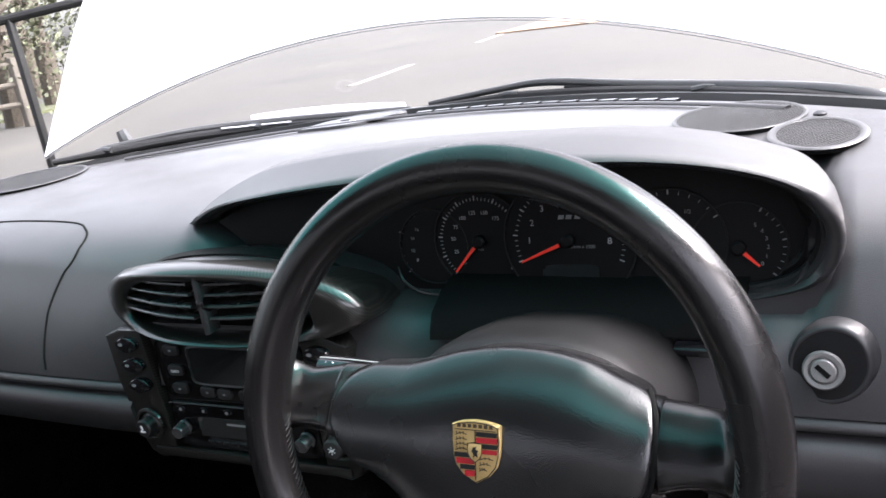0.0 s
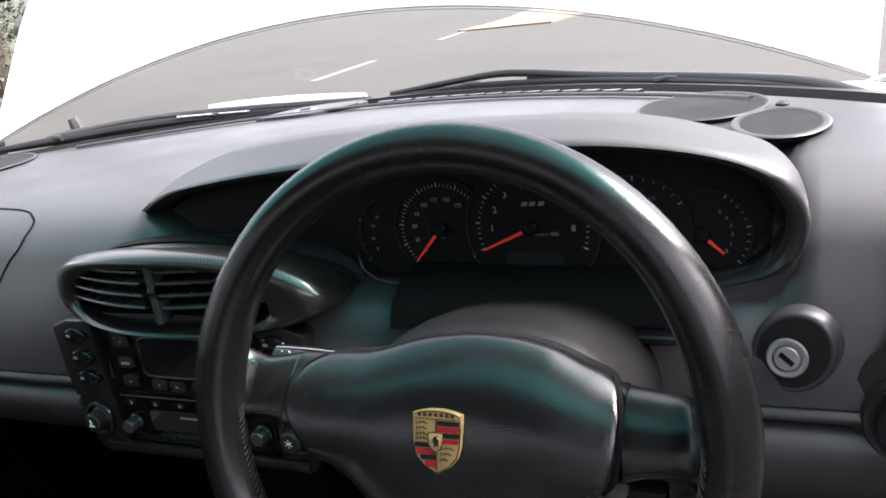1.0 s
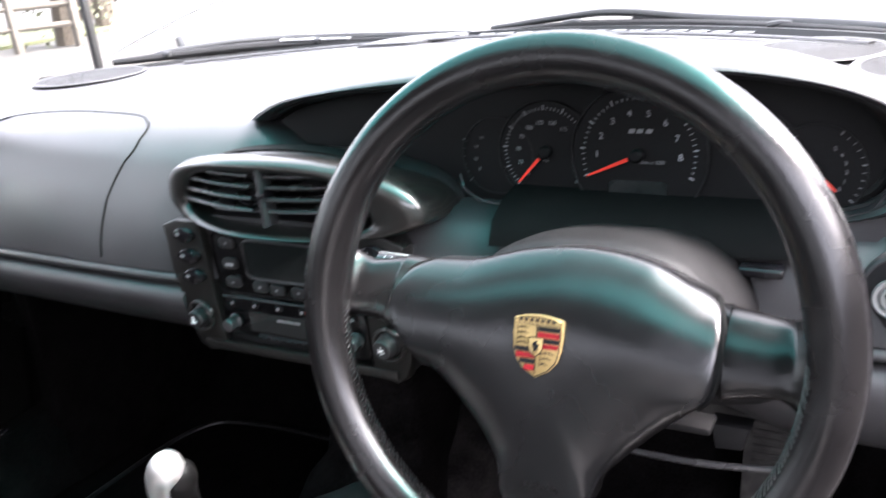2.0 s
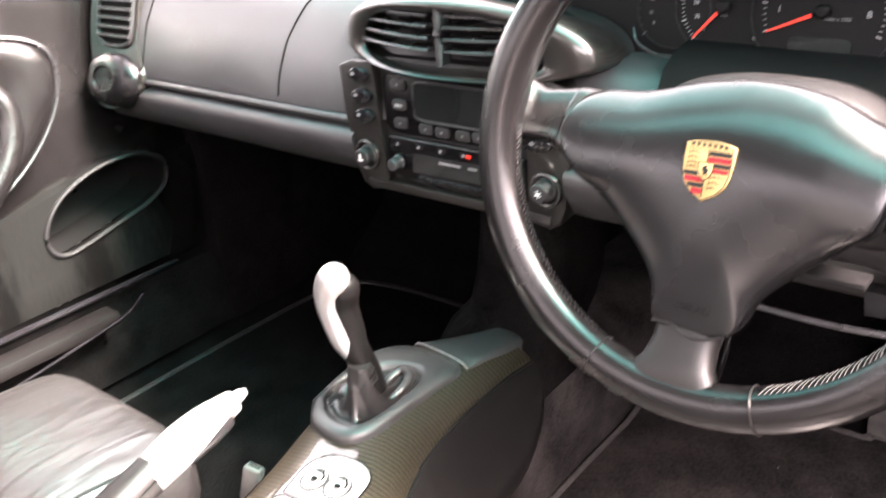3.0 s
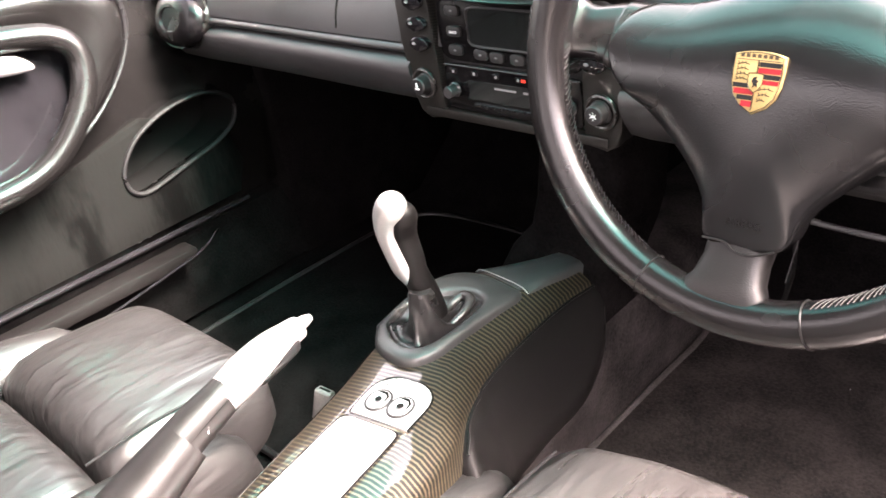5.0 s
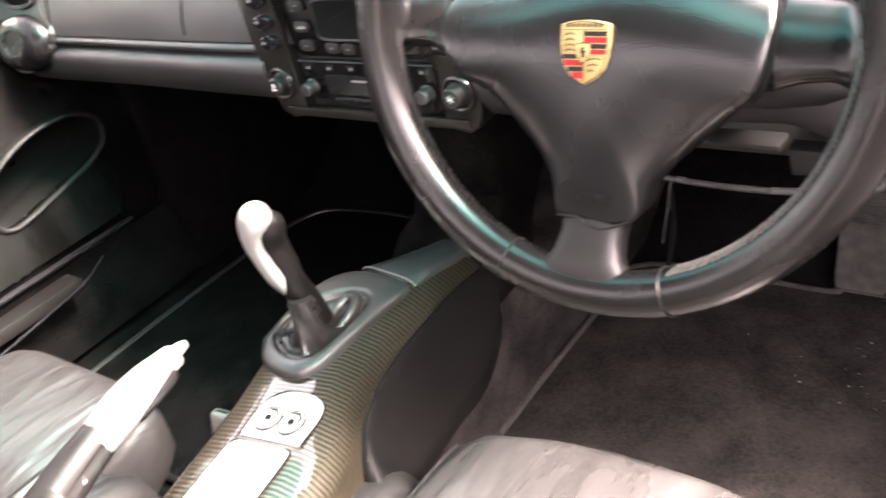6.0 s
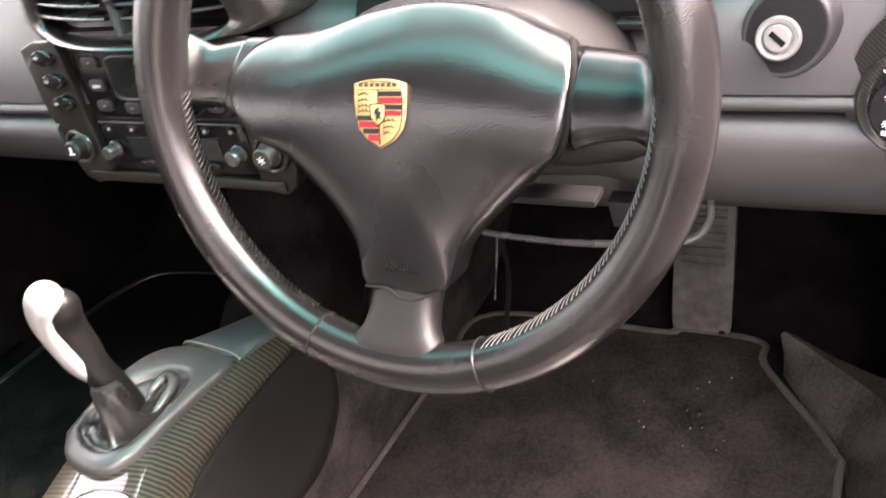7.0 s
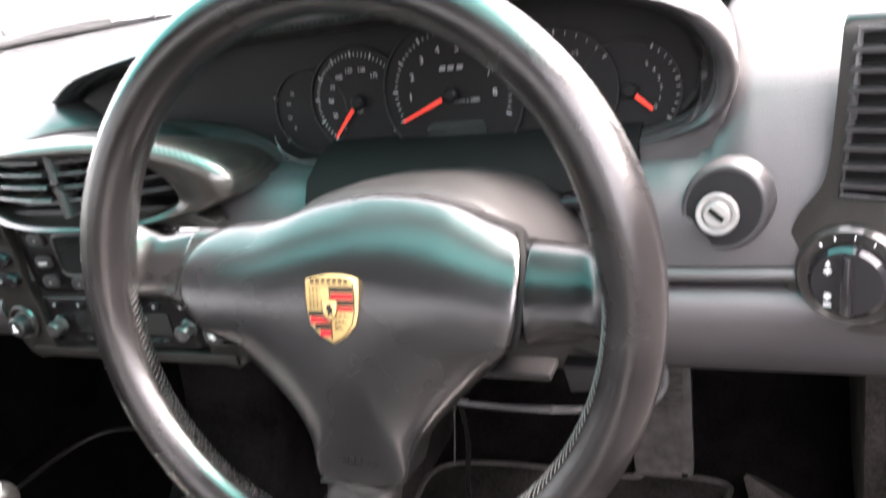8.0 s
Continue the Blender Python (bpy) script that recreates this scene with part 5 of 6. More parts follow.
def far_vent():
    v = thing("side_vent", (-0.64, 0.16, 0.75), "carbon-framed side air vent with a bulging round lower end", "air vent", "vents at the ends of the dashboard")
    m = facing((-0.64, 0.146, 0.75), 19)
    out = [(p.x, p.y) for p in spline([(0.058, 0.205, 0), (0.050, 0.15, 0), (0.050, 0.085, 0), (0.058, 0.052, 0), (0.070, 0.025, 0), (0.064, 0.0, 0), (0.034, -0.024, 0), (0.0, -0.033, 0), (-0.035, -0.028, 0), (-0.056, -0.005, 0), (-0.060, 0.03, 0), (-0.068, 0.06, 0), (-0.074, 0.10, 0), (-0.072, 0.15, 0), (-0.066, 0.205, 0)], 70)]
    part("frame", plate(out, m, 0.05, 0.009, 4), CARBON_DARK, v, "lacquered carbon frame")
    op = [(p.x, p.y) for p in spline([(0.044, 0.19, 0), (0.040, 0.12, 0), (0.038, 0.075, 0), (0.026, 0.062, 0), (-0.02, 0.060, 0), (-0.040, 0.072, 0), (-0.048, 0.11, 0), (-0.046, 0.19, 0)], 40)]
    part("opening", plate(op, m @ Matrix.Translation((0, 0, 0.0015)), 0.003), SEAM, v)
    part("opening_rim", tube([m @ Vector((x, y, 0.002)) for x, y in op], 0.0035, 8, closed=True), PLASTIC, v, "bead round the outlet")
    for k in range(9):
        z = 0.178 - k * 0.0130
        part("slat", loft([[m @ Vector((x, z + a, b)) for a, b in ((-0.0022, 0.001), (-0.0016, 0.008), (0.0018, 0.008), (0.0034, 0.001))] for x in (-0.046, 0.041)]), PLASTIC, v)
    rings = []
    for s, h in ((1.0, -0.004), (0.97, 0.006), (0.88, 0.014), (0.72, 0.019), (0.55, 0.021), (0.45, 0.021), (0.42, 0.0185), (0.2, 0.018)):
        rings.append([m @ Vector((0.004 + x * s, 0.010 + y * s, h)) for x, y in ellipse(0.060, 0.041, 40, power=2.3)])
    part("round_end", loft(rings), RADIO_BLACK, v, "glossy black bulge with a blanked switch", smooth=50)


far_vent()
end_vent(1)

# ---- centre console ----


def mid(y):
    return 0.045 - 0.16 * (y + 0.14)


def console():
    c = thing("centre_console", (0.05, -0.15, 0.42), "lacquered carbon centre console with knee pads", "centre console")
    # stretches of (y, left edge, right edge, height of the crown)
    secs = ((-0.62, 0.060, 0.197, 0.499), (-0.45, 0.034, 0.170, 0.499), (-0.28, -0.006, 0.143, 0.499), (-0.16, -0.032, 0.122, 0.500), (-0.11, -0.044, 0.108, 0.501), (-0.07, -0.055, 0.089, 0.503), (-0.02, -0.067, 0.073, 0.505), (0.03, -0.076, 0.0655, 0.507), (0.075, -0.074, 0.0635, 0.509), (0.11, -0.045, 0.064, 0.511), (0.145, -0.010, 0.066, 0.512), (0.18, 0.015, 0.070, 0.511))
    keys = [spline([(s[0], s[k], 0) for s in secs], 56) for k in (1, 2, 3)]
    rows, edge = [], []
    for a, b, t in zip(*keys):
        y, l, r, top = a.x, a.y, b.y, t.y
        k = step(0.0, 0.10, y)
        s = [(l - 0.03, 0.36), (l - 0.010, top - 0.055), (l - 0.002, top - 0.022), (l + 0.004, top - 0.010), (l + 0.015, top - 0.0015), (lerp(l, r, 0.3), top), (lerp(l, r, 0.62), top), (r - lerp(0.034, 0.026, k), top - 0.0012), (r - 0.012, top - lerp(0.009, 0.011, k)), (r, top - 0.020), (r + 0.003, top - 0.026), (r + 0.010, 0.36)]
        rows.append([Vector((u, y, z)) for u, z in s])
        edge.append(Vector((r + 0.002, y, top - 0.0225)))
    part("carbon_shell", loft(rows), CARBON, c, "glossy carbon twill shell", smooth=60)
    # leather pad on the driver's flank, round at its rear end
    up, n = [], 28
    for k in range(n):
        y = lerp(-0.112, 0.185, k / (n - 1))
        r = min(edge, key=lambda e: abs(e.y - y))
        f = math.sqrt(max(0.0, 1 - max(0, (-0.055 - y) / 0.058) ** 2))
        e = math.sqrt(max(0.0, 1 - max(0, (y - 0.085) / 0.102) ** 2))
        zt = lerp(0.430, r.z - 0.004, f)
        zb = lerp(zt - 0.006, lerp(0.425, 0.355, f), e)
        rise = zt - zb
        g = lerp(0.25, 1, e)
        top = Vector((lerp(0.122, r.x, f) + 0.001, y, zt))
        up.append([top - Vector((0.03, 0, 0.004)), top, top + Vector((0.0045 * g, 0, -0.004 * g)), top + Vector((0.010 * g, 0, -0.15 * rise)), top + Vector((0.022 * g, 0, -0.42 * rise)), top + Vector((0.034 * g, 0, -0.72 * rise)), top + Vector((0.036 * g, 0, -0.93 * rise)), top + Vector((0.030 * g, 0, -rise)), top + Vector((-0.03, 0, -rise))])
    part("knee_pad", loft(up), PAD_LEATHER, c, "padded black leather knee pad", smooth=60)
    part("pad_piping", tube([r[1] + Vector((0.002, 0, 0.0005)) for r in up[1:]], 0.0016, 8), PAD_LEATHER, c)
    # silver-lacquered plate with two window switches and a lid
    m = Matrix.Translation((mid(-0.118) - 0.003, -0.118, 0.5025)) @ pose(0, 0, 0, 0, 0, 9)
    pl = part("switch_plate", plate([(p.x, p.y) for p in spline([(-0.031, -0.03, 0), (-0.033, 0.01, 0), (-0.022, 0.030, 0), (0.0, 0.034, 0), (0.022, 0.030, 0), (0.036, 0.012, 0), (0.037, -0.03, 0)], 30)], m, 0.004, 0.0012), SATIN, c, "silver switch plate")
    edge_ = [(p.x, p.y) for p in spline([(-0.0318, -0.03, 0), (-0.0342, 0.01, 0), (-0.0228, 0.0312, 0), (0.0, 0.0352, 0), (0.0228, 0.0312, 0), (0.0372, 0.012, 0), (0.0380, -0.03, 0)], 30)]
    part("plate_gap", tube([m @ Vector((x, y, -0.0008)) for x, y in edge_], 0.0010, 6), SEAM, c)
    for x in (-0.0135, 0.0135):
        mm = m @ Matrix.Translation((x, -0.006, 0))
        part("switch_ring", tube([mm @ Vector((a, b, 0.001)) for a, b in ellipse(0.0125, 0.015, 28)], 0.0014, 6, closed=True), PLASTIC, pl)
        rows = [[mm @ Vector((a * s, b * s, h)) for a, b in ellipse(0.0115, 0.014, 24)] for s, h in ((1, 0.0), (1, 0.002), (0.8, 0.0035), (0.3, 0.001), (0.05, 0.0005))]
        part("window_switch", loft(rows), SATIN, pl)
        part("icon", plate(ellipse(0.0036, 0.0036, 14), mm @ Matrix.Translation((0.001, -0.001, 0.0044)), 0.0006), SEAM, pl)
        part("icon", plate([(-0.0065, 0.0085), (-0.002, 0.0115), (0.004, 0.0115), (0.009, 0.006), (0.0098, -0.001), (0.0082, -0.003), (0.0072, 0.004), (0.0035, 0.0085), (-0.002, 0.009)], mm @ Matrix.Translation((0, 0, 0.0036)), 0.0006), SEAM, pl)
    m2 = Matrix.Translation((mid(-0.243) - 0.004, -0.243, 0.5022)) @ pose(0, 0, 0, 0, 0, 9)
    part("tray_lid", plate(ellipse(0.034, 0.090, 40, power=16), m2, 0.004, 0.0012), SATIN, c, "silver lid of the coin tray")
    part("lid_gap", tube([m2 @ Vector((x, y, -0.001)) for x, y in ellipse(0.0352, 0.0912, 40, power=16)], 0.001, 5, closed=True), SEAM, c)
    m3 = Matrix.Translation((mid(-0.36), -0.36, 0.5035)) @ pose(0, 0, 0, 0, 0, 9)
    p3 = part("switch_plate", plate(ellipse(0.034, 0.026, 30, power=10), m3, 0.004, 0.0012), SATIN, c, "silver switch plate")
    for x in (-0.015, 0.015):
        part("window_switch", lathe([(0.012, 0), (0.012, 0.002), (0.008, 0.003), (0, 0.0015)], m3 @ Matrix.Translation((x, 0.0, 0)), 24), PLASTIC, p3)
    # leather cap at the front of the console, behind a bright line
    rows = []
    for y, l, r, z in ((0.104, -0.045, 0.040, 0.5125), (0.112, -0.036, 0.043, 0.5145), (0.135, -0.014, 0.047, 0.5155), (0.165, 0.006, 0.054, 0.5145), (0.20, 0.02, 0.06, 0.511)):
        rows.append([Vector((lerp(l, r, u), y + 0.012 * (1 - u) - 0.006, z + h)) for u, h in ((-0.08, -0.03), (0, -0.006), (0.2, -0.001), (0.5, 0.0), (0.85, -0.002), (1.0, -0.006), (1.04, -0.03))])
    part("front_cap", loft(rows), COLLAR_LEATHER, c, "smooth grey leather cap in front of the boot", smooth=60)
    e = [(-0.046, 0.111, 0.505), (-0.034, 0.109, 0.5125), (0.0, 0.1055, 0.514), (0.030, 0.102, 0.513), (0.042, 0.100, 0.508)]
    part("chrome_line", tube(spline(e, 20), 0.0007, 6), ALU, c)


console()


def pillar():
    """Carpeted post between the console and the stack."""
    rows = []
    for z, x0, x1, y in ((0.43, -0.09, 0.085, 0.17), (0.50, -0.055, 0.088, 0.185), (0.53, -0.030, 0.096, 0.195), (0.57, -0.022, 0.105, 0.20), (0.62, -0.018, 0.105, 0.205), (0.70, -0.016, 0.105, 0.21)):
        rows.append([Vector((x, yy, z)) for x, yy in ((x0, y + 0.10), (x0, y + 0.012), (x0 + 0.012, y), (x1 - 0.012, y), (x1, y + 0.012), (x1, y + 0.10))])
    tagged(part("wall_console_post", loft(rows), CARPET, smooth=60), "dark carpeted post below the centre stack", "console post", kind="structure")


pillar()


def gear_lever():
    g = thing("gear_lever", (0.02, 0.0, 0.505), "gear lever with an aluminium-faced knob and leather boot", "gear lever")
    outer = spline([(-0.063, -0.042, 0), (-0.036, -0.068, 0), (0.008, -0.074, 0), (0.030, -0.050, 0), (0.034, -0.004, 0), (0.037, 0.049, 0), (0.040, 0.092, 0), (0.020, 0.101, 0), (-0.030, 0.106, 0), (-0.061, 0.092, 0), (-0.074, 0.061, 0), (-0.072, 0.012, 0), (-0.063, -0.042, 0)], 65)[:-1]
    inner = spline([(-0.050, -0.036, 0), (-0.028, -0.051, 0), (0.000, -0.055, 0), (0.017, -0.040, 0), (0.021, 0.000, 0), (0.018, 0.040, 0), (0.008, 0.058, 0), (-0.008, 0.064, 0), (-0.026, 0.058, 0), (-0.042, 0.044, 0), (-0.055, 0.020, 0), (-0.058, -0.008, 0), (-0.050, -0.036, 0)], 65)[:-1]
    heel = Vector((-0.001, -0.022, 0))

    def ring(t, h, lobes=0.0, turn=0.0):
        """Between the collar's outline (0), its opening (1) and the lever's foot (2)."""
        out = []
        for k, (o, i) in enumerate(zip(outer, inner)):
            a = 2 * math.pi * k / 64
            p = o.lerp(i, t) if t <= 1 else i.lerp(heel + Vector((0.016 * math.cos(a - 2.4), 0.016 * math.sin(a - 2.4), 0)), t - 1)
            f = lobes * (math.sin(5 * a + turn) + 0.6 * math.sin(8 * a + 2 * turn + 1))
            out.append(p + (p - heel).normalized() * f + Vector((0, 0, h + 0.9 * f)))
        return out
    part("boot_collar", loft([ring(0.0, 0.494), ring(0.0, 0.505), ring(0.06, 0.5105), ring(0.2, 0.513), ring(0.5, 0.5145), ring(0.8, 0.5155), ring(0.93, 0.5148), ring(1.0, 0.5125), ring(1.02, 0.506), ring(1.3, 0.500)]), COLLAR_LEATHER, g, "smooth grey leather collar round the boot", smooth=80)
    part("boot", loft([ring(0.98, 0.507), ring(1.06, 0.5105, 0.0006), ring(1.15, 0.5135, 0.0020, 0.4), ring(1.28, 0.5125, 0.0034, 0.8), ring(1.42, 0.5095, 0.0046, 1.3), ring(1.58, 0.5100, 0.0048, 1.7), ring(1.75, 0.5155, 0.0036, 2.0), ring(1.9, 0.5235, 0.0030, 2.4), ring(2.0, 0.537, 0.0026, 3.0), ring(2.02, 0.546, 0.0020, 3.9), ring(2.03, 0.554, 0.0015, 4.6), ring(2.06, 0.563, 0.0005), ring(2.12, 0.570)]), BOOT_LEATHER, g, "gathered soft leather boot with folds", smooth=80)
    part("boot_fold", tube(spline([(0.012, -0.012, 0.512), (0.014, 0.018, 0.517), (0.006, 0.042, 0.519), (-0.010, 0.048, 0.517), (-0.014, 0.030, 0.513), (-0.008, 0.008, 0.512)], 24), [0.003 + 0.0035 * math.sin(math.pi * k / 23) for k in range(24)], 10), BOOT_LEATHER, g, "looping fold of the boot", smooth=80)
    shaft = spline([(0.000, -0.010, 0.53), (-0.003, -0.013, 0.555), (-0.008, -0.017, 0.575), (-0.014, -0.020, 0.595), (-0.019, -0.022, 0.615), (-0.021, -0.024, 0.635), (-0.016, -0.026, 0.653), (-0.008, -0.028, 0.666), (-0.002, -0.028, 0.6735), (0.002, -0.028, 0.6775)], 34)
    rad = [0.0165, 0.0155, 0.0150, 0.0150, 0.0156, 0.0166, 0.0174, 0.0164, 0.0118, 0.003]
    rr = [p.y for p in spline([(i, v, 0) for i, v in enumerate(rad)], 34)]
    back = [p + Vector((0.0040, 0.003, -0.003)) * step(8, 14, k) for k, p in enumerate(shaft)][:28]
    part("grip", tube(back, [v * 0.97 for v in rr[:24]] + [rr[24] * 0.9, rr[25] * 0.78, rr[26] * 0.6, 0.004], 20, up=Vector((0.2, 1, 0))), GRIP_LEATHER, g, "black leather back of the gear knob", smooth=80)
    face = [p + Vector((-0.004, -0.004, 0.002)) * step(3, 10, k) for k, p in enumerate(shaft)][6:]
    part("knob_face", tube(face, [v * lerp(0.70, 1.0, step(0, 5, k)) for k, v in enumerate(rr[6:])], 20, up=Vector((0.2, 1, 0))), ALU, g, "polished aluminium front of the gear knob", smooth=80)


gear_lever()
bk = thing("seat_belt_buckle", (-0.137, -0.085, 0.266), "pale grey belt buckle on a stalk beside the passenger seat", "seat belt buckle")
lean = pose(-0.137, -0.083, 0.405, -12, 10, 12)
part("stalk", tube(spline([(-0.137, -0.085, 0.262), (-0.139, -0.083, 0.32), (-0.141, -0.081, 0.372)], 8), 0.007, 8, flat=0.6), RUBBER, bk)
part("buckle_body", moved(box((-0.012, -0.007, -0.036), (0.012, 0.007, 0.010), 0.004, 3), lean), BUCKLE_GREY, bk, "pale grey plastic buckle")
part("slot", moved(box((-0.008, -0.002, 0.0085), (0.008, 0.002, 0.0105), 0.0006, 1), lean), SEAM, bk)


def handbrake():
    h = thing("handbrake", (-0.04, -0.3, 0.48), "raised handbrake with a bright aluminium grip", "handbrake")
    path = spline([(-0.030, -0.50, 0.47), (-0.034, -0.40, 0.515), (-0.036, -0.30, 0.552), (-0.036, -0.257, 0.566), (-0.040, -0.215, 0.575), (-0.044, -0.175, 0.579), (-0.047, -0.150, 0.579)], 40)
    part("lever", tube(path[:22], [lerp(0.0235, 0.0165, k / 21) for k in range(22)], 20, flat=1.15), LEVER_LEATHER, h, "black leather lever sleeve", smooth=80)
    part("boot", tube([p + Vector((0.004, 0, -0.012 * (1 - i / 13))) for i, p in enumerate(path[:14])], [lerp(0.060, 0.0235, (i / 13) ** 0.45) for i in range(14)], 20), LEVER_LEATHER, h, "flared leather boot of the handbrake", smooth=80)
    part("sleeve_seam", tube([p + Vector((0.0185 - 0.0002 * i, 0, 0.006)) for i, p in enumerate(path[8:21])], 0.0009, 6), SEAM, h)
    k = len(path) - 20
    part("grip", tube(path[20:], [lerp(0.0175, 0.0120, (i / (k - 1)) ** 1.6) + 0.0028 * math.sin(math.pi * min(1, 1.35 * i / (k - 1))) for i in range(k)], 18), ALU, h, "polished aluminium grip", smooth=80)
    part("under_grip", tube([p + Vector((0.005, 0.001, -0.0075)) for p in path[25:37]], [0.010, 0.0125, 0.013, 0.013, 0.013, 0.013, 0.0125, 0.012, 0.0115, 0.011, 0.010, 0.006], 14), LEATHER, h, "black leather underside of the grip", smooth=80)
    part("button", tube([(-0.0465, -0.152, 0.581), (-0.0475, -0.140, 0.581), (-0.048, -0.133, 0.5805)], [0.0065, 0.0062, 0.004], 14), ALU, h)
    part("seam_ring", tube([Vector((-0.036 + 0.0178 * math.cos(a), -0.283 + 0.006 * math.sin(a), 0.5575 + 0.0178 * math.sin(a))) for a in (2 * math.pi * i / 24 for i in range(24))], 0.0009, 5, closed=True, up=Vector((0.1, 1, 0.2))), CHROME, h)


handbrake()

# ---- seats ----


def seat(name, x, y, z, label, wide=0.165, skin=SEAT_LEATHER, nose=(0.30, 0.45, 0.66, 0.91, 0.985)):
    """A sports seat: cushion between two bolsters, and a backrest."""
    s = thing(name, (x, y - 0.25, 0.27), label, "car seat", "front seats")

    def pad(w, secs):
        rows = []
        for yy, top, low, ww in secs:
            c, hh = (top + low) / 2, (top - low) / 2
            rows.append([Vector((x + u, y + yy, c + v)) for u, v in ellipse(w * ww, hh, 32, power=4)])
        return loft(rows)
    cu = pad(wide, [(0.006, z - 0.045, z - 0.10, nose[0]), (0.003, z - 0.019, z - 0.12, nose[1]), (-0.010, z - 0.0085, z - 0.13, nose[2]), (-0.024, z - 0.0045, z - 0.14, nose[3]), (-0.045, z - 0.0015, z - 0.15, nose[4]), (-0.08, z + 0.0025, z - 0.15, 1.0), (-0.14, z + 0.008, z - 0.16, 0.99), (-0.175, z + 0.005, z - 0.16, 0.98), (-0.194, z - 0.006, z - 0.16, 0.97), (-0.204, z - 0.022, z - 0.16, 0.96), (-0.210, z - 0.06, z - 0.15, 0.93)])
    part("cushion", cu, skin, s, "creased leather cushion", smooth=70)
    rear = pad(wide, [(-0.212, z - 0.07, z - 0.14, 0.93), (-0.216, z - 0.028, z - 0.15, 0.96), (-0.226, z - 0.012, z - 0.15, 0.98), (-0.245, z - 0.002, z - 0.15, 0.985), (-0.30, z + 0.002, z - 0.15, 0.98), (-0.42, z - 0.008, z - 0.15, 0.95), (-0.47, z - 0.03, z - 0.14, 0.9)])
    part("rear_cushion", rear, skin, s, "creased leather rear cushion", smooth=70)
    for sg in (-1, 1):
        rows = []
        for yy, h, r in ((-0.065, -0.075, 0.012), (-0.075, -0.05, 0.026), (-0.10, -0.035, 0.034), (-0.16, -0.022, 0.037), (-0.27, -0.008, 0.04), (-0.40, 0.004, 0.042), (-0.5, 0.0, 0.04)):
            rows.append([Vector((x + sg * (wide + 0.034) + u, y + yy, z + h - 0.055 + v)) for u, v in ellipse(r, r + 0.03, 20, power=2.5)])
        part("bolster", loft(rows), SEAT_LEATHER, s, "rounded leather side bolster", smooth=70)
        if sg * x < 0:
            part("piping", tube([(x + sg * wide * (0.90 - 0.03 * t), y - 0.05 - 0.17 * t, z - 0.0185 + 0.016 * math.sin(math.pi * (0.1 + 0.6 * t))) for t in (k / 14 for k in range(15))], 0.0016, 8), RUBBER, s)
    rows = []
    for t in (0.0, 0.06, 0.2, 0.4, 0.6, 0.8, 0.94, 1.0):
        cy, cz = y - 0.385 - 0.30 * t, z - 0.055 + 0.60 * t
        w = 0.20 - 0.05 * t * t - (0.05 if t in (0.0, 1.0) else 0)
        rows.append([Vector((x + u, cy + v * 0.95, cz + v * 0.35)) for u, v in ellipse(w, 0.055 if 0 < t < 1 else 0.03, 28, power=3)])
    part("backrest", loft(rows), SEAT_LEATHER, s, "leather backrest", smooth=70)
    part("base", box((x - 0.19, y - 0.48, 0.262), (x + 0.19, y - 0.05, z - 0.12), 0.02), PLASTIC, s)


seat("passenger_seat", -0.335, -0.122, 0.472, "black leather passenger seat, its cushion creased and shining", 0.158, SEAT_LEATHER, (0.80, 0.90, 0.95, 0.98, 1.0))
seat("driver_seat", 0.355, 0.008, 0.462, "black leather driver seat, its cushion coloured pale as if lit", 0.198, LIT_SEAT_LEATHER)

# ---- passenger door ----


def carve(ob, bm):
    """Cuts the shape of bm, in world places, out of a mesh."""
    bmesh.ops.translate(bm, verts=bm.verts, vec=-ORIGIN[ob.name])
    tool = new("tool", finish(bm, SEAM, "tool"))
    tool.parent = ob.parent
    cut = ob.modifiers.new("cut", "BOOLEAN")
    cut.operation, cut.object, cut.solver = "DIFFERENCE", tool, "EXACT"
    bpy.context.view_layer.update()
    me = bpy.data.meshes.new_from_object(ob.evaluated_get(bpy.context.evaluated_depsgraph_get()))
    ob.modifiers.remove(cut)
    ob.data = me
    me.set_sharp_from_angle(angle=radians(40))
    bpy.data.objects.remove(tool)


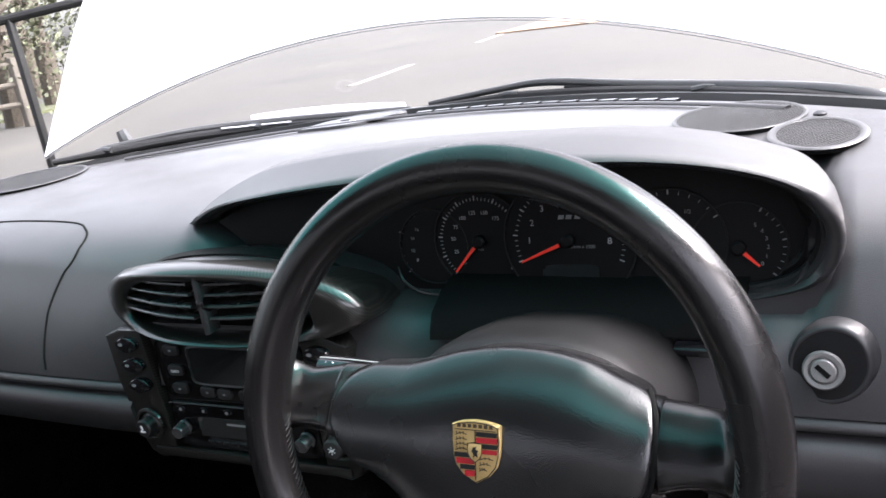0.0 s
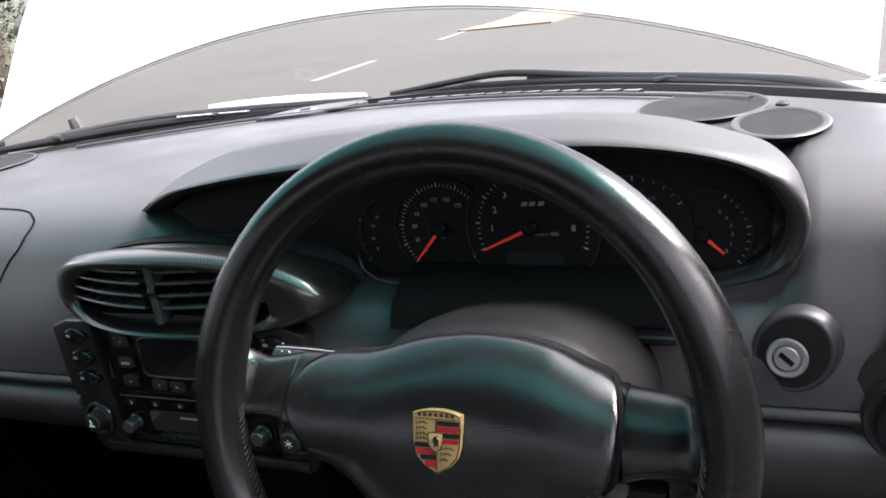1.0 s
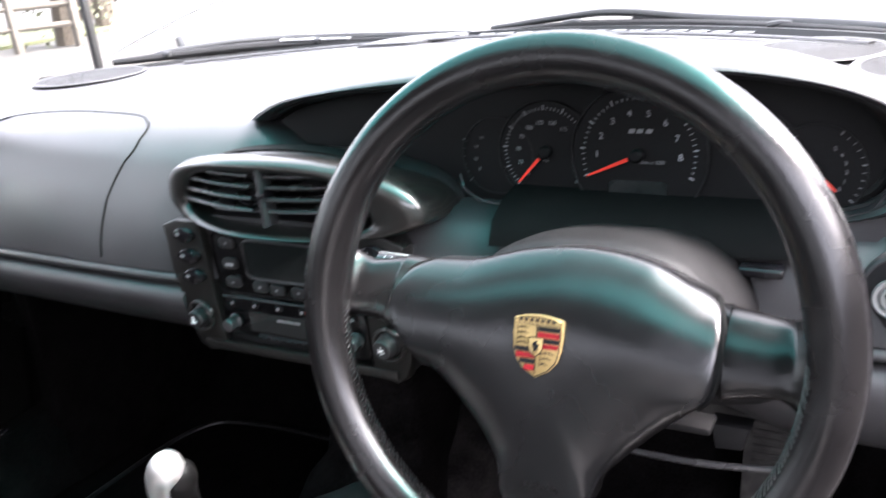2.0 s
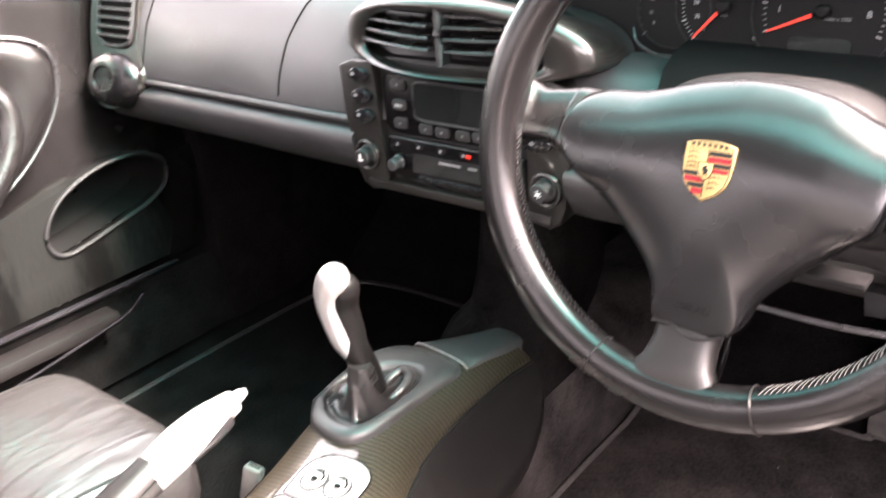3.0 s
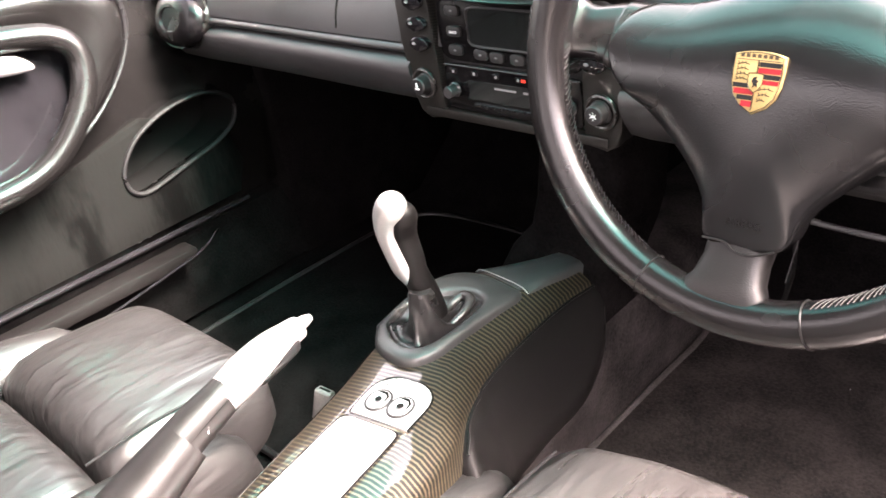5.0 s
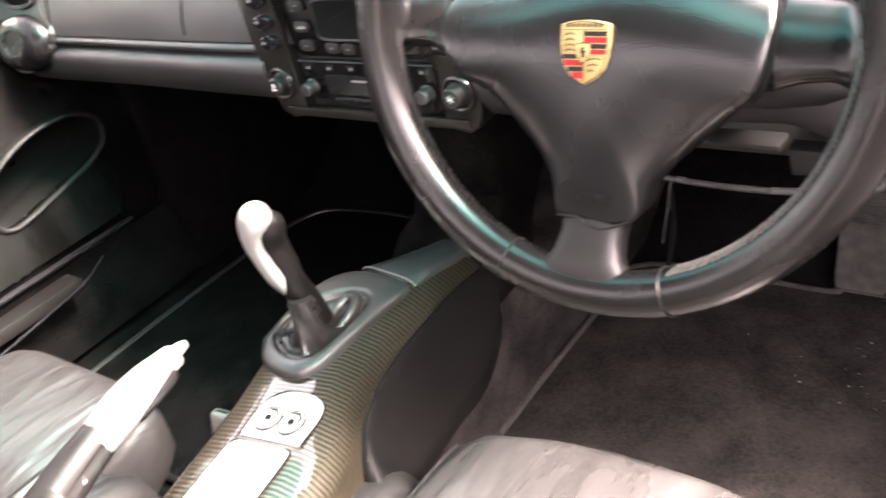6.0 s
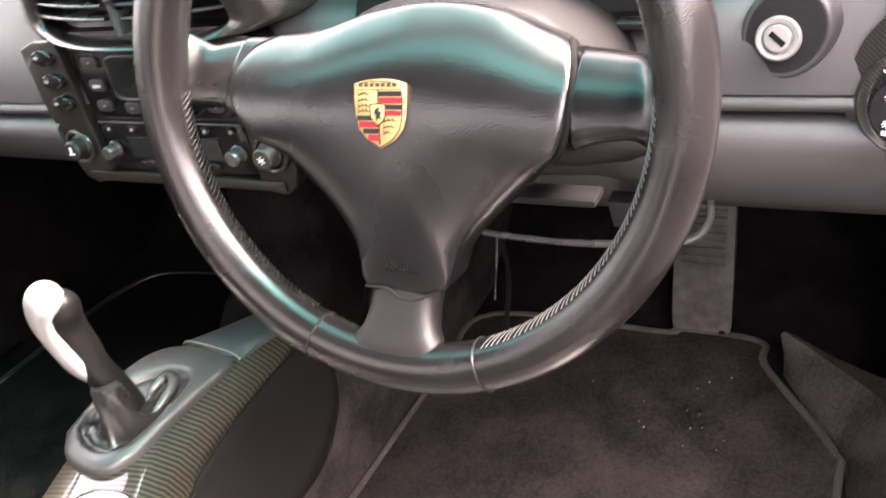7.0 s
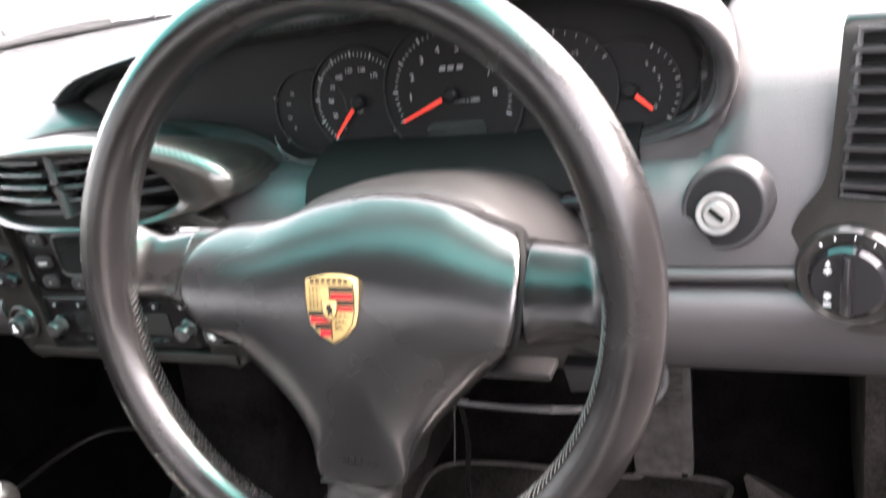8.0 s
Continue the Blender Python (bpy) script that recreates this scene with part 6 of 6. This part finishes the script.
def door():
    d = thing("passenger_door", (-0.68, -0.1, 0.40), "closed passenger door with suede panel, pocket and pull handle", "car door")
    rows = []
    for y in (-0.75, -0.5, -0.3, -0.1, -0.05, 0.0, 0.05, 0.1, 0.15, 0.25, 0.31):
        k = step(0.05, 0.31, y) * 0.03
        rows.append([Vector((-x - k - 0.06 * step(-0.06, 0.12, y) * step(0.63, 0.72, z), y, z)) for x, z in ((0.70, 0.405), (0.682, 0.42), (0.675, 0.50), (0.668, 0.58), (0.655, 0.68), (0.650, 0.78), (0.655, 0.86), (0.675, 0.915), (0.71, 0.925), (0.78, 0.92), (0.78, 0.405))])
    panel = part("panel", loft(rows), DOOR_LEATHER, d, "black leather door panel", smooth=60)
    # brushed suede lower field
    out = [(-0.72, 0.43), (-0.72, 0.56), (-0.30, 0.56), (-0.12, 0.585), (0.0, 0.62), (0.05, 0.63), (0.13, 0.60), (0.19, 0.56), (0.21, 0.50), (0.19, 0.445)]
    m = Matrix.Translation((-0.672, 0, 0)) @ Matrix(((0, 0, 1, 0), (1, 0, 0, 0), (0, 1, 0, 0), (0, 0, 0, 1)))
    suede = part("suede_field", plate(out, m @ Matrix.Translation((0, 0, 0.010)), 0.02, 0.003), SUEDE, d, "worn brushed suede field")
    # oval pocket sunk into the door, with a raised lip
    lip = [(p.x, p.y) for p in spline([(0.095, 0.5295, 0), (0.055, 0.520, 0), (0.018, 0.5155, 0), (-0.004, 0.532, 0), (-0.002, 0.566, 0), (0.034, 0.606, 0), (0.10, 0.631, 0), (0.170, 0.633, 0), (0.214, 0.608, 0), (0.208, 0.570, 0), (0.170, 0.548, 0), (0.135, 0.5390, 0), (0.095, 0.5295, 0)], 60)][:-1]
    for ob in (panel, suede):
        carve(ob, plate(lip, m @ Matrix.Translation((0, 0, 0.06)), 0.14))
    mid_y, mid_z = 0.095, 0.578
    rings = [[m @ Vector((mid_y + (a - mid_y) * s, mid_z + (b - mid_z) * s, h)) for a, b in lip] for s, h in ((1.01, 0.011), (1.0, -0.01), (0.98, -0.05), (0.9, -0.068), (0.5, -0.072), (0.05, -0.072))]
    # near-black lining stands in for the shade inside the pocket
    part("pocket", loft(rings, caps=False), SEAM, d, "door pocket, its inside coloured near-black for shade")
    part("pocket_lip", tube([m @ Vector((a, b, 0.0115)) for a, b in lip], 0.0038, 8, closed=True), RUBBER, d, "rounded pocket lip")
    # armrest scoop: shining teardrop panel and looped handle
    tear = [(p.x, p.y) for p in spline([(-0.55, 0.62, 0), (-0.30, 0.61, 0), (-0.15, 0.615, 0), (-0.04, 0.66, 0), (0.035, 0.725, 0), (0.065, 0.79, 0), (0.045, 0.835, 0), (-0.05, 0.855, 0), (-0.3, 0.86, 0), (-0.55, 0.86, 0)], 48)]
    lean = m @ Matrix(((1, 0, 0, 0), (0, 1, 0, 0), (0, -0.11, 1, 0.092), (0, 0, 0, 1)))
    rings = [[lean @ Vector((-0.20 + (a + 0.20) * s_, 0.735 + (b - 0.735) * s_, h)) for a, b in tear] for s_, h in ((1.0, 0.0), (1.0, 0.014), (0.985, 0.024), (0.95, 0.031), (0.89, 0.034), (0.80, 0.032), (0.70, 0.026), (0.58, 0.016), (0.45, 0.008), (0.2, 0.004))]
    part("armrest_panel", loft(rings), DOOR_LEATHER, d, "glossy leather armrest panel", smooth=70)
    part("armrest_piping", tube([lean @ Vector((a, b, 0.024)) for a, b in tear], 0.004, 8, closed=True), LEATHER, d)
    loop = spline([(-0.34, 0.63, 0.05), (-0.22, 0.622, 0.07), (-0.13, 0.64, 0.075), (-0.06, 0.70, 0.075), (-0.035, 0.76, 0.07), (-0.06, 0.795, 0.065), (-0.14, 0.81, 0.06), (-0.25, 0.815, 0.055), (-0.34, 0.80, 0.05)], 48)
    part("pull_handle", tube([lean @ Vector((p.x, p.y, p.z - 0.012)) for p in loop], 0.018, 14, up=Vector((1, 0, 0))), DOOR_LEATHER, d, "thick looped leather pull handle", smooth=80)
    part("handle_recess", plate([(p.x, p.y) for p in loop], lean @ Matrix.Translation((0, 0, 0.033)), 0.002), GLOSS_BLACK, d)
    part("release_lever", tube(spline([lean @ Vector(p) for p in ((-0.22, 0.775, 0.045), (-0.17, 0.782, 0.055), (-0.12, 0.775, 0.055), (-0.095, 0.765, 0.05))], 14), [0.012, 0.012, 0.0125, 0.013, 0.0135, 0.014, 0.014, 0.0135, 0.013, 0.012, 0.010, 0.008, 0.006, 0.003], 12), SATIN, d, "silver door release lever", smooth=80)
    part("lower_strip", tube([m @ Vector((y, 0.428, 0.009)) for y in (-0.7, -0.4, -0.1, 0.1, 0.2)], 0.005, 8), GLOSS_BLACK, d)


door()

# ---- pedals ----


def pedal(name, x, y, z, w, h, tilt, label, mat):
    p = thing(name, (x, y, z - h / 2), label, "pedal", "pedals")
    m = facing((x, y, z), tilt)
    part("pad", plate(ellipse(w / 2, h / 2, 28, power=8), m, 0.012, 0.003), mat, p)
    for k in range(9):
        v = lerp(h * 0.02, h * 0.42, k / 8)
        part("rib", plate([(-w * 0.36, v - 0.0022), (w * 0.36, v - 0.0022), (w * 0.36, v + 0.0022), (-w * 0.36, v + 0.0022)], m @ Matrix.Translation((0, 0, 0.0036)), 0.005, 0.0008), mat, p)
    part("notch", plate([(w * 0.30, -h * 0.5), (w * 0.40, -h * 0.5), (w * 0.40, -h * 0.42), (w * 0.30, -h * 0.42)], m @ Matrix.Translation((0, 0, 0.001)), 0.002, 0.0004), SEAM, p, "dark notch")
    part("arm", tube(spline([m @ Vector((0, h * 0.3, -0.012)), (x, y + 0.06, z + 0.10), (x, y + 0.03, z + 0.25)], 10), 0.008, 8), PLASTIC, p)


pedal("accelerator_pedal", 0.416, 0.590, 0.350, 0.080, 0.215, 16, "tall scuffed grey accelerator pedal standing on the floor", material("scuffed_pedal_rubber", (0.040, 0.037, 0.035), 0.55, grain=60, bump=0.12, vary=0.5, spec=0.2))

# ---- outside: the front of the car ----


def cowl():
    rows = []
    for i in range(41):
        x = lerp(-0.72, 0.72, i / 40)
        y = back_y(x)
        rows.append([Vector((x, y + a, z)) for a, z in ((0.005, 0.90), (0.01, 0.932), (0.05, 0.928), (0.13, 0.915), (0.16, 0.905), (0.16, 0.87), (0.0, 0.87))])
    tagged(part("cowl_panel", loft(rows), PLASTIC, smooth=50), "black plastic cowl below the windscreen", "cowl", kind="structure")


cowl()


def wiper(blade, arm, hub, spine=()):
    """Blade, sprung arm with its hump, clips and pivot, along points over the foot of the glass."""
    w = thing("windscreen_wiper", hub, "black windscreen wiper parked on the glass", "wiper", "windscreen wipers")
    pts = spline(blade, 25)
    part("blade", tube(pts, [0.004 + 0.005 * math.sin(math.pi * min(1, 0.12 + 0.8 * k / 24)) for k in range(25)], 10, flat=0.9), RUBBER, w)
    bar = spline(arm, 25)
    part("arm", tube(bar, [lerp(0.0065, 0.0105, k / 24) for k in range(25)], 10, flat=0.8), HAZED_WIPER_BLACK, w, smooth=60)
    part("spring", tube([p + Vector((0, -0.004, -0.007)) for p in bar[9:19]], 0.0045, 8), RUBBER, w)
    for k in (6, 17):
        part("clip", tube([pts[k] + Vector((-0.016, -0.002, 0.004)), pts[k] + Vector((0, -0.002, 0.006)), pts[k] + Vector((0.016, -0.002, 0.004))], 0.005, 8), HAZED_WIPER_BLACK, w)
    if spine:
        part("spine", tube(spline(spine, 10), 0.0026, 6, flat=0.8), SATIN, w, "bright metal spine of the blade")
    part("pivot", lathe([(0.016, -0.02), (0.016, 0.004), (0.011, 0.010), (0, 0.012)], Matrix.Translation(hub), 20), HAZED_WIPER_BLACK, w)


wiper([(-0.655, 0.556, 0.938), (-0.588, 0.611, 0.938), (-0.48, 0.694, 0.9375), (-0.36, 0.767, 0.931), (-0.235, 0.820, 0.9245)], [(-0.60, 0.615, 0.944), (-0.48, 0.708, 0.947), (-0.36, 0.782, 0.938), (-0.22, 0.838, 0.928), (-0.13, 0.866, 0.922)], (-0.13, 0.872, 0.915), [(-0.425, 0.722, 0.9435), (-0.37, 0.754, 0.939), (-0.318, 0.780, 0.935)])
wiper([(-0.14, 0.848, 0.922), (0.03, 0.862, 0.929), (0.125, 0.852, 0.930), (0.27, 0.812, 0.929), (0.47, 0.702, 0.928), (0.565, 0.634, 0.925)], [(-0.09, 0.868, 0.930), (0.034, 0.874, 0.942), (0.125, 0.866, 0.9475), (0.27, 0.826, 0.937), (0.47, 0.716, 0.934), (0.565, 0.648, 0.930), (0.623, 0.60, 0.917)], (0.618, 0.61, 0.908))


def bonnet():
    b = thing("open_bonnet", (-0.1, 0.7, 0.92), "white front bonnet lid standing open ahead of the windscreen", "car bonnet")
    rows = []
    ang = radians(62)
    for side in (0, 1):
        for j in range(21):
            row = []
            for i in range(41):
                u = lerp(-1, 1, i / 40)
                v = j / 20
                w = 0.734 - (0.277 if u < 0 else -0.10) * v
                sag = 0.168 * (1 - u * u) * (1 - v) + 1.064 * v + 0.112 * (1 - u * u) * v
                bend = 0.034 * (1 - u * u) * math.sin(math.pi * v) + 0.022 * side * min(1, 0.2 + 4 * v)
                y = 0.6916 + sag * math.cos(ang) - bend * math.sin(ang)
                z = 0.924 + sag * math.sin(ang) + bend * math.cos(ang)
                row.append(Vector((-0.1016 + u * w, y, z)))
            rows.append(row)
    lowf, upf = rows[:21], rows[21:]
    ring = [a + c[::-1] for a, c in zip(lowf, upf)]
    part("lid", loft(ring, caps=False), WHITE_PAINT, b, "white painted lid", smooth=50)
    edge = [p + Vector((0, -0.003, -0.003)) for p in lowf[0]]
    part("edge_seal", tube(edge, 0.0007, 8), LOCK_GREY, b, "thin pale grey edge seal")
    part("hinge_arm", tube(spline([(-0.648, 0.722, 0.905), (-0.650, 0.722, 0.93), (-0.656, 0.719, 0.958)], 8), [0.014, 0.015, 0.015, 0.014, 0.013, 0.012, 0.011, 0.009], 8), VENT_GREY, b, "dark hinge arm under the lid")


bonnet()


def wing(sg):
    rows = []
    for y, w, z in ((0.30, 0.90, 0.885), (0.7, 0.89, 0.88), (0.98, 0.88, 0.87), (1.02, 0.87, 0.87), (1.4, 0.82, 0.80), (1.75, 0.74, 0.66), (1.95, 0.66, 0.45)):
        i = 0.83 if y < 1.0 else 0.60
        rows.append([Vector((sg * u, y, zz)) for u, zz in ((i, z - 0.10), (i + 0.005, z - 0.02), (lerp(i, w, 0.3), z + 0.008), (lerp(i, w, 0.6), z), (w - 0.01, z - 0.06), (w, z - 0.2), (w - 0.02, 0.30), (i, 0.30))])
    w_ = part("front_wing", loft(rows), WHITE_PAINT, None, smooth=60)
    tagged(w_, "white painted front wing of the car", "car wing")


def bay_flange():
    rows = []
    for x, y, w in ((-0.555, 0.975, 0.006), (-0.53, 0.985, 0.016), (-0.50, 0.995, 0.026), (-0.44, 1.005, 0.036), (-0.36, 1.0, 0.04), (-0.26, 0.975, 0.03), (-0.18, 0.945, 0.008)):
        rows.append([Vector((x, y + a * w, 0.926 + h)) for a, h in ((-0.7, -0.02), (-0.5, -0.004), (0, 0), (0.5, -0.004), (0.7, -0.02))])
    tagged(part("bay_flange", loft(rows), WHITE_PAINT, smooth=60), "white painted flange of the open luggage bay", "car body", kind="structure")


def right_flange():
    rows = []
    for x, y, w in ((0.54, 0.655, 0.01), (0.575, 0.665, 0.03), (0.61, 0.655, 0.05), (0.66, 0.61, 0.05), (0.70, 0.54, 0.03)):
        rows.append([Vector((x, y + a * w, 0.928 + h)) for a, h in ((-0.7, -0.02), (-0.5, -0.004), (0, 0), (0.5, -0.004), (0.7, -0.02))])
    tagged(part("bay_flange_corner", loft(rows), WHITE_PAINT, smooth=60), "white painted corner of the body beside the windscreen", "car body", kind="structure")


bay_flange()
right_flange()
wing(-1)
wing(1)

# ---- outside: road, verge, fence, gate, trees ----
bm = bmesh.new()
bmesh.ops.create_grid(bm, x_segments=40, y_segments=40, size=400)
tagged(part("ground", bm, ASPHALT), "weathered grey-brown asphalt yard and road", "ground", kind="structure")
# unseen plain walls added beside and behind the car to block low sky
tagged(part("wall_sky_screen", joined(box((2.3, -6.0, -0.05), (2.5, 3.6, 1.75), 0.01), box((-1.6, -6.2, -0.05), (2.5, -6.0, 1.75), 0.01)), SKY_SCREEN), "unseen plain grey wall added to block low sky", "wall", kind="structure")


def strip(name, pts, w, mat, z, label, cat):
    rows = []
    for i, p in enumerate(pts):
        a, b = Vector(pts[max(0, i - 1)]), Vector(pts[min(len(pts) - 1, i + 1)])
        d = (b - a).normalized()
        n = Vector((-d.y, d.x, 0))
        p = Vector(p)
        rows.append([p - n * w / 2 + Vector((0, 0, h)) for h in (-0.02, z)] + [p + n * w / 2 + Vector((0, 0, h)) for h in (z, -0.02)])
    tagged(part(name, loft(rows), mat), label, cat, kind="structure")




def tree(x, y, h, seed):
    rnd = random.Random(seed)
    t = thing("tree", (x, y, 0), "leafy tree with a brown-green crown behind the road", "tree", "roadside trees")
    limbs = [tube(spline([(x, y, -0.1), (x + 0.1, y, h * 0.25), (x - 0.1, y + 0.1, h * 0.55), (x + 0.1, y, h * 0.9)], 12), [lerp(0.22, 0.05, k / 11) for k in range(12)], 10)]
    for k in range(7):
        a, z0 = rnd.uniform(0, 6.28), h * rnd.uniform(0.2, 0.7)
        r = rnd.uniform(0.9, 2.0)
        limbs.append(tube(spline([(x, y, z0), (x + r * 0.5 * math.cos(a), y + r * 0.5 * math.sin(a), z0 + 0.5), (x + r * math.cos(a), y + r * math.sin(a), z0 + rnd.uniform(0.7, 1.6))], 7), [0.07, 0.06, 0.05, 0.04, 0.03, 0.02, 0.012], 6))
    part("trunk", joined(*limbs), BARK, t)
    vs, fs = [], []
    for k in range(5200):
        a, u = rnd.uniform(0, 6.28), rnd.uniform(-1, 1)
        rr = (0.35 + 0.65 * rnd.random() ** 0.5) * (1 + 0.25 * math.sin(3 * a + 5 * u))
        c = Vector((x + 1.9 * rr * math.cos(a) * math.sqrt(1 - u * u), y + 1.9 * rr * math.sin(a) * math.sqrt(1 - u * u), h * 0.55 + h * 0.48 * u * rr))
        d = Vector((rnd.gauss(0, 1), rnd.gauss(0, 1), rnd.gauss(0, 1))).normalized()
        e = d.orthogonal().normalized()
        f = d.cross(e)
        s = rnd.uniform(0.05, 0.11)
        i = len(vs)
        vs += [c - e * s * 0.5, c + f * s * 0.35, c + e * s * 0.5, c - f * s * 0.35]
        fs.append((i, i + 1, i + 2, i + 3))
    me = bpy.data.meshes.new("crown")
    me.from_pydata([v - Vector((x, y, 0)) for v in vs], [], fs)
    me.materials.append(LEAF)
    ob = new("crown", me)
    ob.parent = t
    return t


for n, (x, y, h) in enumerate(((-11.5, 9.0, 5.2), (-13.5, 11.5, 6.0), (-16.0, 9.0, 6.5), (-13.0, 6.5, 5.5), (-17.0, 14.0, 7.0))):
    tree(x, y, h, n + 3)


def fence():
    f = thing("fence", (-10, 8.5, 0), "weathered timber rail fence along the verge", "fence")
    a, b = Vector((-14, 4.5, 0)), Vector((-11.0, 8.8, 0))
    for k in range(7):
        p = a.lerp(b, k / 6)
        part("post", box((p.x - 0.06, p.y - 0.06, -0.1), (p.x + 0.06, p.y + 0.06, 1.05), 0.015), FENCE_WOOD, f)
    for z in (0.35, 0.65, 0.95):
        part("rail", tube([a + Vector((0, 0, z)), a.lerp(b, 0.5) + Vector((0, 0, z + 0.02)), b + Vector((0, 0, z))], 0.045, 8), FENCE_WOOD, f)


fence()
g = thing("gate_post", (-3.6, 2.95, 0), "black steel post with a cross bar", "gate post")
part("upright", box((-3.62, 2.93, 0), (-3.58, 2.97, 1.30), 0.006), BLACK_STEEL, g)
part("cross_bar", tube([(-4.3, 2.45, 1.24), (-3.6, 2.95, 1.30), (-3.0, 3.4, 1.36)], 0.026, 10), BLACK_STEEL, g)

for k in range(9):
    y = -8.2 + 4.4 * k
    strip("road_mark", [(-5.5, y, 0), (-5.55, y + 1.9, 0)], 0.13, LINE, 0.006, "worn white dash of the road's centre line", "road marking")
strip("pavement", [(-4.7, 15.0, 0), (-4.4, 16.5, 0), (-4.2, 30.0, 0)], 2.0, PAVE, 0.03, "sandy paved strip beside the road", "pavement")
strip("verge", [(-16.5, -12, 0), (-15.5, 5, 0), (-15.0, 12, 0)], 5.0, GRASS, 0.05, "grass verge under the trees", "verge")
